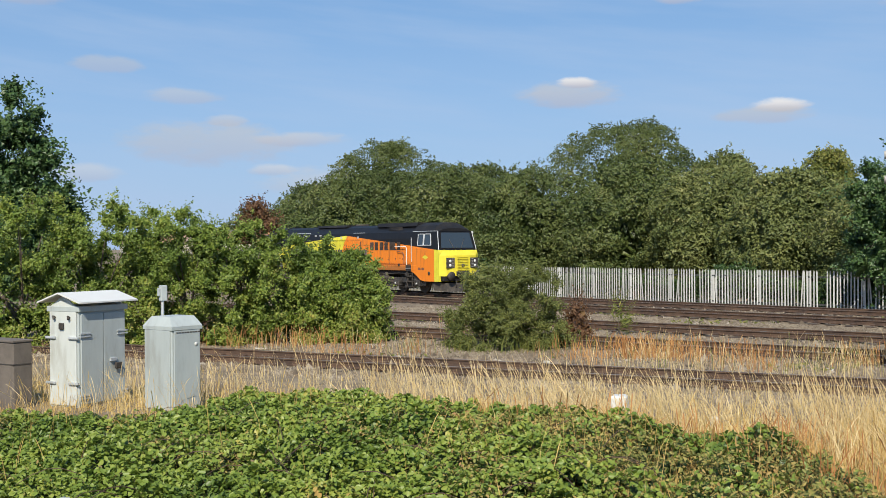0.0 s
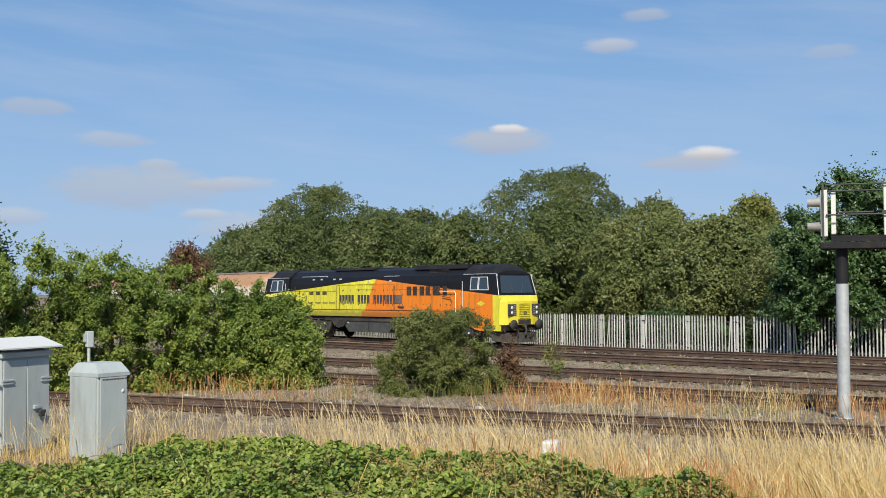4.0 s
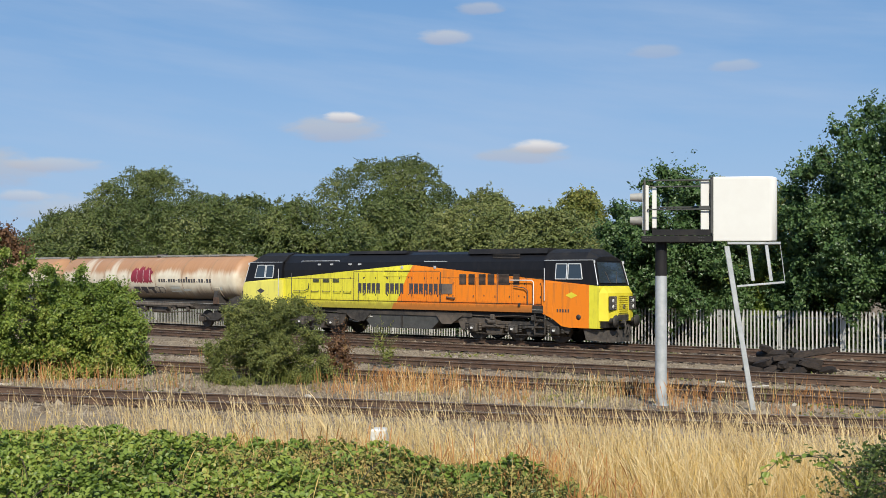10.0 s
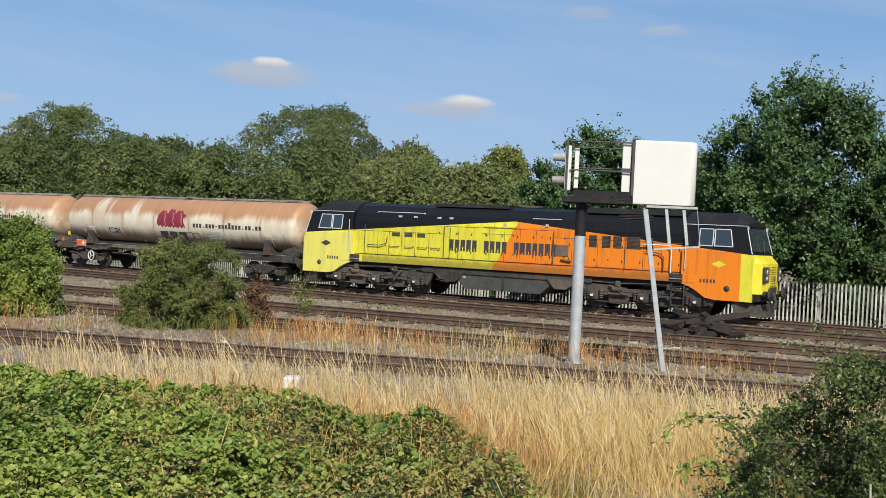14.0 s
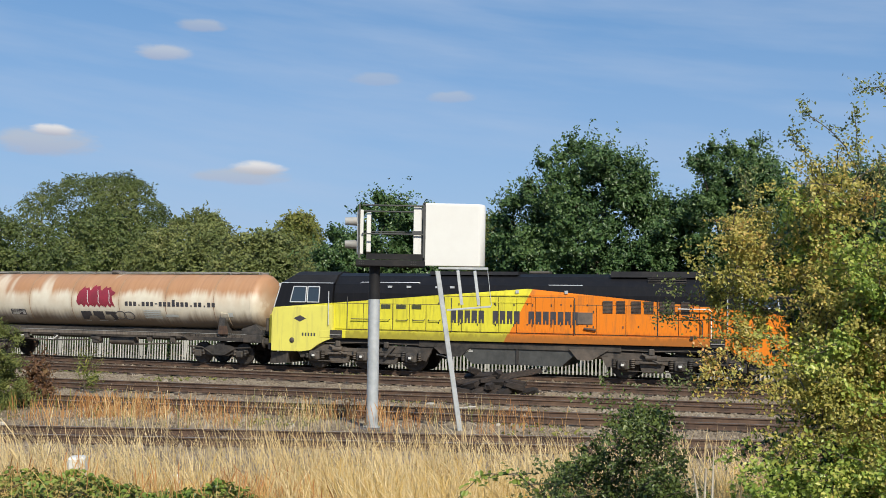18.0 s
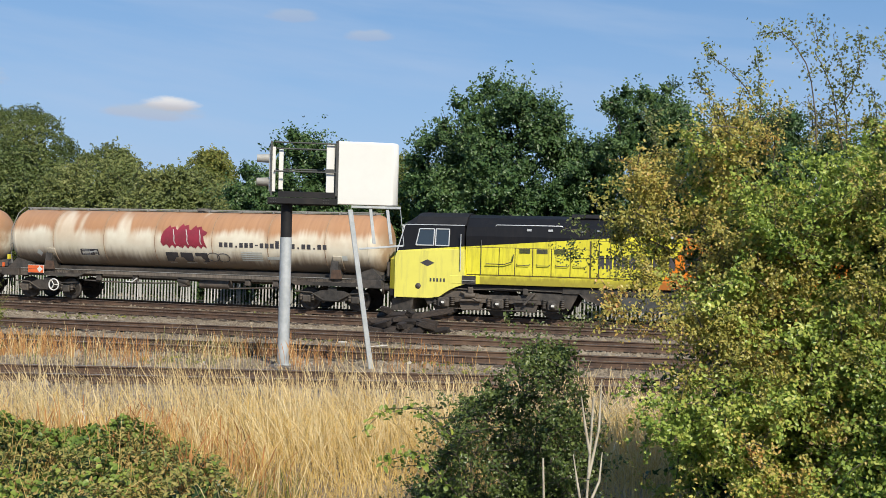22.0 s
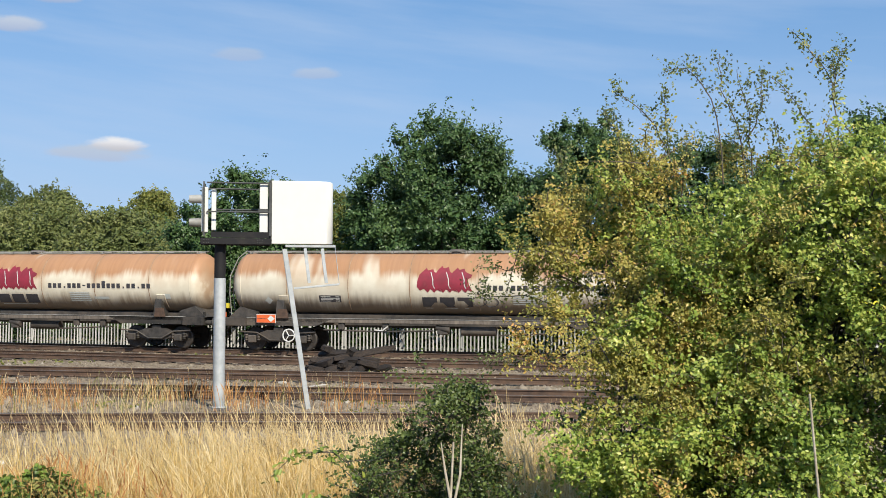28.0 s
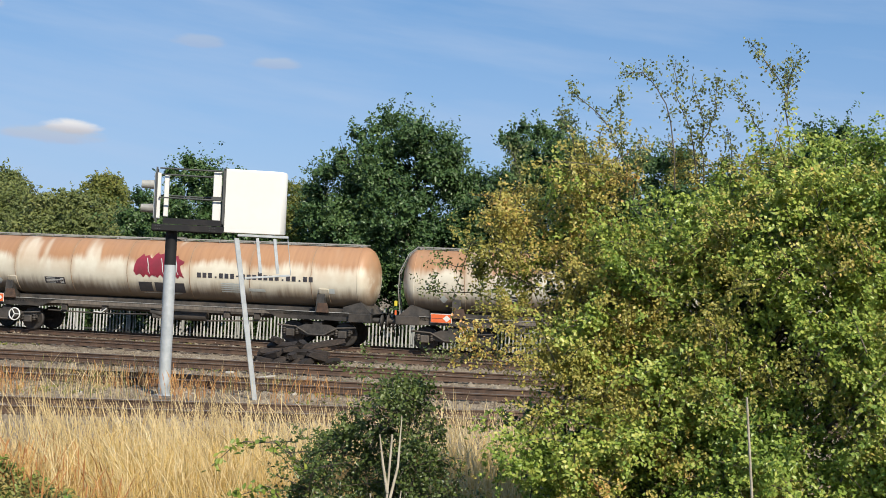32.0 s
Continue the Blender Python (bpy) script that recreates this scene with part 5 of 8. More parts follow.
def build_loco():
    loco = thing("diesel_locomotive", pose(0, 0, 0), "yellow and orange freight diesel locomotive with black roof", "locomotive")
    sec = [(-1.15, 1.56), (-1.15, 3.05), (-1.06, 3.40), (-0.72, 3.74), (-0.4, 3.86), (0.4, 3.86), (0.72, 3.74), (1.06, 3.40), (1.15, 3.05), (1.15, 1.56)]
    part("hood", Mesh().prism(sec, -7.9, 7.36, "x"), M["livery"], loco)
    part("sole_plate", Mesh().box(-8.45, 7.9, -1.33, 1.33, 1.25, 1.555, 0.015), M["livery"], loco)
    part("underframe", Mesh().box(-8.75, 8.2, -1.2, 1.2, 1.02, 1.245, 0.02), M["blackpaint"], loco)
    for s in (-1, 1):
        y = s * 1.165
        # door panels of the machine compartments
        edges = [-7.85, -6.62, -6.02, -5.36, -4.66, -3.96, -3.26]
        for a, b in zip(edges, edges[1:]):
            part("hood_door", Mesh().box(a + 0.015, b - 0.015, y - 0.014, y + 0.014, 1.62, 2.62, 0.008), M["livery"], loco)
        edges = [-3.2, -2.5, -1.75, -1.02, -0.3, 0.42, 1.15, 1.9]
        for a, b in zip(edges, edges[1:]):
            hi = 2.95
            d = part("hood_door", Mesh().box(a + 0.012, b - 0.012, y - 0.02, y + 0.02, 1.62, hi, 0.008), M["livery"], loco)
            for zz in (1.85, 2.62):
                part("latch", Mesh().box(b - 0.12, b - 0.08, y + s * 0.025 - 0.008, y + s * 0.025 + 0.008, zz, zz + 0.09), M["under"], d)
        edges = [1.95, 2.75, 3.85, 5.0, 5.75, 6.5, 7.3]
        for a, b in zip(edges, edges[1:]):
            d = part("hood_door", Mesh().box(a + 0.012, b - 0.012, y - 0.016, y + 0.016, 1.62, 2.68, 0.008), M["livery"], loco)
            for zz in (1.85, 2.4):
                part("latch", Mesh().box(b - 0.12, b - 0.08, y + s * 0.02 - 0.008, y + s * 0.02 + 0.008, zz, zz + 0.09), M["under"], d)
        # added dark strips: shade in the gaps between doors, and along top and foot
        for xx, hi in [(v, 2.62) for v in (-6.62, -6.02, -5.36, -4.66, -3.96)] + [(-3.23, 2.95)] + [(v, 2.95) for v in (-2.5, -1.75, -1.02, -0.3, 0.42, 1.15)] + [(1.925, 2.95)] + [(v, 2.68) for v in (2.75, 3.85, 5.0, 5.75, 6.5)]:
            part("door_seal", Mesh().box(xx - 0.02, xx + 0.02, s * 1.153 - 0.002, s * 1.153 + 0.002, 1.6, hi), M["seal"], loco)
        for a, b, zz in ((-7.85, -3.26, 2.632), (-3.2, 1.9, 2.962), (1.95, 7.3, 2.692), (-7.85, 7.3, 1.60)):
            part("door_seal", Mesh().box(a, b, s * 1.155 - 0.003, s * 1.155 + 0.003, zz - 0.011, zz + 0.011), M["seal"], loco)
        for xx in (-3.45, -3.45 + 0.9, -1.2, 0.1, 1.4, 2.4, 4.3, 6.1):
            for zz in (1.9, 2.66):
                part("lock", Mesh().box(xx, xx + 0.045, y + s * 0.022 - 0.006, y + s * 0.022 + 0.006, zz, zz + 0.06), M["under"], loco)
        for a, b in ((-5.85, -5.45), (-5.2, -4.8), (-4.55, -4.15)):
            g = Mesh()
            for q in range(5):
                g.box(a, b, y + s * 0.02 - 0.012, y + s * 0.02 + 0.012, 2.45 + q * 0.036, 2.47 + q * 0.036)
            part("vent_grille", g, M["darkrail"], loco)
        for a, b in ((3.0, 3.36), (3.5, 3.82), (4.05, 4.4), (4.52, 4.86), (5.08, 5.62), (5.85, 6.15)):
            part("louvre_backing", Mesh().box(a, b, y + s * 0.018 - 0.008, y + s * 0.018 + 0.008, 2.40, 2.86), M["under"], loco)
            g = Mesh()
            for q in range(9):
                g.box(a, b, y + s * 0.03 - 0.008, y + s * 0.03 + 0.008, 2.41 + q * 0.05, 2.43 + q * 0.05)
            part("louvre", g, M["rail"], loco)
        part("hatch", Mesh().box(2.05, 2.62, y + s * 0.03 - 0.012, y + s * 0.03 + 0.012, 1.98, 2.42, 0.008), M["hatch"], loco, "grey-brown hatch panel")
        part("filler_pipe", Mesh().tube([(2.3, y + s * 0.03, 1.82), (2.75, y + s * 0.05, 1.78)], 0.05, 8), M["rail"], loco)
        part("handrail", Mesh().tube([(5.75, y + s * 0.14, 2.60), (6.85, y + s * 0.14, 2.60), (6.93, y + s * 0.14, 2.52), (6.93, y + s * 0.14, 1.57)], 0.022, 8), M["white"], loco, "white tubular handrail")
        part("handrail", Mesh().tube([(5.9, y + s * 0.1, 2.35), (6.45, y + s * 0.1, 2.28), (6.62, y + s * 0.1, 2.15), (6.62, y + s * 0.1, 1.57)], 0.02, 8), M["text"], loco, "dark handrail")
        part("handrail", Mesh().tube([(-7.1, y + s * 0.1, 2.02), (-6.4, y + s * 0.1, 2.02), (-6.1, y + s * 0.1, 2.12), (-6.05, y + s * 0.1, 2.4)], 0.018, 8), M["text"], loco)
        for a in (-5.95, -5.2, -4.5, -3.85):
            part("grab_rail", Mesh().tube([(a, y + s * 0.03, 2.05), (a + 0.04, y + s * 0.07, 2.0), (a + 0.46, y + s * 0.07, 2.0), (a + 0.5, y + s * 0.03, 2.05)], 0.014, 6), M["text"], loco)
        fr = Mesh()
        for zz in (2.74, 3.02):
            fr.box(-1.35, 0.3, y + s * 0.03 - 0.01, y + s * 0.03 + 0.01, zz, zz + 0.025)
        for xx in (-1.35, -0.55, 0.28):
            fr.box(xx, xx + 0.025, y + s * 0.03 - 0.01, y + s * 0.03 + 0.01, 2.76, 3.02)
        part("cover_frame", fr, M["livery"], loco)
        for xx in (-2.9, 1.93, -7.3, 5.02):
            part("drain_pipe", Mesh().tube([(xx, y + s * 0.03, 1.6), (xx, y + s * 0.03, 2.9)], 0.016, 6), M["darkrail"], loco)
        for xx in (-5.6, -4.8, -3.6, -3.0):
            part("roof_marker", Mesh().box(xx, xx + 0.17, s * 1.10 - 0.03, s * 1.10 + 0.03, 3.27, 3.35), M["alu"], loco, "pale marker plate")
        for xx in (-0.35, 1.55):
            part("lifting_eye", Mesh().box(xx, xx + 0.12, s * 1.16 - 0.02, s * 1.16 + 0.02, 3.10, 3.22), M["alu"], loco)
        part("roof_edge", Mesh().tube([(-7.0, s * 1.03, 3.3), (-6.75, s * 1.0, 3.48), (-4.3, s * 1.0, 3.48), (-4.25, s * 1.03, 3.34)], 0.018, 6), M["alu"], loco)
        part("roof_edge", Mesh().tube([(0.9, s * 1.03, 3.42), (2.2, s * 1.03, 3.42)], 0.02, 6), M["alu"], loco)
        # abstract company name as plain strokes
        for k, ch in enumerate(LOCO_TEXT):
            if ch == "#" and s < 0:
                mk = Mesh()
                mark_strokes(mk, -2.93 + k * 0.282, 1.95, 2.43, 0.27, -1.1895, k)
                part("name_mark", mk, M["text"], loco, "plain black letter-sized mark")
        for a, b in ((6.9, 7.42), (-7.98, -7.45)):
            part("step_well", Mesh().box(a, b, s * 1.336 - 0.004, s * 1.336 + 0.004, 1.24, 1.56), M["under"], loco, "black step opening")
            part("step_tread", Mesh().box(a + 0.02, b - 0.02, s * 1.35 - 0.03, s * 1.35 + 0.03, 1.36, 1.39), M["galvdull"], loco)
        part("step_lamp", Mesh().box(-7.65, -7.45, s * 1.34 - 0.02, s * 1.34 + 0.02, 1.28, 1.36), M["under"], loco)
        part("sole_box", Mesh().box(6.2, 6.3, s * 1.35 - 0.03, s * 1.35 + 0.03, 1.5, 1.64), M["under"], loco)
    # roof equipment
    rf = part("roof_pod", Mesh().prism([(-0.75, 3.80), (-0.62, 3.94), (0.62, 3.94), (0.75, 3.80)], -4.0, -0.4, "x"), M["blackpaint"], loco)
    part("roof_pod", Mesh().prism([(-0.85, 3.74), (-0.72, 3.96), (0.72, 3.96), (0.85, 3.74)], 3.2, 7.3, "x"), M["blackpaint"], loco)
    for q in range(4):
        for s in (-1, 1):
            part("roof_slat", Mesh().box(4.6, 6.0, s * 0.92 - 0.02, s * 0.92 + 0.02, 3.50 + q * 0.06, 3.525 + q * 0.06), M["under"], loco)
    part("exhaust", Mesh().box(-0.1, 0.7, -0.25, 0.25, 3.87, 3.97, 0.03), M["under"], loco)
    # fuel tank
    part("fuel_tank", Mesh().prism([(-2.75, 1.02), (-2.05, 0.40), (1.45, 0.40), (2.15, 1.02)], -1.18, 1.18), M["darkrail"], loco, "grey-black fuel tank")
    for s in (-1, 1):
        for a in ((-3.55, -2.05, -2.75), (1.75, 3.25, 2.35)):
            part("hanging_plate", Mesh().prism([(a[0], 1.06), (a[1], 1.06), (a[2] + 0.25, 0.66), (a[2] - 0.25, 0.66)], s * 1.245 - 0.02, s * 1.245 + 0.02), M["under"], loco)
        part("side_valance", Mesh().box(-4.2, 3.7, s * 1.21 - 0.02, s * 1.21 + 0.02, 1.0, 1.2), M["under"], loco)
        part("battery_box", Mesh().prism([(-3.6, 1.0), (-3.3, 0.74), (-2.6, 0.74), (-2.2, 1.0)], s * 1.2 - 0.06, s * 1.2 + 0.06), M["under"], loco)
        part("tank_strap", Mesh().box(-0.3, -0.2, s * 1.2 - 0.02, s * 1.2 + 0.02, 0.44, 1.0), M["under"], loco)
        part("tank_label", Mesh().box(-2.2, -2.02, s * 1.19 - 0.006, s * 1.19 + 0.006, 0.86, 0.90), M["white"], loco)
        part("cable", Mesh().tube([(-3.5, s * 1.15, 0.72), (-3.0, s * 1.2, 0.62), (-2.6, s * 1.2, 0.70), (-2.1, s * 1.2, 0.95)], 0.022, 6), M["galvdull"], loco)
        part("air_tank", Mesh().tube([(2.5, s * 1.05, 0.85), (3.2, s * 1.05, 0.85)], 0.14, 12), M["under"], loco)
    sets = loco_bogie(-6.62, loco) + loco_bogie(5.85, loco)
    loco_cab(loco, 1)
    loco_cab(loco, -1)
    return loco, sets


# ---- tank wagons ----
TANK_R, TANK_Z = 1.20, 2.60


def tank_patch(me, x0, x1, z0, z1, lift=0.006, n=6):
    """A sheet wrapped on the near flank of the barrel."""
    vs = []
    for k in range(n + 1):
        z = z0 + (z1 - z0) * k / n
        y = -math.sqrt(max(TANK_R ** 2 - (z - TANK_Z) ** 2, 0.0)) - lift
        vs += [(x0, y, z), (x1, y, z)]
    me.add(vs, [(2 * k, 2 * k + 1, 2 * k + 3, 2 * k + 2) for k in range(n)], True)


def tank_shape(me, outline, lift=0.006, rows=26):
    """A filled outline (x, z) wrapped on the barrel, scanned in rows."""
    zs = [p[1] for p in outline]
    z0, z1 = min(zs), max(zs)
    n = len(outline)
    me.weld = 0.002

    def cuts(z):
        return sorted(a[0] + (z - a[1]) / (b[1] - a[1]) * (b[0] - a[0]) for a, b in ((outline[i], outline[(i + 1) % n]) for i in range(n)) if (a[1] <= z) != (b[1] <= z))

    def lay(x, z):
        return (x, -math.sqrt(max(TANK_R ** 2 - (z - TANK_Z) ** 2, 0.0)) - lift, z)

    for r in range(rows):
        za, zb = z0 + (z1 - z0) * r / rows, z0 + (z1 - z0) * (r + 1) / rows
        lo, hi = cuts(za + 1e-4), cuts(zb - 1e-4)
        if len(lo) != len(hi):
            lo = hi = cuts((za + zb) / 2)
        for a, b, c, d in zip(lo[::2], lo[1::2], hi[::2], hi[1::2]):
            me.add([lay(a, za), lay(b, za), lay(d, zb), lay(c, zb)], [(0, 1, 2, 3)], True)


def wagon_bogie(w, c):
    f = Mesh()
    for s in (-1, 1):
        y0, y1 = s * 1.0 - 0.06, s * 1.0 + 0.06
        f.prism([(c - 1.35, 0.50), (c - 1.35, 0.66), (c - 0.75, 0.68), (c - 0.45, 0.80), (c + 0.45, 0.80), (c + 0.75, 0.68), (c + 1.35, 0.66), (c + 1.35, 0.50), (c + 0.7, 0.46), (c + 0.35, 0.36), (c - 0.35, 0.36), (c - 0.7, 0.46)], y0, y1)
    f.box(c - 0.18, c + 0.18, -1.0, 1.0, 0.62, 0.92)
    b = part("bogie_frame", f, M["under"], w)
    sets = []
    for d in (-1.0, 1.0):
        sets.append(wheelset("wheelset", w, c + d, 0.46, M["tyre"]))
        for s in (-1, 1):
            part("axle_box", Mesh().box(c + d - 0.16, c + d + 0.16, s * 1.1 - 0.08, s * 1.1 + 0.08, 0.32, 0.60, 0.03), M["under"], b)
            for e in (-0.24, 0.24):
                sp = Mesh()
                for k in range(4):
                    sp.spin([(0.40 + k * 0.06, 0.04), (0.42 + k * 0.06, 0.07), (0.44 + k * 0.06, 0.07), (0.46 + k * 0.06, 0.04)], (c + d + e, s * 1.08, 0), "z", 10)
                part("spring", sp, M["under"], b)
    for s in (-1, 1):
        part("swing_bar", Mesh().tube([(c - 1.5, s * 1.1, 0.74), (c - 0.8, s * 1.12, 0.70), (c - 0.3, s * 1.12, 0.42), (c + 0.3, s * 1.12, 0.42), (c + 0.8, s * 1.12, 0.70), (c + 1.5, s * 1.1, 0.74)], 0.035, 6), M["under"], b)
        for d in (-0.47, 0.47):
            part("brake_block", Mesh().box(c + d - 0.05, c + d + 0.05, s * 0.72 - 0.05, s * 0.72 + 0.05, 0.30, 0.62, 0.02), M["under"], b)
    return sets


def build_wagon(clear):
    """One bogie tank wagon; clear: whether its company mark is still clean."""
    w = thing("tank_wagon", pose(0, 0, 0), "long cream bogie tank wagon streaked with brown rust" + ("" if clear else ", mark scrawled over"), "tank wagon", "tank wagons")
    R, Z = TANK_R, TANK_Z
    dome = [(0.55 * math.sin(a), R * math.cos(a)) for a in (math.pi / 2 * k / 7 for k in range(8))]
    prof = [(-7.85 - d, max(r, 0.004)) for d, r in reversed(dome)] + [(7.85 + d, max(r, 0.004)) for d, r in dome]
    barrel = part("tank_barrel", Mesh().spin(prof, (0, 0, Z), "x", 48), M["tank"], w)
    for x in SEAMS:
        part("weld_seam", Mesh().spin([(-0.015, R), (-0.01, R + 0.006), (0.01, R + 0.006), (0.015, R)], (x, 0, Z), "x", 48), M["seam"] if abs(x) < 7.8 else M["tank"], barrel, "thin dark weld line")
    part("top_rail", Mesh().box(-7.9, 7.9, -0.34, -0.31, 3.86, 3.89).box(-7.9, 7.9, 0.31, 0.34, 3.86, 3.89), M["galvdull"], w)
    walk_ = Mesh()
    for k in range(12):
        walk_.box(-7.8 + k * 1.41, -7.74 + k * 1.41, -0.34, 0.34, 3.78, 3.859)
    walk_.box(-7.6, 7.6, -0.22, 0.22, 3.80, 3.825)
    part("walkway", walk_, M["galvdull"], w)
    part("manhole", Mesh().spin([(3.72, 0.3), (3.92, 0.3), (3.95, 0.24), (3.95, 0.0)], (0.3, 0, 0), "z", 18), M["under"], w)
    # frame
    for s in (-1, 1):
        part("sole_bar", Mesh().box(-7.6, 7.6, s * 1.05 - 0.05, s * 1.05 + 0.05, 1.12, 1.27, 0.01), M["sill"], w, "grimy grey-brown side sill")
        part("sill_edge", Mesh().box(-7.6, 7.6, s * 1.05 - 0.07, s * 1.05 + 0.07, 1.272, 1.29), M["galvdull"], w)
    for e in (-1, 1):
        c = 6.37 * e
        part("bolster", Mesh().prism([(c - 2.1, 1.28), (c - 1.5, 0.98), (c + 1.5, 0.98), (c + 2.2, 1.28)], -1.1, 1.1), M["under"], w)
        part("saddle", Mesh().prism([(-1.18, 1.28), (-1.06, 1.95), (-0.7, 1.52), (0.7, 1.52), (1.06, 1.95), (1.18, 1.28)], c - 0.05, c + 0.25, "x"), M["under"], w)
        for s in (-1, 1):
            arc = [radians(a) for a in (22, 30, 38, 46, 54)]
            ring = [(s * (R + 0.035) * math.cos(a), Z - (R + 0.035) * math.sin(a)) for a in arc] + [(s * (R - 0.02) * math.cos(a), Z - (R - 0.02) * math.sin(a)) for a in reversed(arc)]
            part("cradle_strap", Mesh().prism(ring, c + 0.04, c + 0.40, "x"), M["tank"], w, "cream cradle strap")
            part("gusset", Mesh().prism([(c + 0.0, 1.27), (c + 0.46, 1.27), (c + 0.38, 1.62), (c + 0.04, 1.62)], s * 1.17 - 0.03, s * 1.17 + 0.03), M["rail"], w, "rusty brown gusset")
        part("headstock", Mesh().box(min(e * 8.45, e * 7.6), max(e * 8.45, e * 7.6), -1.25, 1.25, 0.95, 1.28, 0.02), M["under"], w)
        part("end_stool", Mesh().prism([(e * 7.3, 1.28), (e * 8.4, 1.28), (e * 7.95, 1.7), (e * 7.3, 1.5)], -0.9, 0.9), M["under"], w)
        for s in (-1, 1):
            part("buffer", Mesh().tube([(e * 8.45, s * 0.87, 1.05), (e * 8.76, s * 0.87, 1.05)], 0.11, 12).spin([(0, 0.0), (0, 0.22), (0.04 * e, 0.23), (0.05 * e, 0.0)], (e * 8.76, s * 0.87, 1.05), "x", 18), M["under"], w)
            part("lamp_bracket", Mesh().box(e * 8.47 - 0.03, e * 8.47 + 0.03, s * 1.1 - 0.05, s * 1.1 + 0.05, 1.30, 1.48), M["orangeplate"] if e < 0 else M["under"], w)
        part("coupling_hook", Mesh().tube([(e * 8.45, 0, 1.05), (e * 8.7, 0, 1.02), (e * 8.8, 0, 0.8)], 0.05, 8), M["under"], w)
        for y in (-0.4, 0.4):
            part("hose", Mesh().tube([(e * 8.45, y, 0.98), (e * 8.65, y, 0.8), (e * 8.6, y, 0.45)], 0.025, 6), M["under"], w)
    part("centre_sill", Mesh().box(-7.6, 7.6, -0.55, 0.55, 1.0, 1.44, 0.02), M["under"], w)
    # underframe gear
    part("brake_beam", Mesh().box(-4.4, 4.2, -0.12, 0.12, 0.92, 1.06), M["under"], w)
    part("air_reservoir", Mesh().tube([(0.6, -0.7, 0.86), (1.9, -0.7, 0.86)], 0.18, 14), M["under"], w)
    part("discharge_valve", Mesh().tube([(-0.3, -0.9, 0.98), (0.2, -0.95, 0.90)], 0.11, 10).box(-0.25, 0.15, -1.0, -0.7, 0.72, 0.95, 0.03), M["under"], w)
    for a in ([(-4.6, -0.95, 0.84), (-2.4, -0.95, 0.80), (-0.4, -0.95, 0.86)], [(2.0, -0.95, 0.72), (4.4, -0.95, 0.84)]):
        part("brake_rod", Mesh().tube(a, 0.03, 6), M["under"], w)
    for x in (-3.9, -2.2, 2.8, 4.0):
        part("hanger", Mesh().box(x - 0.12, x + 0.12, -1.04, -0.9, 0.86, 1.12, 0.02), M["under"], w)
    part("valve_lever", Mesh().tube([(-2.6, -1.02, 0.86), (-2.3, -1.05, 0.84), (-2.1, -1.05, 1.0)], 0.03, 6), M["white"], w)
    sets = wagon_bogie(w, -6.37) + wagon_bogie(w, 6.37)
    hand = part("hand_wheel", Mesh().tube([(0.235 * math.cos(a), 0, 0.235 * math.sin(a)) for a in (k * math.pi / 10 for k in range(21))], 0.028, 8, False), M["white"], w, "white brake hand wheel")
    for a in (0, 120, 240):
        sp = part("spoke", Mesh().tube([(0, 0, 0), (0.23 * math.cos(radians(a)), 0, 0.23 * math.sin(radians(a)))], 0.022, 6), M["white"], hand)
    hand.location = (-5.86, -1.28, 0.62)
    pl = part("hazard_plate", Mesh().box(-7.15, -6.42, -1.24, -1.215, 1.10, 1.40), M["orangeplate"], w)
    part("plate_frame", Mesh().box(-7.17, -6.40, -1.21, -1.20, 1.08, 1.42), M["white"], pl)
    part("diamond", Mesh().prism([(-6.72, 1.25), (-6.58, 1.38), (-6.44, 1.25), (-6.58, 1.12)], -1.247, -1.243), M["white"], pl, "white diamond")
    part("plate_lines", Mesh().box(-7.13, -6.75, -1.246, -1.242, 1.245, 1.255), M["text"], pl)
    # end ladder
    lad = Mesh()
    for y in (-0.62, -0.25):
        lad.tube([(-8.4, y, 1.3), (-8.5, y, 2.2), (-8.48, y, 2.9), (-8.15, y, 3.6), (-7.8, y, 3.88)], 0.022, 6)
    for k in range(8):
        z = 1.45 + k * 0.28
        lad.tube([(-8.48 + max(0, z - 2.9) * 0.46, -0.62, z), (-8.48 + max(0, z - 2.9) * 0.46, -0.25, z)], 0.014, 5)
    part("end_ladder", lad, M["galvdull"], w)
    part("end_box", Mesh().box(-8.62, -8.52, -0.70, -0.42, 1.62, 1.82, 0.01), M["yellow"], w, "small yellow box")
    # panels and marks on the flank
    dp = Mesh()
    tank_patch(dp, -4.75, -3.9, 1.90, 2.16)
    data_panel = part("data_panel", dp, M["text"], w, "dark data panel with light bars")
    bars = Mesh()
    for k in range(4):
        tank_patch(bars, -4.68, -4.3 + 0.1 * (k % 3), 1.93 + k * 0.055, 1.955 + k * 0.055, 0.01, 1)
        tank_patch(bars, -4.1, -3.95, 1.93 + k * 0.055, 1.955 + k * 0.055, 0.01, 1)
    part("panel_bars", bars, M["white"], data_panel)
    for x0, x1, z0, z1 in [(2.55, 3.45, 1.86 + k * 0.075, 1.905 + k * 0.075) for k in range(5)] + [(3.65, 4.3, 1.93, 2.04), (-0.7, 0.9, 1.70, 1.72)]:
        ap = Mesh()
        tank_patch(ap, x0, x1, z0, z1)
        part("notice_bar", ap, M["cabdoor"], w, "pale blank notice bar")
    sg = Mesh()
    tank_shape(sg, [(-6.9, 1.95), (-6.75, 2.1), (-6.6, 1.95), (-6.75, 1.8)])
    part("small_sign", sg, M["cabdoor"], w)
    sg = Mesh()
    tank_patch(sg, 6.75, 7.0, 1.98, 2.16)
    part("small_sign", sg, M["cabdoor"], w)
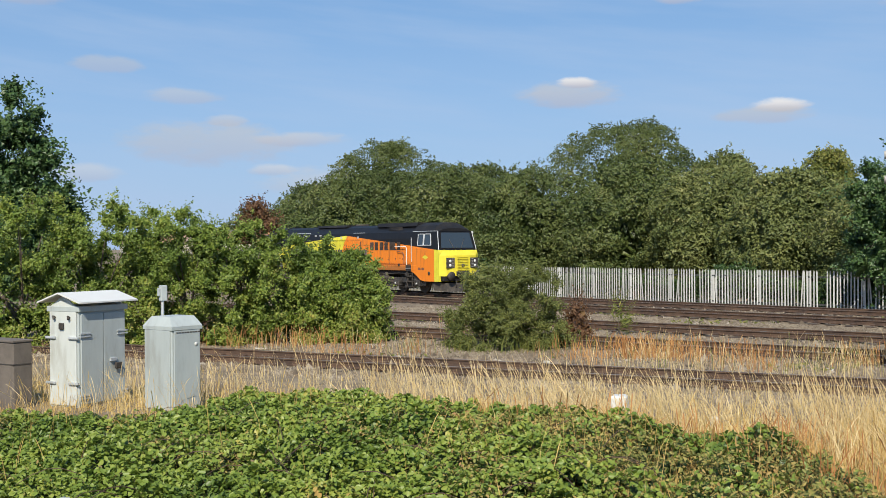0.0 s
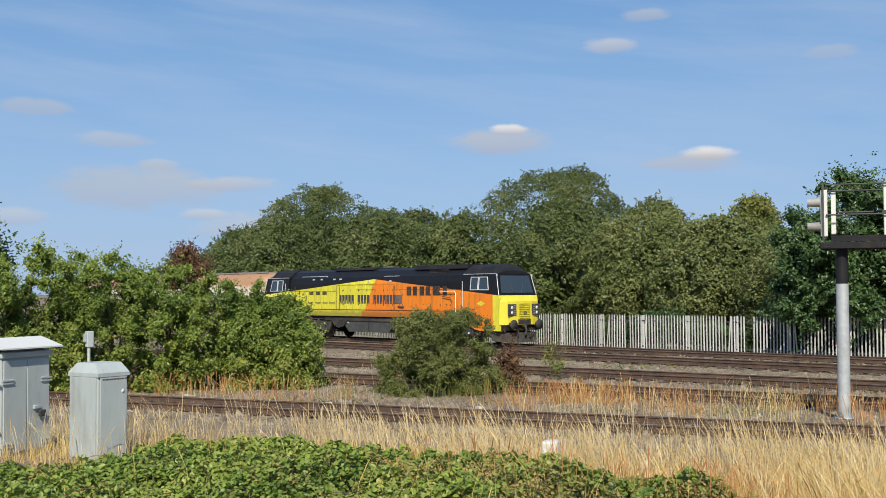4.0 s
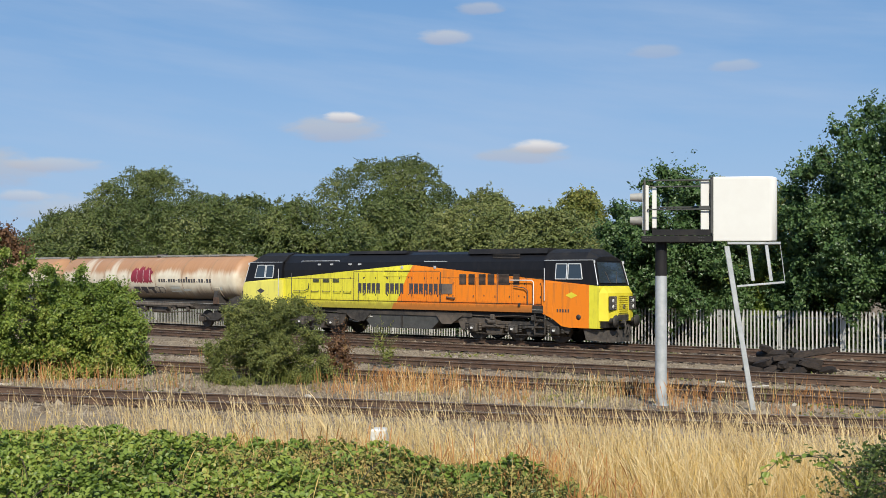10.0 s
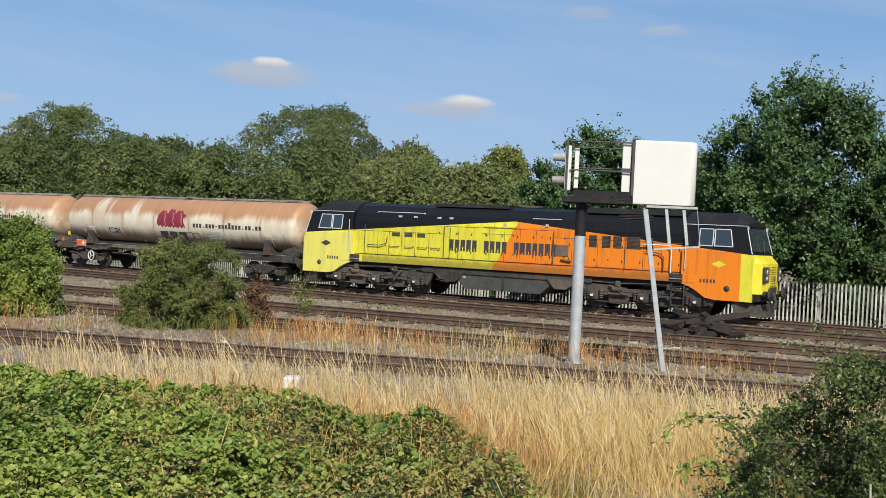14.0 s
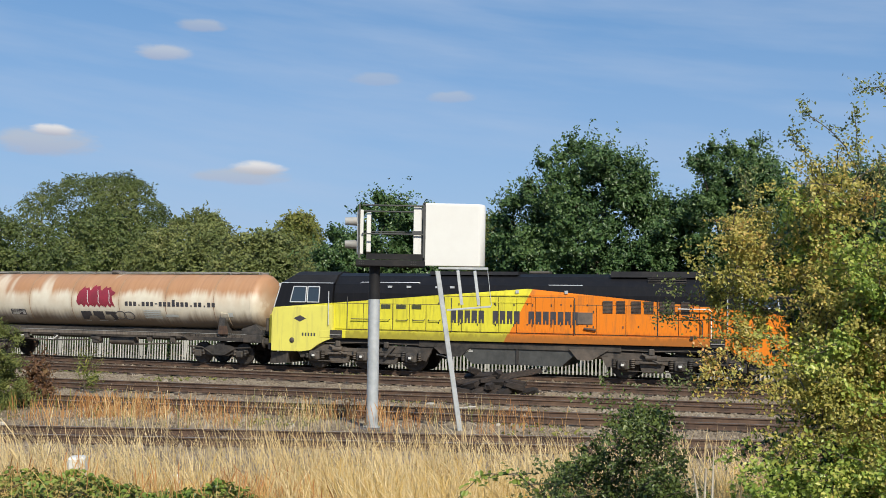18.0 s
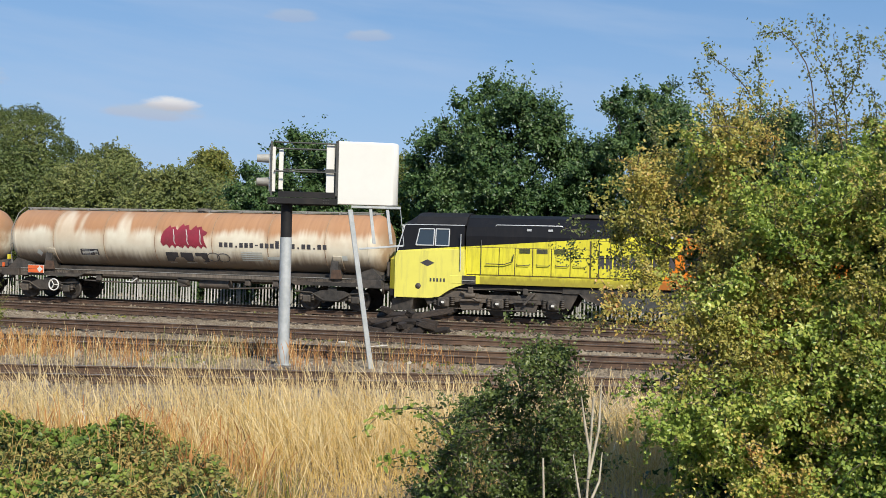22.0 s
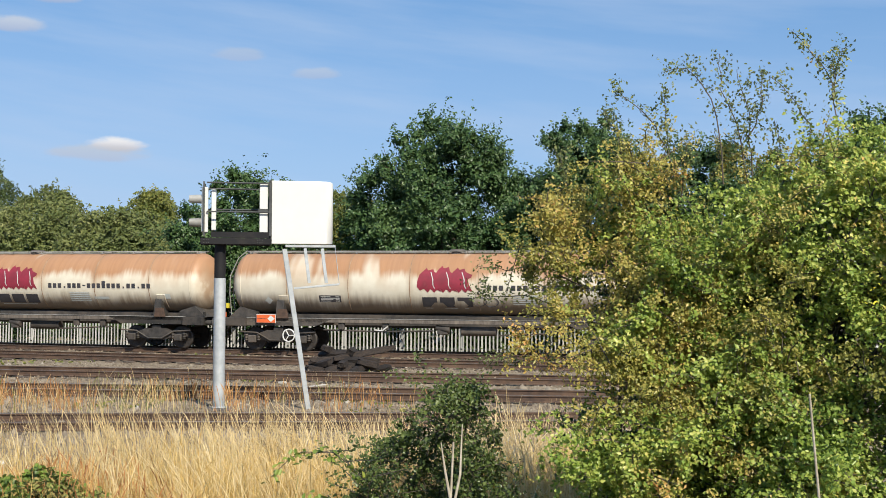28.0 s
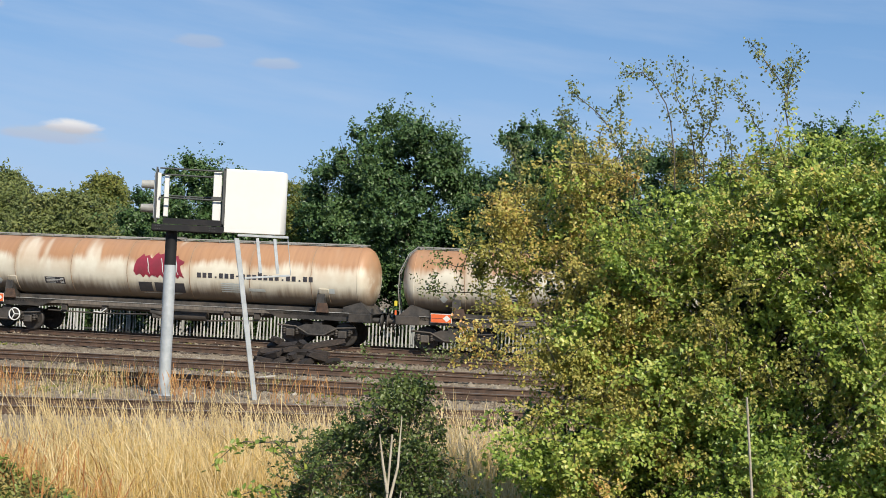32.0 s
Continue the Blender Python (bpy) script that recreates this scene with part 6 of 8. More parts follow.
    # emblem of three overlapping lobes, each with a ragged head and foot, parted by pale lines
    for k in range(3):
        x, up = -0.98 + k * 0.58, (0.0, 0.08, 0.02)[k]
        lobe = Mesh()
        tank_shape(lobe, [(x, 2.52), (x + 0.03, 2.76), (x + 0.10, 2.98), (x + 0.22, 3.10 + up), (x + 0.34, 3.22 + up), (x + 0.40, 3.12 + up), (x + 0.58, 3.18 + up), (x + 0.66, 3.06), (x + 0.90, 2.96), (x + 0.86, 2.86), (x + 0.74, 2.80), (x + 0.78, 2.60), (x + 0.92, 2.32), (x + 0.74, 2.40), (x + 0.66, 2.29), (x + 0.52, 2.42), (x + 0.40, 2.29), (x + 0.27, 2.44), (x + 0.12, 2.36)], 0.006 + 0.003 * k, 34)
        part("emblem_lobe", lobe, M["maroon"], w, "faded maroon emblem shape")
        cut = Mesh()
        tank_shape(cut, [(x + 0.50, 3.06), (x + 0.53, 3.06), (x + 0.62, 2.80), (x + 0.63, 2.56), (x + 0.70, 2.43), (x + 0.66, 2.45), (x + 0.60, 2.56), (x + 0.585, 2.80)], 0.016)
        part("emblem_line", cut, M["cabdoor"], w, "pale dividing line")
    for k in range(3):
        x = -0.80 + k * 0.66
        em = Mesh()
        tank_patch(em, x, x + 0.55, 1.76, 2.12, 0.007, 3)
        part("initial_bar", em, M["text"], w, "plain dark bar" if clear else "dark bar half hidden under grime")
    if not clear:
        for a, b, z0, z1 in ((-0.5, 0.1, 1.62, 1.92), (0.35, 0.9, 1.66, 1.98), (1.05, 1.55, 1.82, 2.14), (1.45, 2.0, 1.80, 2.12)):
            sc = Mesh()
            tank_shape(sc, [(a, (z0 + z1) / 2), (a + 0.15, z1), (b - 0.15, z1), (b, (z0 + z1) / 2), (b - 0.2, z0), (a + 0.2, z0)], 0.011, 8)
            part("scrawl", sc, M["tank"], w, "grey smear painted over the mark")
        for a, b, z0, z1 in ((1.05, 1.58, 1.80, 2.14), (1.48, 2.02, 1.78, 2.12)):
            pts = [((a + b) / 2 + (b - a) / 2 * math.cos(t), (z0 + z1) / 2 + (z1 - z0) / 2 * math.sin(t)) for t in (k * math.pi / 8 for k in range(17))]
            part("scrawl_outline", Mesh().tube([(x, -math.sqrt(TANK_R ** 2 - (z - TANK_Z) ** 2) - 0.012, z) for x, z in pts], 0.014, 5, False), M["text"], w)
    for k in range(21):
        x = 1.62 + k * 0.22
        hi = 2.57 + (0.10 if k in (6, 8, 11, 14, 20) else 0.0)
        tx = Mesh()
        if k in (3, 15, 18):
            tank_patch(tx, x + 0.05, x + 0.12, 2.38, 2.45, 0.007, 1)
        elif k == 7:
            tank_patch(tx, x + 0.02, x + 0.15, 2.46, 2.51, 0.007, 1)
        else:
            tank_patch(tx, x, x + 0.155, 2.38, hi if k % 2 else 2.57, 0.007, 2)
        part("name_mark", tx, M["text"], w, "small plain dark bar")
    # drawn out to the full length over the barrel; what turns stays round
    for ob in w.children_recursive:
        if ob.name.split(".")[0] in ("wheelset", "hand_wheel"):
            ob.location.x *= STRETCH
        elif ob.parent.name.split(".")[0] != "hand_wheel":
            ob.data.transform(Matrix.Diagonal((STRETCH, 1, 1, 1)))
    return w, sets


LOCO, LOCO_WHEELS = build_loco()
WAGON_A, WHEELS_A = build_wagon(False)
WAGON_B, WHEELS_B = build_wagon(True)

# where the train stands: metres along its line, by the second
RUN = [(0.0, -31.17), (4.0, -21.52), (8.0, -11.89), (12.0, -2.33), (16.0, 6.99), (20.0, 16.06), (24.0, 24.95), (28.0, 33.73), (32.0, 42.48)]
LINE_N = 43.32


def run_at(t):
    for (a, sa), (b, sb) in zip(RUN, RUN[1:]):
        if a <= t <= b:
            return sa + (sb - sa) * (t - a) / (b - a)
    return RUN[-1][1]


def motions():
    for ob, off in ((LOCO, -23.0), (WAGON_A, -42.76), (WAGON_B, -60.99)):
        rows = []
        for t in range(33):
            p, head = curve(run_at(t) + off, LINE_N)
            rows.append((t, pose(p.x, p.y, 0, 0, 0, head)))
        walk(ob, rows)
    for sets, r in ((LOCO_WHEELS, 0.533), (WHEELS_A, 0.46), (WHEELS_B, 0.46)):
        for ob in sets:
            x = ob.location.x
            walk(ob, [(k * 0.25, pose(x, 0, r, 0, math.degrees((run_at(k * 0.25) - RUN[0][1]) / r), 0)) for k in range(129)])

# ---- plants ----


def blob_points(rng, blobs, n, shell=0.78):
    """Points and outward directions on the outer shells of overlapping ellipsoids."""
    c = np.array([b[0] for b in blobs])
    r = np.array([b[1] for b in blobs])
    area = (r[:, 0] * r[:, 1] + r[:, 0] * r[:, 2] + r[:, 1] * r[:, 2])
    pick = rng.choice(len(blobs), int(n * 2.2), p=area / area.sum())
    d = unit(rng.normal(size=(len(pick), 3)))
    k = shell + (1.08 - shell) * rng.random(len(pick)) ** 0.7
    p = c[pick] + d * r[pick] * k[:, None]
    p = p + d * r[pick] * (rng.normal(size=(len(p), 1)) * 0.13) + rng.normal(size=p.shape) * r[pick] * 0.10
    inside = np.zeros(len(p), bool)
    for i in range(len(blobs)):
        q = np.sum(((p - c[i]) / r[i]) ** 2, 1) < (shell - 0.1) ** 2
        inside |= q & (pick != i)
    p, d = p[~inside][:n], d[~inside][:n]
    return p, d


def clump_points(rng, blobs, n, clump, reach=0.16):
    """Leaves on many small rounded clumps that cover a few large masses, each clump leafy above and outside, open below."""
    c = np.array([b[0] for b in blobs])
    r = np.array([b[1] for b in blobs])
    area = r[:, 0] * r[:, 2]
    count = int(n / 60)
    pick = rng.choice(len(blobs), count * 3, p=area / area.sum())
    d = unit(rng.normal(size=(len(pick), 3)) + [0, -0.35, 0.25])
    q = c[pick] + d * r[pick] * (1 + rng.normal(size=(len(pick), 1)) * 0.05 - 0.03)
    inside = np.zeros(len(q), bool)
    for i in range(len(blobs)):
        inside |= (np.sum(((q - c[i]) / r[i]) ** 2, 1) < 0.80) & (pick != i)
    q, d = q[~inside][:count], d[~inside][:count]
    size = clump * rng.uniform(0.55, 1.3, len(q)) ** 1.2
    who = rng.choice(len(q), n, p=size ** 2 / np.sum(size ** 2))
    e = unit(rng.normal(size=(n, 3)) * 0.75 + d[who] * 0.55 + [0, 0, 0.35])
    k = 0.72 + 0.32 * rng.random(n) + np.abs(rng.normal(size=n)) * reach
    p = q[who] + e * (size[who] * k)[:, None] * [1.1, 1.1, 0.85]
    return p, e


def twig_sprays(rng, clumps, twigs, leaves, reach=1.5, up=0.35):
    """Leafy twigs that radiate from every clump (centre, radius): leaf places, facings and the twigs' lines."""
    c = np.repeat(np.array([b[0] for b in clumps]), twigs, 0)
    r = np.repeat(np.array([b[1] for b in clumps]), twigs)
    d = unit(rng.normal(size=(len(c), 3)) + [0, -0.25, up])
    L = (r * rng.uniform(0.6, reach, len(c)))[:, None]
    sag = rng.normal(size=(len(c), 3)) * 0.25 * L - [0, 0, 0.06]
    start = c + rng.normal(size=c.shape) * r[:, None] * 0.25
    t = rng.random((len(c), leaves, 1)) ** 0.8
    p = start[:, None] + d[:, None] * L[:, None] * t + sag[:, None] * t * t + rng.normal(size=(len(c), leaves, 3)) * 0.024
    f = rng.normal(size=p.shape) * 0.85 + d[:, None] * 0.6 + [-0.05, -0.5, 0.55]
    lines = [(start[k], start[k] + d[k] * L[k] * 0.5 + sag[k] * 0.25, start[k] + d[k] * L[k] + sag[k]) for k in range(len(c))]
    return p.reshape(-1, 3), f.reshape(-1, 3), lines


def sprigs(rng, pts, dirs, count, length, leaves, up=0.8):
    """Short shoots that stand out of a crown; returns leaf places, facings and the shoots' lines."""
    idx = rng.choice(len(pts), count)
    P, D, lines = [], [], []
    for i in idx:
        d = dirs[i] * 0.5 + np.array([rng.normal() * 0.3, rng.normal() * 0.3, up])
        d /= np.linalg.norm(d)
        L = length * rng.uniform(0.4, 1.25)
        t = np.linspace(0.0, 1.0, leaves)
        bend = np.array([rng.normal() * 0.15, rng.normal() * 0.15, -0.12]) * L
        q = pts[i] + d * L * t[:, None] + bend * (t ** 2)[:, None]
        P.append(q + rng.normal(size=q.shape) * 0.05 * length)
        D.append(rng.normal(size=q.shape) + [0, 0, 0.4])
        lines.append(q[:: max(1, leaves // 4)])
    return np.concatenate(P), np.concatenate(D), lines


def plant(name, x, y, blobs, leaves, leaf, width, material, seed, label, category, trunk=0.0, sprig=0, sprig_len=0.6, group="", limbs=7, crownname="crown", z=None, jitter=0.9, shell=0.78, core=0.22, core_size=2.6, dome=0.0, spray=None):
    """A tree or shrub: trunk and limbs that reach into leafy masses, and a crown of single leaves."""
    rng = np.random.default_rng(seed)
    z = ground_z(x, y) if z is None else z
    t = thing(name, pose(x, y, z), label, category, group)
    if spray:
        # leafy twigs out of many clumps: (twigs for each, leaves on each, reach, upward pull)
        p, facing, shoots = twig_sprays(rng, [(b[0], b[1][0]) for b in blobs], *spray)
        p = p + rng.normal(size=p.shape) * leaf * 0.5
    else:
        p, d = clump_points(rng, blobs, leaves, dome) if dome else blob_points(rng, blobs, leaves, shell)
        facing = d * 1.0 + rng.normal(size=d.shape) * jitter * 0.5 + [-0.02, -0.15, 0.25]
        shoots = []
    if dome:
        high = np.flatnonzero(d[:, 2] > 0.5)
        tp, tf, shoots = twig_sprays(rng, [(q, 0.5) for q in p[rng.choice(high, 260)]], 3, 9, 1.25, 1.5)
        p, facing = np.concatenate([p, tp + rng.normal(size=tp.shape) * 0.04]), np.concatenate([facing, tf])
    if sprig and not spray and not dome:
        top = p[:, 2] > np.percentile(p[:, 2], 55)
        sp, sd, shoots = sprigs(rng, p[top], d[top], sprig, sprig_len, 12)
        p, facing = np.concatenate([p, sp]), np.concatenate([facing, sd])
    # larger overlapping leaves deep inside, so that the mass is closed
    c = np.array([b[0] for b in blobs])
    r = np.array([b[1] for b in blobs])
    pick = rng.choice(len(blobs), int(leaves * core), p=r[:, 0] ** 2 / np.sum(r[:, 0] ** 2))
    q = c[pick] + unit(rng.normal(size=(len(pick), 3))) * r[pick] * (rng.random(len(pick)) ** 0.5 * (0.5 if spray else 0.72))[:, None]
    size = np.concatenate([np.full(len(p), 1.0), np.full(len(q), core_size)])
    p, facing = np.concatenate([p, q]), np.concatenate([facing, rng.normal(size=q.shape) + [0, -0.8, 0.5]])
    keep = p[:, 2] > 0.02
    part(crownname, leaf_soup(crownname, p[keep], facing[keep], leaf * size[keep], width * size[keep], material, rng), None, t)
    if trunk > 0:
        order = sorted(blobs, key=lambda b: -b[0][2])
        top = order[len(order) // 3][0]
        tr = Mesh().tube([(0, 0, -0.3), (0.03, 0.02, top[2] * 0.25), (top[0] * 0.25, top[1] * 0.25, top[2] * 0.6), (top[0] * 0.5, top[1] * 0.5, top[2] * 0.95)], [trunk * 1.25, trunk, trunk * 0.75, trunk * 0.3], 9)
        part("trunk", tr, M["bark"], t)
        pick = random.Random(seed)
        for k in range(limbs):
            b = pick.choice(blobs)[0]
            h = min(b[2] * 0.55, top[2] * 0.5) * pick.uniform(0.5, 1.0)
            part("limb", Mesh().tube([(0, 0, h), (b[0] * 0.5, b[1] * 0.5, h + (b[2] - h) * 0.6), tuple(b)], [trunk * 0.45, trunk * 0.3, trunk * 0.1], 6), M["bark"], t)
    if len(shoots):
        tw = Mesh()
        for q in shoots[:160]:
            tw.tube([tuple(a) for a in q], [0.012 * leaf / 0.12, 0.008 * leaf / 0.12] + [0.004 * leaf / 0.12] * (len(q) - 2), 4, False)
        tagged(part("twig", tw, M["bark"], t), kind="stuff")
    return t


def mass(rng, h, w, dpt, n, r0, r1, low=0.1, peak=1.0):
    """Blobs in a dome-shaped volume of height h, half width w, half depth dpt."""
    out = []
    while len(out) < n:
        a, b, c = rng.uniform(-1, 1), rng.uniform(-1, 1), rng.uniform(low, 1)
        q = (a * a + b * b) + (max(0, c - 0.35) / 0.65) ** 2 * peak
        if q > 0.97 or (q < 0.4 and rng.random() < 0.45):
            continue
        r = rng.uniform(r0, r1) * (0.75 if q > 0.75 else 1.0)
        out.append(((a * w, b * dpt, max(c * h - r * 0.7, r * 0.5)), (r * rng.uniform(0.9, 1.3), r * rng.uniform(0.9, 1.3), r * rng.uniform(0.8, 1.1))))
    return out


def spot(az, d):
    return d * math.sin(radians(az)), d * math.cos(radians(az))


# far trees: azimuth, distance, height, half width, leaf material, blobs, leaves, kind
TREES = [
    ("willow_tree", -2.5, 101, 12.0, 6.9, "willow", 46, 30000, "broad grey-green willow behind the fence"),
    ("willow_tree", -6.4, 102, 8.2, 4.0, "willow", 26, 15000, "low spreading willow behind the fence"),
    ("willow_tree", 2.4, 98, 9.5, 5.0, "willow", 30, 20000, "rounded willow in a dense thicket"),
    ("willow_tree", 8.8, 101, 13.6, 7.7, "willow", 50, 32000, "tall domed willow with shaggy outline"),
    ("willow_tree", 13.7, 80, 9.0, 2.8, "sallow", 26, 15000, "slender grey-green tree in the thicket"),
    ("willow_tree", 16.2, 77, 7.2, 2.6, "sallow", 24, 13000, "slender grey-green tree in the thicket"),
    ("birch_tree", 18.4, 75, 8.5, 2.1, "yellowgreen", 22, 13000, "pale yellow-green birch with pointed top"),
    ("oak_tree", 23.2, 54, 9.0, 3.8, "oak", 44, 20000, "small dark green oak behind the fence"),
    ("birch_tree", 27.8, 58, 7.4, 2.3, "yellowgreen", 22, 12000, "yellowing birch beside dark oaks"),
    ("oak_tree", 33.1, 53, 11.7, 5.0, "oak", 66, 34000, "large dark green oak with dense crown"),
    ("oak_tree", 39.9, 53, 11.8, 4.2, "oak", 48, 20000, "dark green oak behind the fence"),
    ("oak_tree", 46.0, 51, 10.0, 4.6, "oak", 40, 22000, "dark green oak behind the fence"),
    ("oak_tree", 53.5, 50, 10.8, 4.2, "oak", 40, 22000, "dark green oak behind the fence"),
    ("ash_tree", -21.8, 44, 9.9, 3.4, "oak", 40, 20000, "tall dark tree behind the hedge"),
    ("thicket", -8.6, 92, 5.6, 4.2, "willow", 26, 16000, "dense willow thicket behind the fence"),
    ("thicket", -4.8, 84, 7.6, 5.0, "willow", 26, 20000, "dense willow thicket behind the fence"),
    ("thicket", 0.2, 83, 8.2, 5.6, "willow", 26, 20000, "dense willow thicket behind the fence"),
    ("thicket", 4.8, 80, 8.0, 5.2, "willow", 26, 20000, "dense willow thicket behind the fence"),
    ("thicket", 9.4, 77, 8.2, 5.2, "willow", 26, 20000, "dense willow thicket behind the fence"),
    ("thicket", 13.4, 73, 7.6, 4.6, "sallow", 24, 18000, "dense willow thicket behind the fence"),
    ("thicket", 17.2, 67, 6.8, 4.2, "sallow", 24, 18000, "green thicket overhanging the fence"),
    ("thicket", 21.0, 61, 6.0, 3.4, "sallow", 22, 16000, "green thicket overhanging the fence"),
    ("thicket", 24.8, 57, 5.2, 3.2, "yellowgreen", 20, 14000, "yellow-green thicket behind the fence"),
    ("thicket", 28.6, 55.5, 5.8, 3.2, "hedge", 24, 14000, "green undergrowth behind the fence"),
    ("thicket", 36.2, 54, 4.6, 3.4, "oak", 20, 12000, "dark undergrowth behind the fence"),
    ("thicket", 43.0, 52, 5.0, 4.0, "oak", 20, 12000, "dark undergrowth behind the fence"),
]


def build_trees():
    for i, (name, az, d, h, w, leafm, nb, nl, lab) in enumerate(TREES):
        rng = random.Random(100 + i)
        x, y = spot(az, d)
        oak = leafm == "oak"
        kind = "tree" if name != "thicket" else "thicket"
        if leafm in ("willow", "sallow", "yellowgreen"):
            # one broad dome with lower shoulders in front, all covered with leafy clumps
            blobs = [((0, 0, h * 0.42), (w * 0.92, w * 0.7, h * 0.53)), ((rng.uniform(-0.25, 0.25) * w, 0, h * 0.62), (w * 0.52, w * 0.5, h * 0.34))]
            for k in range(9):
                a, b = rng.uniform(-0.72, 0.72) * w, -rng.uniform(0.1, 0.55) * w
                top = h * (1 - (a / w) ** 2 * 0.7) * rng.uniform(0.5, 0.92)
                blobs.append(((a, b, top * 0.55), (w * rng.uniform(0.24, 0.42), w * 0.42, top * 0.45)))
            size = 0.15 if d < 65 else 0.207
            plant(name, x, y, blobs, int(nl * 1.5), size, size * 0.5, M[leafm], 200 + i, lab, kind, 0.02 * h + 0.03, 1, 0.75, "trees behind the fence", 6, core=0.16, core_size=3.0, jitter=1.2, dome=0.30 + 0.0028 * d)
        else:
            blobs = mass(rng, h * 1.0, w * 1.06, w * 0.8, int(nb * 5.6), 0.08 * w + 0.2, 0.14 * w + 0.3, 0.1 if name == "thicket" else 0.18, 1.15)
            size = 0.150 if d < 65 else 0.2
            plant(name, x, y, blobs, 16000, size, size * (0.66 if oak else 0.55), M[leafm], 200 + i, lab, kind, 0.02 * h + 0.03, 0, 0.6, "trees behind the fence", 6, core=1.3, core_size=2.0, spray=(12, 18, 1.5, 0.45))


# hedge of shrubs: azimuth, distance, height, half width
HEDGE = [(-23.5, 35, 4.9, 2.4), (-20.0, 34.5, 4.5, 2.2), (-16.8, 34.5, 4.2, 2.1), (-14.9, 35.4, 4.1, 1.9), (-12.4, 34.6, 4.15, 2.1), (-9.8, 34.6, 3.75, 2.0), (-7.2, 34.6, 3.35, 1.9), (-5.4, 34.4, 2.95, 1.4), (-4.3, 34.2, 2.65, 0.95)]


def build_hedge():
    for i, (az, d, h, w) in enumerate(HEDGE):
        rng = random.Random(300 + i)
        x, y = spot(az, d)
        plant("hedge_shrub", x, y, mass(rng, h, w, w * 0.85, 105, 0.18, 0.40, 0.04, 0.8), 12000, 0.075, 0.051, M["hedge"], 320 + i, "tall bushy green hedge shrub between the tracks", "shrub", 0.07, 0, 0.75, "hedge shrubs", 9, core=0.9, core_size=2.2, spray=(14, 16, 1.8, 0.6))
    x, y = spot(-9.2, 34.9)
    plant("red_leaved_shrub", x, y, [((0, 0, 3.9), (0.45, 0.45, 0.35)), ((0.35, 0, 3.5), (0.4, 0.4, 0.35)), ((-0.2, 0, 3.2), (0.4, 0.4, 0.5))], 1500, 0.08, 0.05, M["redleaf"], 350, "reddish brown shrub showing above the hedge", "shrub", 0.03, 14, 0.4)
    rng = random.Random(360)
    x, y = spot(3.1, 31.9)
    plant("round_shrub", x, y, mass(rng, 2.3, 1.8, 1.5, 130, 0.2, 0.36, 0.04, 0.7), 10000, 0.058, 0.032, M["shrub"], 361, "rounded olive-green shrub beside the tracks", "shrub", 0.05, 0, 0.4, core=1.2, core_size=1.9, spray=(17, 26, 1.5, 0.6))
    x, y = spot(6.6, 32.2)
    plant("red_leaved_shrub", x, y, [((0, 0, 0.9), (0.35, 0.35, 0.5)), ((-0.25, 0, 0.5), (0.3, 0.3, 0.5)), ((0.2, 0, 0.45), (0.3, 0.3, 0.4))], 900, 0.07, 0.04, M["redleaf"], 365, "small russet shrub beside the rounded shrub", "shrub", 0.02, 16, 0.4)
    x, y = spot(8.6, 36.5)
    plant("tall_weed", x, y, [((0, 0, 0.8), (0.3, 0.3, 0.5)), ((0.25, 0, 0.45), (0.3, 0.3, 0.4))], 380, 0.09, 0.02, M["yellowgreen"], 366, "pale green feathery weed between the tracks", "weed", 0.012, 14, 0.5)
    x, y = spot(39.0, 47.5)
    plant("rowan_sprig", x, y, [((0, 0, 2.3), (0.6, 0.6, 0.4)), ((0.7, 0, 1.9), (0.6, 0.5, 0.35)), ((-0.5, 0, 1.4), (0.5, 0.4, 0.3))], 700, 0.12, 0.07, mat("rusty_leaves", (0.42, 0.16, 0.05), (0.3, 0.12, 0.05), 4.0, 0.6), 367, "small tree with rust-orange leaves by the fence", "shrub", 0.03, 10, 0.5)


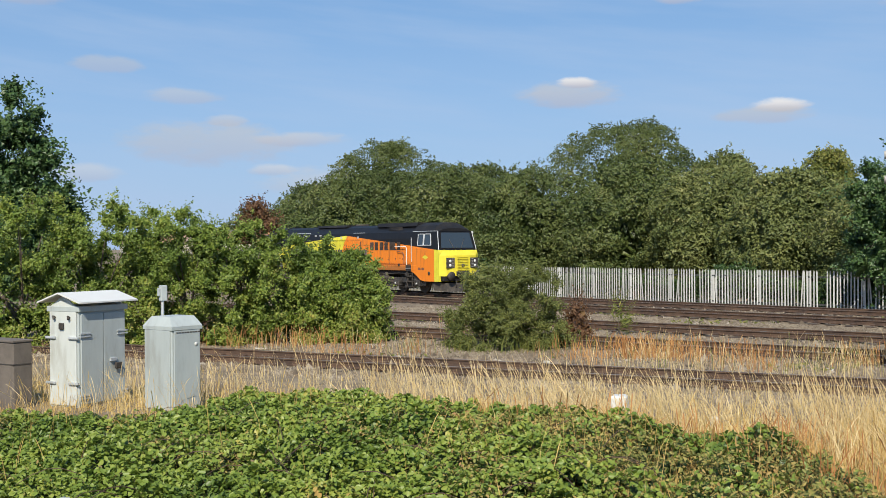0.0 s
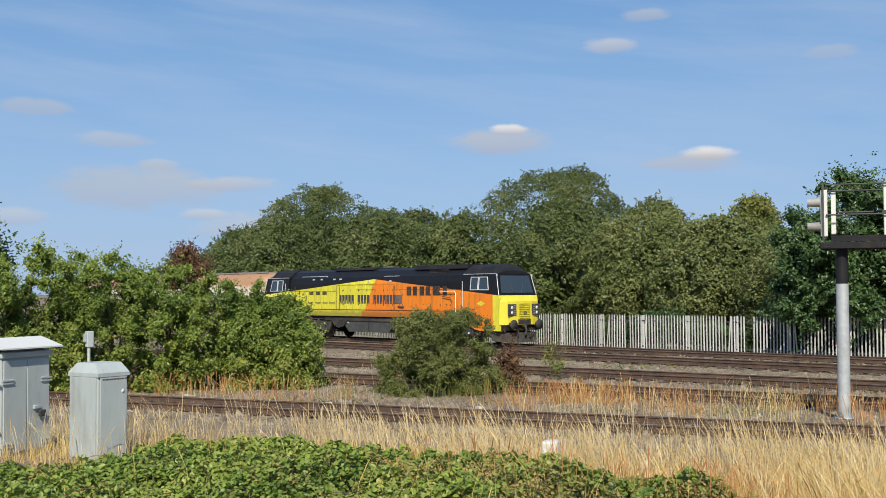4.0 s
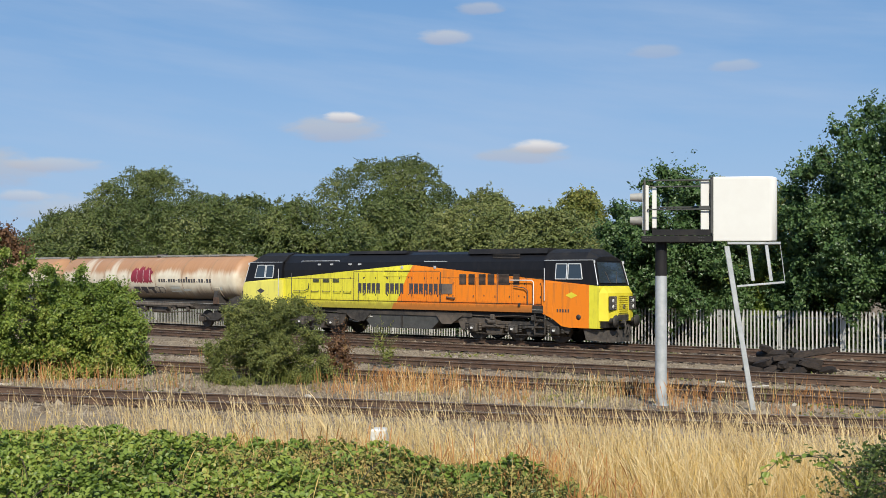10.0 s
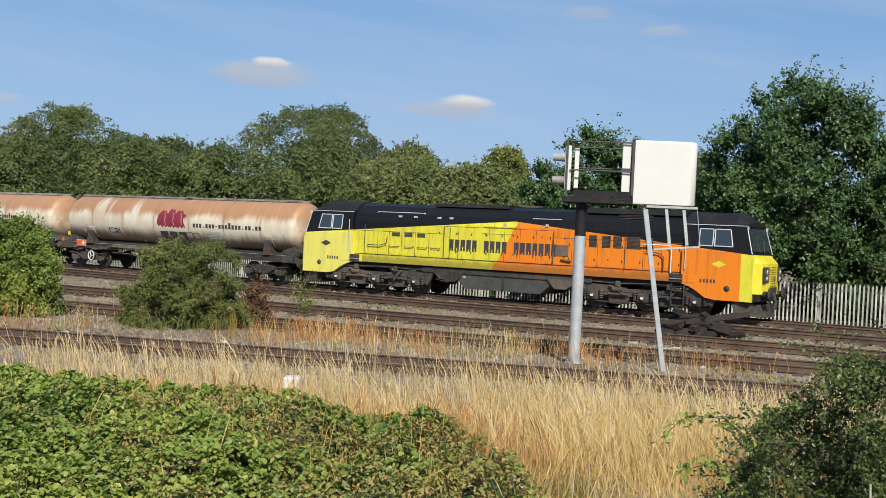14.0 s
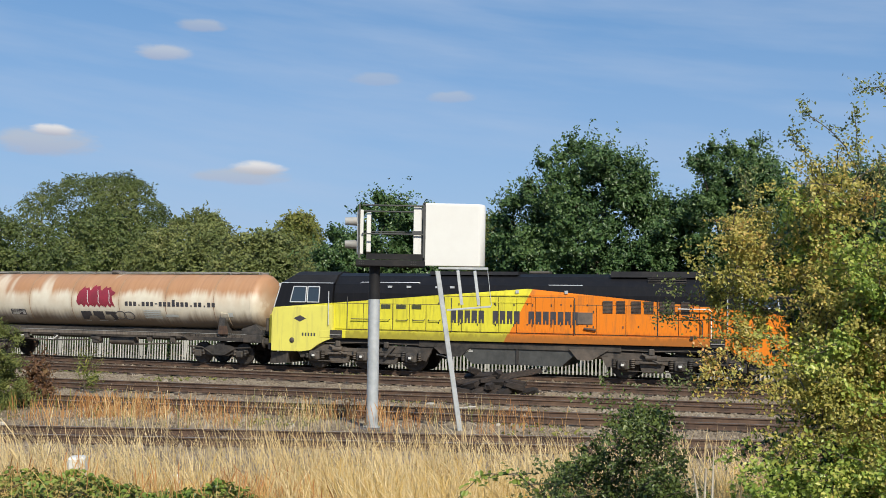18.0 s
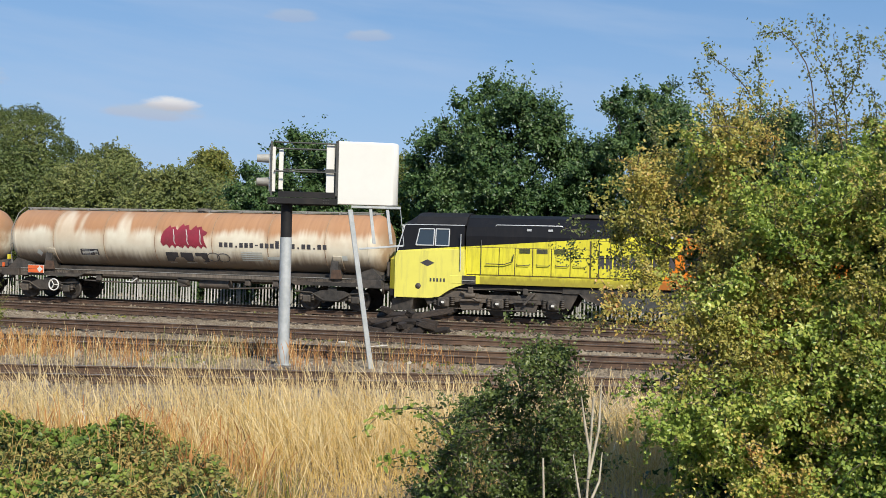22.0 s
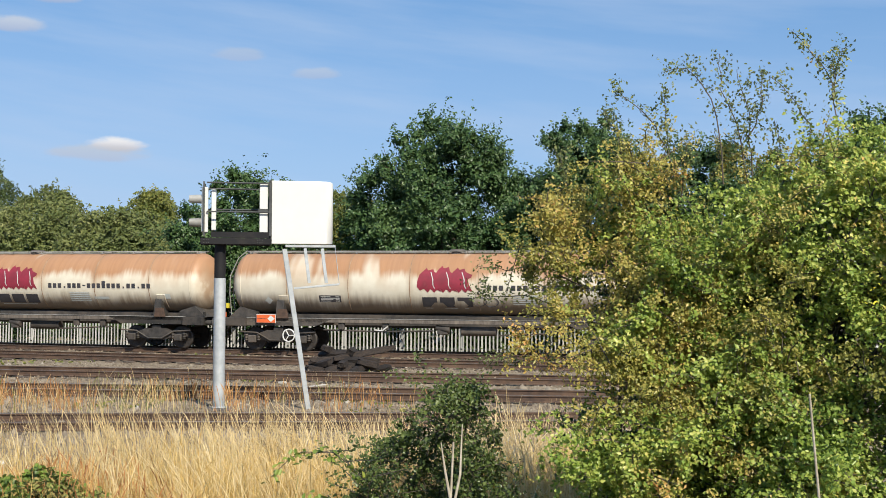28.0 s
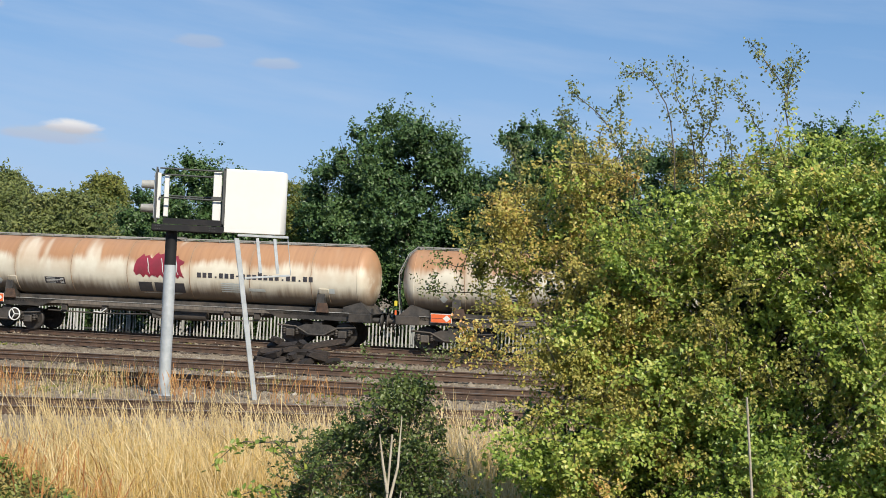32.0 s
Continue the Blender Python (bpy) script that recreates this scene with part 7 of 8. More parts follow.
def build_right_bush():
    """Big hawthorn close to the camera, and the darker shrub at its foot."""
    rng = random.Random(500)
    x, y = 7.6, 7.6
    z = ground_z(x, y)

    def place(az, d, h):
        px, py = spot(az, d)
        return (px - x, py - y, h - z)

    green, turning, deep = [], [], []

    def tier(az, h):
        """How far the boughs stand out towards the light, -1 to 1."""
        return max(-1.0, min(1.0, 1.9 * noise.noise((az * 0.26, h * 1.35, 3.7)) + 0.8 * noise.noise((az * 0.6, h * 2.6, 8.1))))

    while len(green) + len(turning) < 540:
        az, h = rng.uniform(36.4, 63), rng.uniform(-1.4, 4.0)
        top = float(np.interp(az, (36.4, 38.4, 40.2, 43, 47, 56, 60), (2.75, 3.1, 3.5, 3.7, 3.8, 3.85, 3.8)))
        full = float(np.interp(az, (36.4, 38.5, 41.0, 43.5, 50), (0.09, 0.28, 0.5, 0.85, 1.0)))
        if h > top or rng.random() > full or (az < 39.6 and h < 1.75) or (az < 42 and 0.9 < h < 1.5 and rng.random() < 0.6):
            continue
        if az < 43.5 and h < 1.0 and rng.random() < 0.5:
            continue
        out = tier(az, h)
        if az > 42 and out < (-0.5 if az < 52 else -0.75):
            continue
        d = float(np.interp(h, (-1.4, 1.0, 2.5, 4.0), (8.6, 9.1, 9.8, 10.6))) - 0.6 * out - float(np.interp(az, (50, 54), (0.0, 0.45))) + rng.uniform(-0.12, 0.25)
        r = rng.uniform(0.18, 0.36) * (0.75 if az < 40.5 else 1.0)
        # the sunny left and the top have turned, the thick right side stays green
        russet = h > 1.6 and rng.random() < float(np.interp(az, (37, 46, 52, 56), (0.85, 0.8, 0.35, 0.12))) or rng.random() < 0.10
        (turning if russet else green).append((place(az, d, h), r))
    # thick green growth on the shaded side and low down
    for k in range(115):
        az = rng.uniform(45.0, 60)
        h = rng.uniform(-1.3, 1.0) if k % 2 else rng.uniform(1.0, 3.1)
        (turning if k % 3 == 0 else green).append((place(az, float(np.interp(h, (-1.4, 1.0, 3.2), (8.3, 8.8, 9.5))) + rng.uniform(-0.3, 0.5), h), rng.uniform(0.2, 0.36)))
    # inner leaves behind the boughs, the hollows' shade put into their colour
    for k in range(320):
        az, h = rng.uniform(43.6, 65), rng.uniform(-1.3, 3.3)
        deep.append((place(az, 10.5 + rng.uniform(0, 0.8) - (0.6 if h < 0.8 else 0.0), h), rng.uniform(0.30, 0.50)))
    t = thing("hawthorn_bush", pose(x, y, z), "large hawthorn bush turning yellow and russet", "bush")
    g = np.random.default_rng(501)
    twig = Mesh()
    for name, clumps, n, m in (("crown", green, 16, "hawthorn"), ("russet_crown", turning, 13, "russet"), ("inner_crown", deep, 10, "shadeleaf")):
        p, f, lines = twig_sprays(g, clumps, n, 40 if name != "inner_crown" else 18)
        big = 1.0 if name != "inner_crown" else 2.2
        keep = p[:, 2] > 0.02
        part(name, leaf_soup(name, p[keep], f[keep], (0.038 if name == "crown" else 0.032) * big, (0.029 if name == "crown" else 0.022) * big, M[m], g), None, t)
        for q in lines[::3]:
            twig.tube([tuple(v) for v in q], [0.006, 0.004, 0.002], 3, False)
    tagged(part("twig", twig, M["bark"], t), kind="stuff")
    # stems from the root up into the clumps
    for c, r in [q for q in green + turning if q[0][0] > -0.3][::6]:
        b = Vector(c)
        a = Vector((b.x * 0.35 + rng.uniform(-0.3, 0.3), b.y * 0.35 + rng.uniform(0.0, 0.5), -0.1))
        part("limb", Mesh().tube([a, a.lerp(b, 0.5) + Vector((rng.uniform(-0.15, 0.15), 0.25, 0.2)), b], [0.030, 0.018, 0.006], 6), M["bark"], t)
    # long arching shoots above the crown: azimuth and height of each bend
    r2 = np.random.default_rng(7)
    SHOOTS = [((45.6, 3.5), (45.9, 4.0), (45.8, 4.48)), ((46.2, 3.8), (45.4, 4.14), (43.9, 4.43), (43.4, 4.48)), ((44.3, 3.8), (42.9, 4.3)),
              ((48.7, 3.6), (48.2, 4.29), (47.4, 4.56), (46.5, 4.67), (45.8, 4.62)), ((49.8, 3.6), (49.2, 4.16), (48.5, 4.46), (48.3, 4.75)),
              ((49.9, 3.6), (49.8, 4.19), (49.1, 4.63)), ((49.7, 4.0), (50.4, 4.33), (50.3, 4.59)), ((53.2, 3.6), (52.4, 4.16), (50.9, 4.54)),
              ((53.8, 3.5), (53.7, 4.2), (53.4, 4.53), (52.5, 4.79), (51.7, 4.94)), ((53.6, 4.33), (53.7, 4.59), (54.2, 4.77))]
    SIDE = [((42, 2.6), (40.6, 2.73), (38.3, 2.74), (36.8, 2.78)), ((41, 2.4), (39.8, 2.48), (37.6, 2.51), (36.5, 2.53)), ((42.1, 2.0), (38.8, 1.93), (37.0, 1.95)), ((46.5, 3.4), (47.0, 4.1)), ((51.4, 3.5), (51.0, 4.15)), ((41.5, 3.5), (40.6, 3.95))]
    P, D = [], []
    for line in SHOOTS + SIDE:
        q = np.array([place(a, 10.6 if h > 3 else 10.2, h - (0.11 if h > 3 else 0.0)) for a, h in line])
        u = np.linspace(0, 1, len(q))
        ts = np.linspace(0, 1, 10)
        q = np.stack([np.interp(ts, u, q[:, j]) for j in range(3)], 1) + r2.normal(size=(10, 3)) * 0.012
        part("shoot", Mesh().tube([tuple(v) for v in q], [0.0068 - 0.0005 * k for k in range(10)], 5, False), M["bark"], t, "thin arching shoot")
        n = int(120 * max(1.0, np.linalg.norm(q[-1] - q[0])))
        u = r2.random(n) ** 0.8
        P.append(np.stack([np.interp(u, ts, q[:, j]) for j in range(3)], 1) + r2.normal(size=(n, 3)) * 0.035)
        for k in range(9):
            a = r2.uniform(0.2, 0.95)
            b = np.array([np.interp(a, ts, q[:, j]) for j in range(3)])
            e = np.array([r2.normal() * 0.5, r2.normal() * 0.3, 0.6]) * 0.22
            P.append(b + e * r2.random((14, 1)) + r2.normal(size=(14, 3)) * 0.025)
    P = np.concatenate(P)
    part("shoot_leaves", leaf_soup("shoot_leaves", P, r2.normal(size=P.shape) + [0, -0.3, 0.3], 0.033, 0.022, M["shootleaf"], r2), None, t)

    # small-leaved dark shrub at its foot, drawn up to a point
    x, y = spot(34.0, 9.9)
    z = ground_z(x, y)
    rng = random.Random(520)
    clumps = []
    while len(clumps) < 150:
        az, h = rng.uniform(29.9, 38.2), rng.uniform(-1.2, 1.9)
        top = float(np.interp(az, (29.9, 31.2, 32.2, 34.3, 36, 37.1, 38.2), (0.35, 0.9, 1.2, 1.5, 1.75, 1.6, 0.8)))
        if h > top:
            continue
        clumps.append((place(az, 9.6 + rng.uniform(-0.5, 0.5) - (0.5 if h < 0 else 0), h), rng.uniform(0.16, 0.32)))
    clumps += [(place(36.4 + rng.uniform(-0.4, 0.4), 9.7, 1.6 + rng.uniform(0, 0.35)), 0.14) for k in range(3)]
    t = thing("dark_shrub", pose(x, y, z), "dark small-leaved shrub at the foot of the hawthorn", "shrub")
    g = np.random.default_rng(521)
    p, f, lines = twig_sprays(g, clumps, 13, 30, 1.6, 0.8)
    keep = p[:, 2] > 0.02
    part("crown", leaf_soup("crown", p[keep], f[keep], 0.034, 0.025, M["smallleaf"], g), None, t)
    twig = Mesh()
    for q in lines[::2]:
        twig.tube([tuple(v) for v in q], [0.005, 0.004, 0.002], 3, False)
    tagged(part("twig", twig, M["bark"], t), kind="stuff")
    for c, r in clumps[::8]:
        part("stem", Mesh().tube([(c[0] * 0.3, c[1] * 0.3, -0.1), (c[0] * 0.6, c[1] * 0.6, c[2] * 0.55), c], [0.016, 0.011, 0.005], 5), M["bark"], t)
    # arching bramble runners that reach out of it over the grass
    q2 = np.random.default_rng(88)
    for line in (((32.5, 0.9, 9.3), (30.4, 1.28, 9.2), (28.4, 1.30, 9.1), (27.2, 1.12, 9.0)), ((32.0, 0.6, 9.2), (30.0, 0.98, 9.0), (28.2, 0.90, 8.9)), ((33.0, 0.3, 8.9), (31.0, 0.62, 8.7), (29.2, 0.55, 8.6))):
        q = np.array([place(a, d, h) for a, h, d in line])
        u, ts = np.linspace(0, 1, len(q)), np.linspace(0, 1, 9)
        q = np.stack([np.interp(ts, u, q[:, k]) for k in range(3)], 1)
        run = part("runner", Mesh().tube([tuple(v) for v in q], [0.006 - 0.0004 * k for k in range(9)], 5, False), M["bark"], t, "thin arching bramble runner")
        u = q2.random(70)
        P = np.stack([np.interp(u, ts, q[:, k]) for k in range(3)], 1) + q2.normal(size=(70, 3)) * 0.035
        part("runner_leaves", leaf_soup("runner_leaves", P, q2.normal(size=P.shape) * 0.7 + [0, -0.3, 0.8], 0.055, 0.038, M["bramble"], q2, 0.16, oval=True), None, run)
    # bleached dead stems
    for (az, d, zt, lean, lab) in ((40.0, 4.2, 2.05, 5, "bleached dead stem with forked top"), (37.6, 4.2, 1.82, -7, "thin bleached dead stem"), (56.2, 4.4, 2.24, -16, "pale leaning dead stalk")):
        px, py = spot(az, d)
        g = ground_z(px, py)
        s = thing("dead_stem", pose(px, py, g), lab, "dead plant", "dead stems")
        h = zt - g
        k = math.tan(radians(lean))
        part("stem", Mesh().tube([(-k * h * 0.6, 0, -0.1), (-k * h * 0.25, 0.02, h * 0.5), (0, 0, h)], [0.011, 0.008, 0.004], 7), M["deadwood"], s)
        if "fork" in lab:
            for a, b, c in ((-0.07, 0.84, 0.93), (0.05, 0.90, 1.02), (0.08, 0.78, 0.86), (-0.04, 0.93, 1.0), (0.06, 0.86, 0.93), (-0.05, 0.76, 0.81)):
                part("branch", Mesh().tube([(-k * h * (1 - b) * 0.6, 0, h * b), (a * 0.7, 0.01, h * (b + c) / 2), (a, 0.02, h * c)], [0.006, 0.005, 0.002], 5), M["deadwood"], s)


def bramble_edge(l):
    return float(np.interp(l, (-26, -14.5, -11.2, -10.2, -9, -6.5, -4.9, -3.8, -2.8, -2.2, -1.5, -0.6), (11.8, 12.0, 12.6, 14.6, 14.9, 14.3, 14.1, 13.5, 13.4, 12.8, 11.6, 9.2)))


def bramble_top(l, m):
    z = float(np.interp(m, (8.6, 10, 11.5, 12.8, 14.2), (-0.05, 0.22, 0.42, 0.52, 0.42))) - float(np.interp(l, (-11.5, -10.2), (0.26, 0.0)))
    return z + noise.noise((l * 0.5, m * 0.5, 9)) * 0.14 + noise.noise((l * 1.6, m * 1.6, 5)) * 0.12


def dryness(l, m):
    """Open, yellowing patches among the brambles, more of them towards the grass."""
    return noise.noise((l * 0.55, m * 0.9, 20)) + 0.5 * noise.noise((l * 1.7, m * 1.7, 33)) + 0.13 * max(0.0, l + 7.0) + (0.25 if l < -12.5 else 0.0) - 0.12


def build_brambles():
    rng = np.random.default_rng(31)
    P, N, K = [], [], []
    while len(P) < 105000:
        l, m = rng.uniform(-22, -0.2), rng.uniform(8.75, 15.2)
        e = bramble_edge(l) + noise.noise((l * 1.3, 0, 2)) * 0.35 + noise.noise((l * 3.1, m * 2.0, 6)) * 0.3
        if m > e:
            continue
        dry = dryness(l, m)
        if dry > 0.25 and rng.random() < 0.4:
            continue
        fade = min(1.0, (e - m) / 0.6)
        p = bank(l, m)
        g = ground_z(p.x, p.y)
        top = bramble_top(l, m)
        # leaves gather on arching canes, with dark hollows between them
        cane = noise.noise((l * 3.4, m * 3.4, 13)) + 0.6 * noise.noise((l * 7.0, m * 7.0, 17))
        if cane < -0.25 and rng.random() < 0.72:
            continue
        z = g + max(top - g, 0.12) * (0.35 + 0.65 * fade) + 0.17 * cane - abs(rng.normal()) * 0.07
        P.append((p.x, p.y, z))
        N.append((rng.normal() * 0.75, rng.normal() * 0.75 - 0.25, 1.0))
        K.append(2 if rng.random() < 0.15 + 1.4 * dry else (0 if rng.random() < 0.7 else 1))
    P, N, K = np.array(P), np.array(N), np.array(K)
    for k, size, m, lab in ((0, 0.068, "bramble", "dense green bramble patch with broad leaves"), (1, 0.050, "bramble", "smaller bramble leaves and weeds on the bank"), (2, 0.052, "drybramble", "yellowing bramble leaves and withered weeds")):
        ob = new("bramble_patch", leaf_soup("bramble_patch", P[K == k], N[K == k], size, size * (0.78 if k < 2 else 0.5), M[m], rng, 0.14, oval=True))
        tagged(ob, lab, "bramble", kind="stuff")
    # old dead canes and leaves below, leaf colour darkened to stand for shade
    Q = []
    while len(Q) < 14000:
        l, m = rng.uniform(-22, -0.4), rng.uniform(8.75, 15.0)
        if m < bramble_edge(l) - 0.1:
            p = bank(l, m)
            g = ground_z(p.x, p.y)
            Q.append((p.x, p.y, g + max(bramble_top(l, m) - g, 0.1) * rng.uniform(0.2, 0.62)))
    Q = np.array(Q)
    ob = new("bramble_patch", leaf_soup("bramble_patch", Q, rng.normal(size=Q.shape) * 0.6 + [0, -0.2, 1.0], 0.15, 0.11, M["shadeleaf"], rng, 0.14))
    tagged(ob, "leaves deep in the brambles, coloured dark as shade", "bramble", kind="stuff")
    st = Mesh()
    r = random.Random(9)
    for k in range(170):
        l, m = r.uniform(-20, -4.2), r.uniform(9, 12.8)
        if m > bramble_edge(l) - 0.3:
            continue
        pts = []
        a = r.uniform(0, 6.28)
        for j in range(6):
            p = bank(l + math.cos(a) * j * 0.16, m + math.sin(a) * j * 0.16)
            pts.append((p.x, p.y, bramble_top(l, m) - 0.12 + 0.17 * math.sin(j * 0.62)))
        st.tube(pts, 0.005, 4, False)
    tagged(part("bramble_stems", st, M["rail"]), "thin arching bramble stems", "bramble", kind="stuff")


def blades(name, P, height, width, lean, material, rng, heads=0.4, wind=0.0):
    """Grass: every blade a bent ribbon of four joints, some with a thicker seed head."""
    n = len(P)
    h = height * rng.uniform(0.35, 1.3, n)
    a = rng.uniform(0, 6.28, n)
    bend = np.abs(rng.normal(size=n)) * lean * h
    # tufts lean together
    gust = np.array([(noise.noise((x * 1.6, y * 1.6, 61)), noise.noise((x * 1.6, y * 1.6, 67))) for x, y, _ in P])
    dx, dy = np.cos(a) * bend + (wind + 0.55 * gust[:, 0]) * h, np.sin(a) * bend + 0.55 * gust[:, 1] * h
    # ribbons turned mostly across the view
    wa = rng.normal(size=n) * 0.7 + 0.2
    wx, wy = np.cos(wa) * width, -np.sin(wa) * width
    head = rng.random(n) < heads
    V = []
    for t, k in ((0, 1.0), (0.5, 0.85), (0.86, 0.6), (1.0, 0.12)):
        kk = np.where(head & (t == 0.86), 1.7, k)
        c = np.stack([P[:, 0] + dx * t * t, P[:, 1] + dy * t * t, P[:, 2] + h * t - bend * 0.3 * t * t], 1)
        o = np.stack([wx * kk * 0.5, wy * kk * 0.5, np.zeros(n)], 1)
        V += [c - o, c + o]
    V = np.stack(V, 1).reshape(-1, 3)
    b = np.arange(n)[:, None] * 8
    tri = np.concatenate([np.concatenate([b + [2 * k, 2 * k + 1, 2 * k + 3], b + [2 * k, 2 * k + 3, 2 * k + 2]], 1) for k in range(3)], 1).reshape(-1, 3)
    return soup(name, V, tri, material)


def build_grass():
    rng = np.random.default_rng(41)

    def scatter(n, l0, l1, m0, m1, test):
        out = []
        while len(out) < n:
            l, m = rng.uniform(l0, l1), rng.uniform(m0, m1)
            if test(l, m):
                p = bank(l, m)
                out.append((p.x, p.y, ground_z(p.x, p.y) - 0.02))
        return np.array(out)

    def strip(l, m):
        return m > bramble_edge(l) - 0.15 and m < 19.4 + noise.noise((l * 0.6, 0, 7)) * 0.6 and rng.random() < (float(np.interp(m, (14.5, 16.6, 18.8), (0.62, 0.3, 0.05))) + 1.0 * noise.noise((l * 0.8, m * 0.8, 1)) + 0.6 * noise.noise((l * 2.4, m * 2.4, 11)) + (0.12 if l > -7 else 0.0)) * (0.3 if l < -10.4 else 1.0)

    tall = scatter(9500, -26, 4, 12.2, 20.2, strip)
    patchy = np.array([0.40 + 0.30 * max(-0.6, min(1.0, 1.6 * noise.noise((a * 0.7, b * 0.7, 21)) + 0.9 * noise.noise((a * 2.1, b * 2.1, 5)))) + 0.19 for a, b, _ in tall])
    ob = new("dry_grass", blades("dry_grass", tall, patchy, 0.0052, 0.24, M["palestraw"], rng, 0.6, -0.16))
    tagged(ob, "tall sun-bleached dry grass beside the track", "grass", kind="stuff")
    near = scatter(10000, -2.4, 6, 8.9, 16.0, lambda l, m: m > 8.8 and l > -1.6 + noise.noise((m * 0.8, 0, 4)) * 0.8 - (1.0 if m > 12.5 else 0))
    ob = new("dry_grass", blades("dry_grass", near, np.array([0.5 + 0.35 * noise.noise((a * 1.1, b * 1.1, 2)) for a, b, _ in near]), 0.0064, 0.75, M["straw"], rng, 0.2))
    tagged(ob, "matted golden dry grass on the bank", "grass", kind="stuff")
    ob = new("dry_grass", blades("dry_grass", near[::3], 0.85, 0.0048, 0.45, M["palestraw"], rng, 0.5, -0.1))
    tagged(ob, "pale long stalks over the matted grass", "grass", kind="stuff")
    low = scatter(22000, -26, 4, 12.0, 19.0, lambda l, m: m > bramble_edge(l) - 0.3 and rng.random() < np.interp(m, (14.0, 15.6, 17.0), (1.0, 0.45, 0.05)) * (0.3 if l < -10.4 else 1.0))
    ob = new("dry_grass", blades("dry_grass", low, 0.24, 0.009, 0.9, M["straw"], rng, 0.0))
    tagged(ob, "short matted straw under the tall grass", "grass", kind="stuff")
    tuft = scatter(1500, -1.5, 5, 8.8, 12.5, lambda l, m: noise.noise((l * 1.1, m * 1.1, 40)) > 0.1)
    ob = new("green_grass", blades("green_grass", tuft, 0.35, 0.010, 0.6, M["yellowgreen"], rng, 0.0))
    tagged(ob, "greener grass low in the dry growth", "grass", kind="stuff")
    litter = scatter(6500, -9, -1, 9.0, 13.4, lambda l, m: m < bramble_edge(l) + 0.2 and dryness(l, m) > (0.10 if l > -6 else 0.3))
    ob = new("dry_grass", blades("dry_grass", litter, 0.34, 0.009, 0.7, M["straw"], rng, 0.0))
    tagged(ob, "dead straw between the brambles", "grass", kind="stuff")
    weeds = scatter(750, -7, 0.4, 9.2, 13.8, lambda l, m: abs(m - bramble_edge(l)) < 1.1 and rng.random() < 0.5 + noise.noise((l * 1.3, m * 1.3, 51)))
    weeds[:, 2] += 0.05
    ob = new("weed_stems", blades("weed_stems", weeds, 0.52, 0.008, 0.35, M["rustweed"], rng, 0.6))
    tagged(ob, "withered brown weed stems where brambles meet the grass", "weeds", kind="stuff")
    stray = scatter(420, -20, -2, 9.2, 13.5, lambda l, m: m < bramble_edge(l))
    stray[:, 2] += 0.25
    ob = new("dry_grass", blades("dry_grass", stray, 0.6, 0.006, 0.5, M["straw"], rng, 0.3))
    tagged(ob, "stray dry stalks among the brambles", "grass", kind="stuff")
    # rusty dock and weed stems between the tracks
    P = []
    r = random.Random(13)
    clumps = [(r.uniform(-27, 2), r.uniform(24.4, 29.0), r.uniform(0.2, 0.9)) for _ in range(30)]
    clumps += [(-7.8 + r.uniform(-1.8, 1.8), 27.5 + r.uniform(-0.7, 0.7), 0.55) for _ in range(11)] + [(-17.5, 34.5, 0.5), (-18.2, 34.8, 0.4)]
    for l, m, s in clumps:
        for k in range(int(82 * s)):
            p = bank(l + r.gauss(0, s * 0.9), m + r.gauss(0, s * 0.35))
            P.append((p.x, p.y, ground_z(p.x, p.y) - 0.02))
    pale = [(r.uniform(-24, 0), r.uniform(24.2, 31.0), r.uniform(0.3, 1.0)) for _ in range(26)] + [(-7.0, 25.2, 0.9), (-6.0, 26.0, 0.7), (-3.2, 25.5, 0.8)]
    Q = []
    for l, m, s in pale:
        for k in range(int(46 * s)):
            p = bank(l + r.gauss(0, s * 0.8), m + r.gauss(0, s * 0.4))
            Q.append((p.x, p.y, ground_z(p.x, p.y) - 0.02))
    ob = new("dry_grass", blades("dry_grass", np.array(Q), 0.6, 0.0062, 0.28, M["palestraw"], rng, 0.4))
    tagged(ob, "sparse pale grass stalks between the tracks", "grass", kind="stuff")
    ob = new("green_grass", blades("green_grass", np.array(Q[::3]), 0.55, 0.009, 0.3, M["yellowgreen"], rng, 0.4))
    tagged(ob, "thin yellow-green weeds between the tracks", "weeds", kind="stuff")
    ob = new("weed_stems", blades("weed_stems", np.array(P), 0.55, 0.0095, 0.16, M["rustweed"], rng, 0.6))
    tagged(ob, "rust-brown dried dock stems between the tracks", "weeds", kind="stuff")
    # yellow-green grass round the rounded shrub
    cx, cy = spot(3.6, 30.6)
    Q = np.array([(cx + r.gauss(0, 1.3), cy + r.gauss(0, 0.5), 0) for _ in range(260)])
    Q[:, 2] = [ground_z(a, b) for a, b, _ in Q]
    ob = new("green_grass", blades("green_grass", Q, 0.5, 0.010, 0.3, M["yellowgreen"], rng, 0.4))
    tagged(ob, "yellow-green long grass round the shrub", "grass", kind="stuff")
    # sparse low weeds on the ballast
    W = []
    while len(W) < 2600:
        l, m = rng.uniform(-34, 6), rng.uniform(24, 46)
        if noise.noise((l * 0.3, m * 0.3, 12)) > 0.12:
            p = bank(l, m)
            if (p.x + p.y) * R2 < 47:
                W.append((p.x, p.y, ground_z(p.x, p.y) + 0.03))
    W = np.array(W)
    ob = new("ballast_weeds", leaf_soup("ballast_weeds", W, rng.normal(size=W.shape) + [0, 0, 1.2], 0.16, 0.06, M["yellowgreen"], rng))
    tagged(ob, "low pale weeds and moss on the ballast", "weeds", kind="stuff")


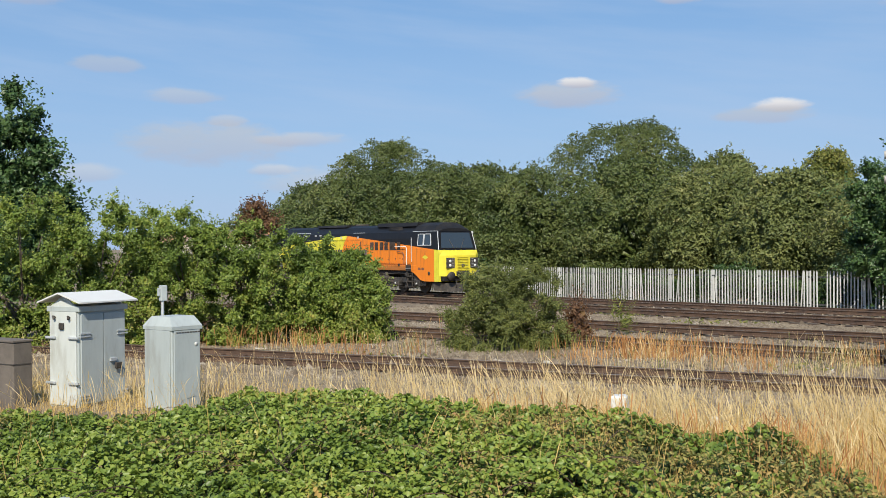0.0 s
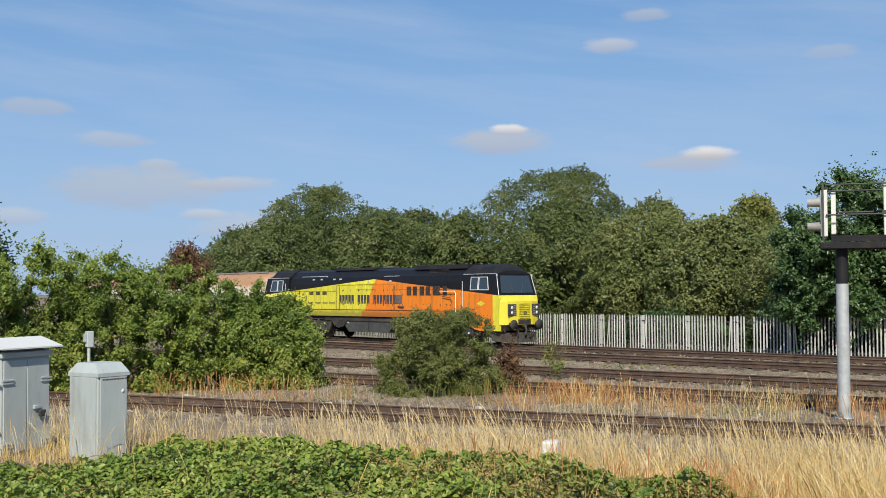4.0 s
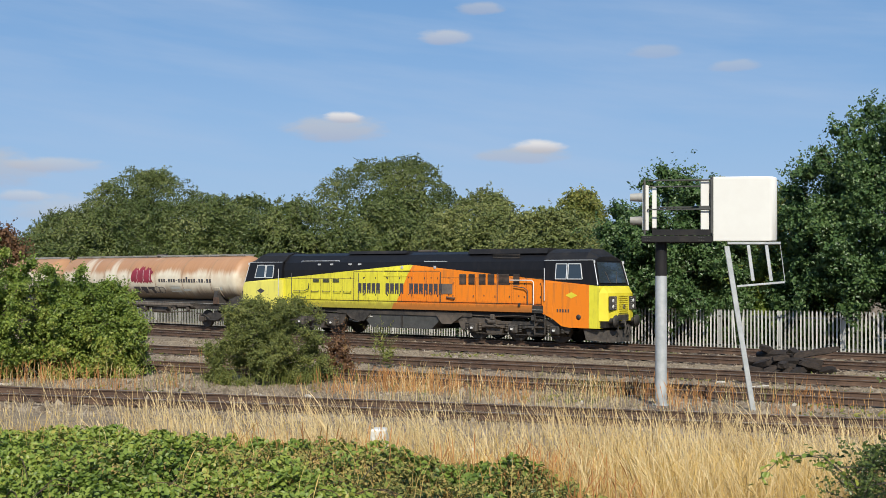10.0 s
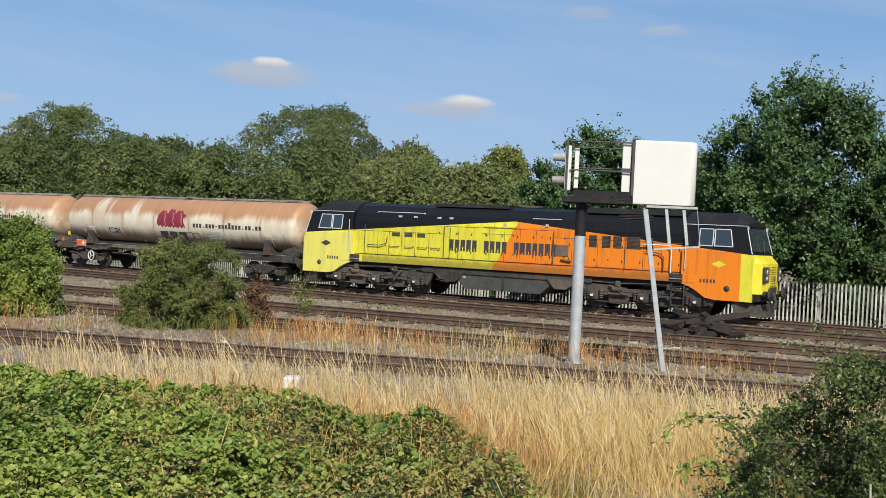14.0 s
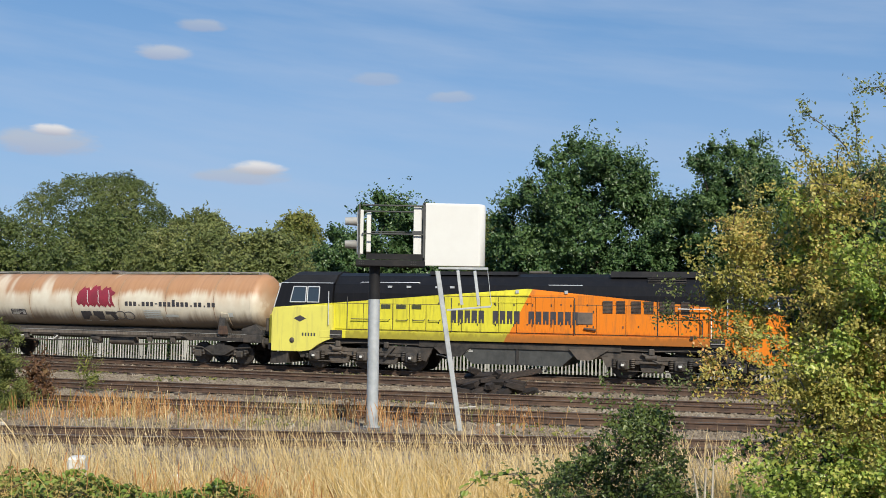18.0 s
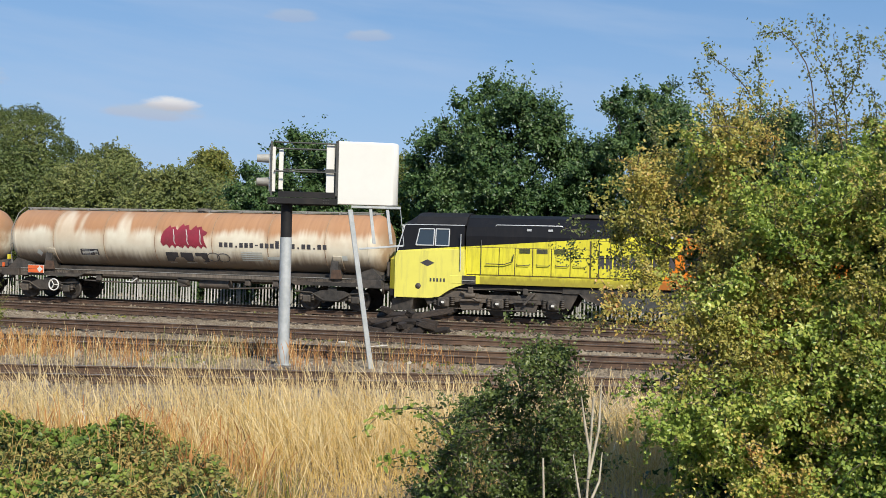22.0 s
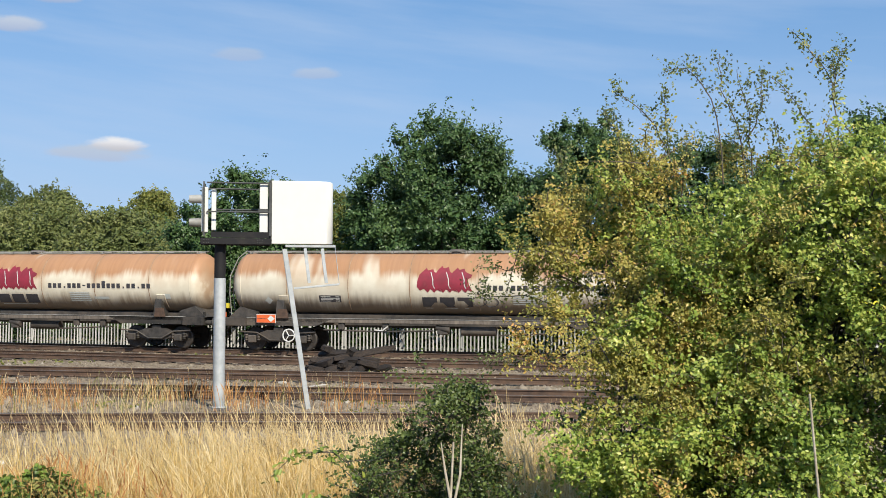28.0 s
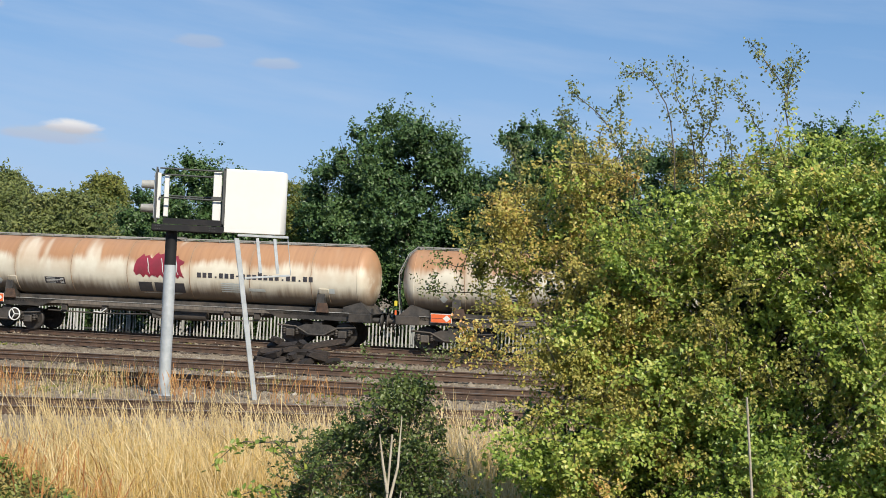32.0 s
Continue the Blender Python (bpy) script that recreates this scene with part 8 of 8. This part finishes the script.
def build_undergrowth():
    """Weeds and saplings close behind the far fence, the trees' shade put into their colour."""
    rng = np.random.default_rng(61)
    P = []
    for k in range(26000):
        a = rng.uniform(-52, 2)
        p, _ = curve(a, 48.7 + rng.random() * 1.8)
        top = 1.5 + 0.9 * noise.noise((a * 0.25, 0, 4)) + 0.4 * noise.noise((a * 1.1, 0, 8))
        P.append((p.x, p.y, -0.35 + max(top, 0.7) * rng.random() ** 0.8))
    P = np.array(P)
    ob = new("undergrowth", leaf_soup("undergrowth", P, rng.normal(size=P.shape) * 0.8 + [-0.1, -0.5, 0.6], 0.20, 0.12, M["shadeleaf"], rng))
    tagged(ob, "green undergrowth close behind the palisade fence, darkened as tree shade", "undergrowth", kind="stuff")


build_trees()
build_undergrowth()
build_hedge()
build_right_bush()
build_brambles()
build_grass()

# pieces of tracks and fences
build_tracks()
build_fences()

motions()
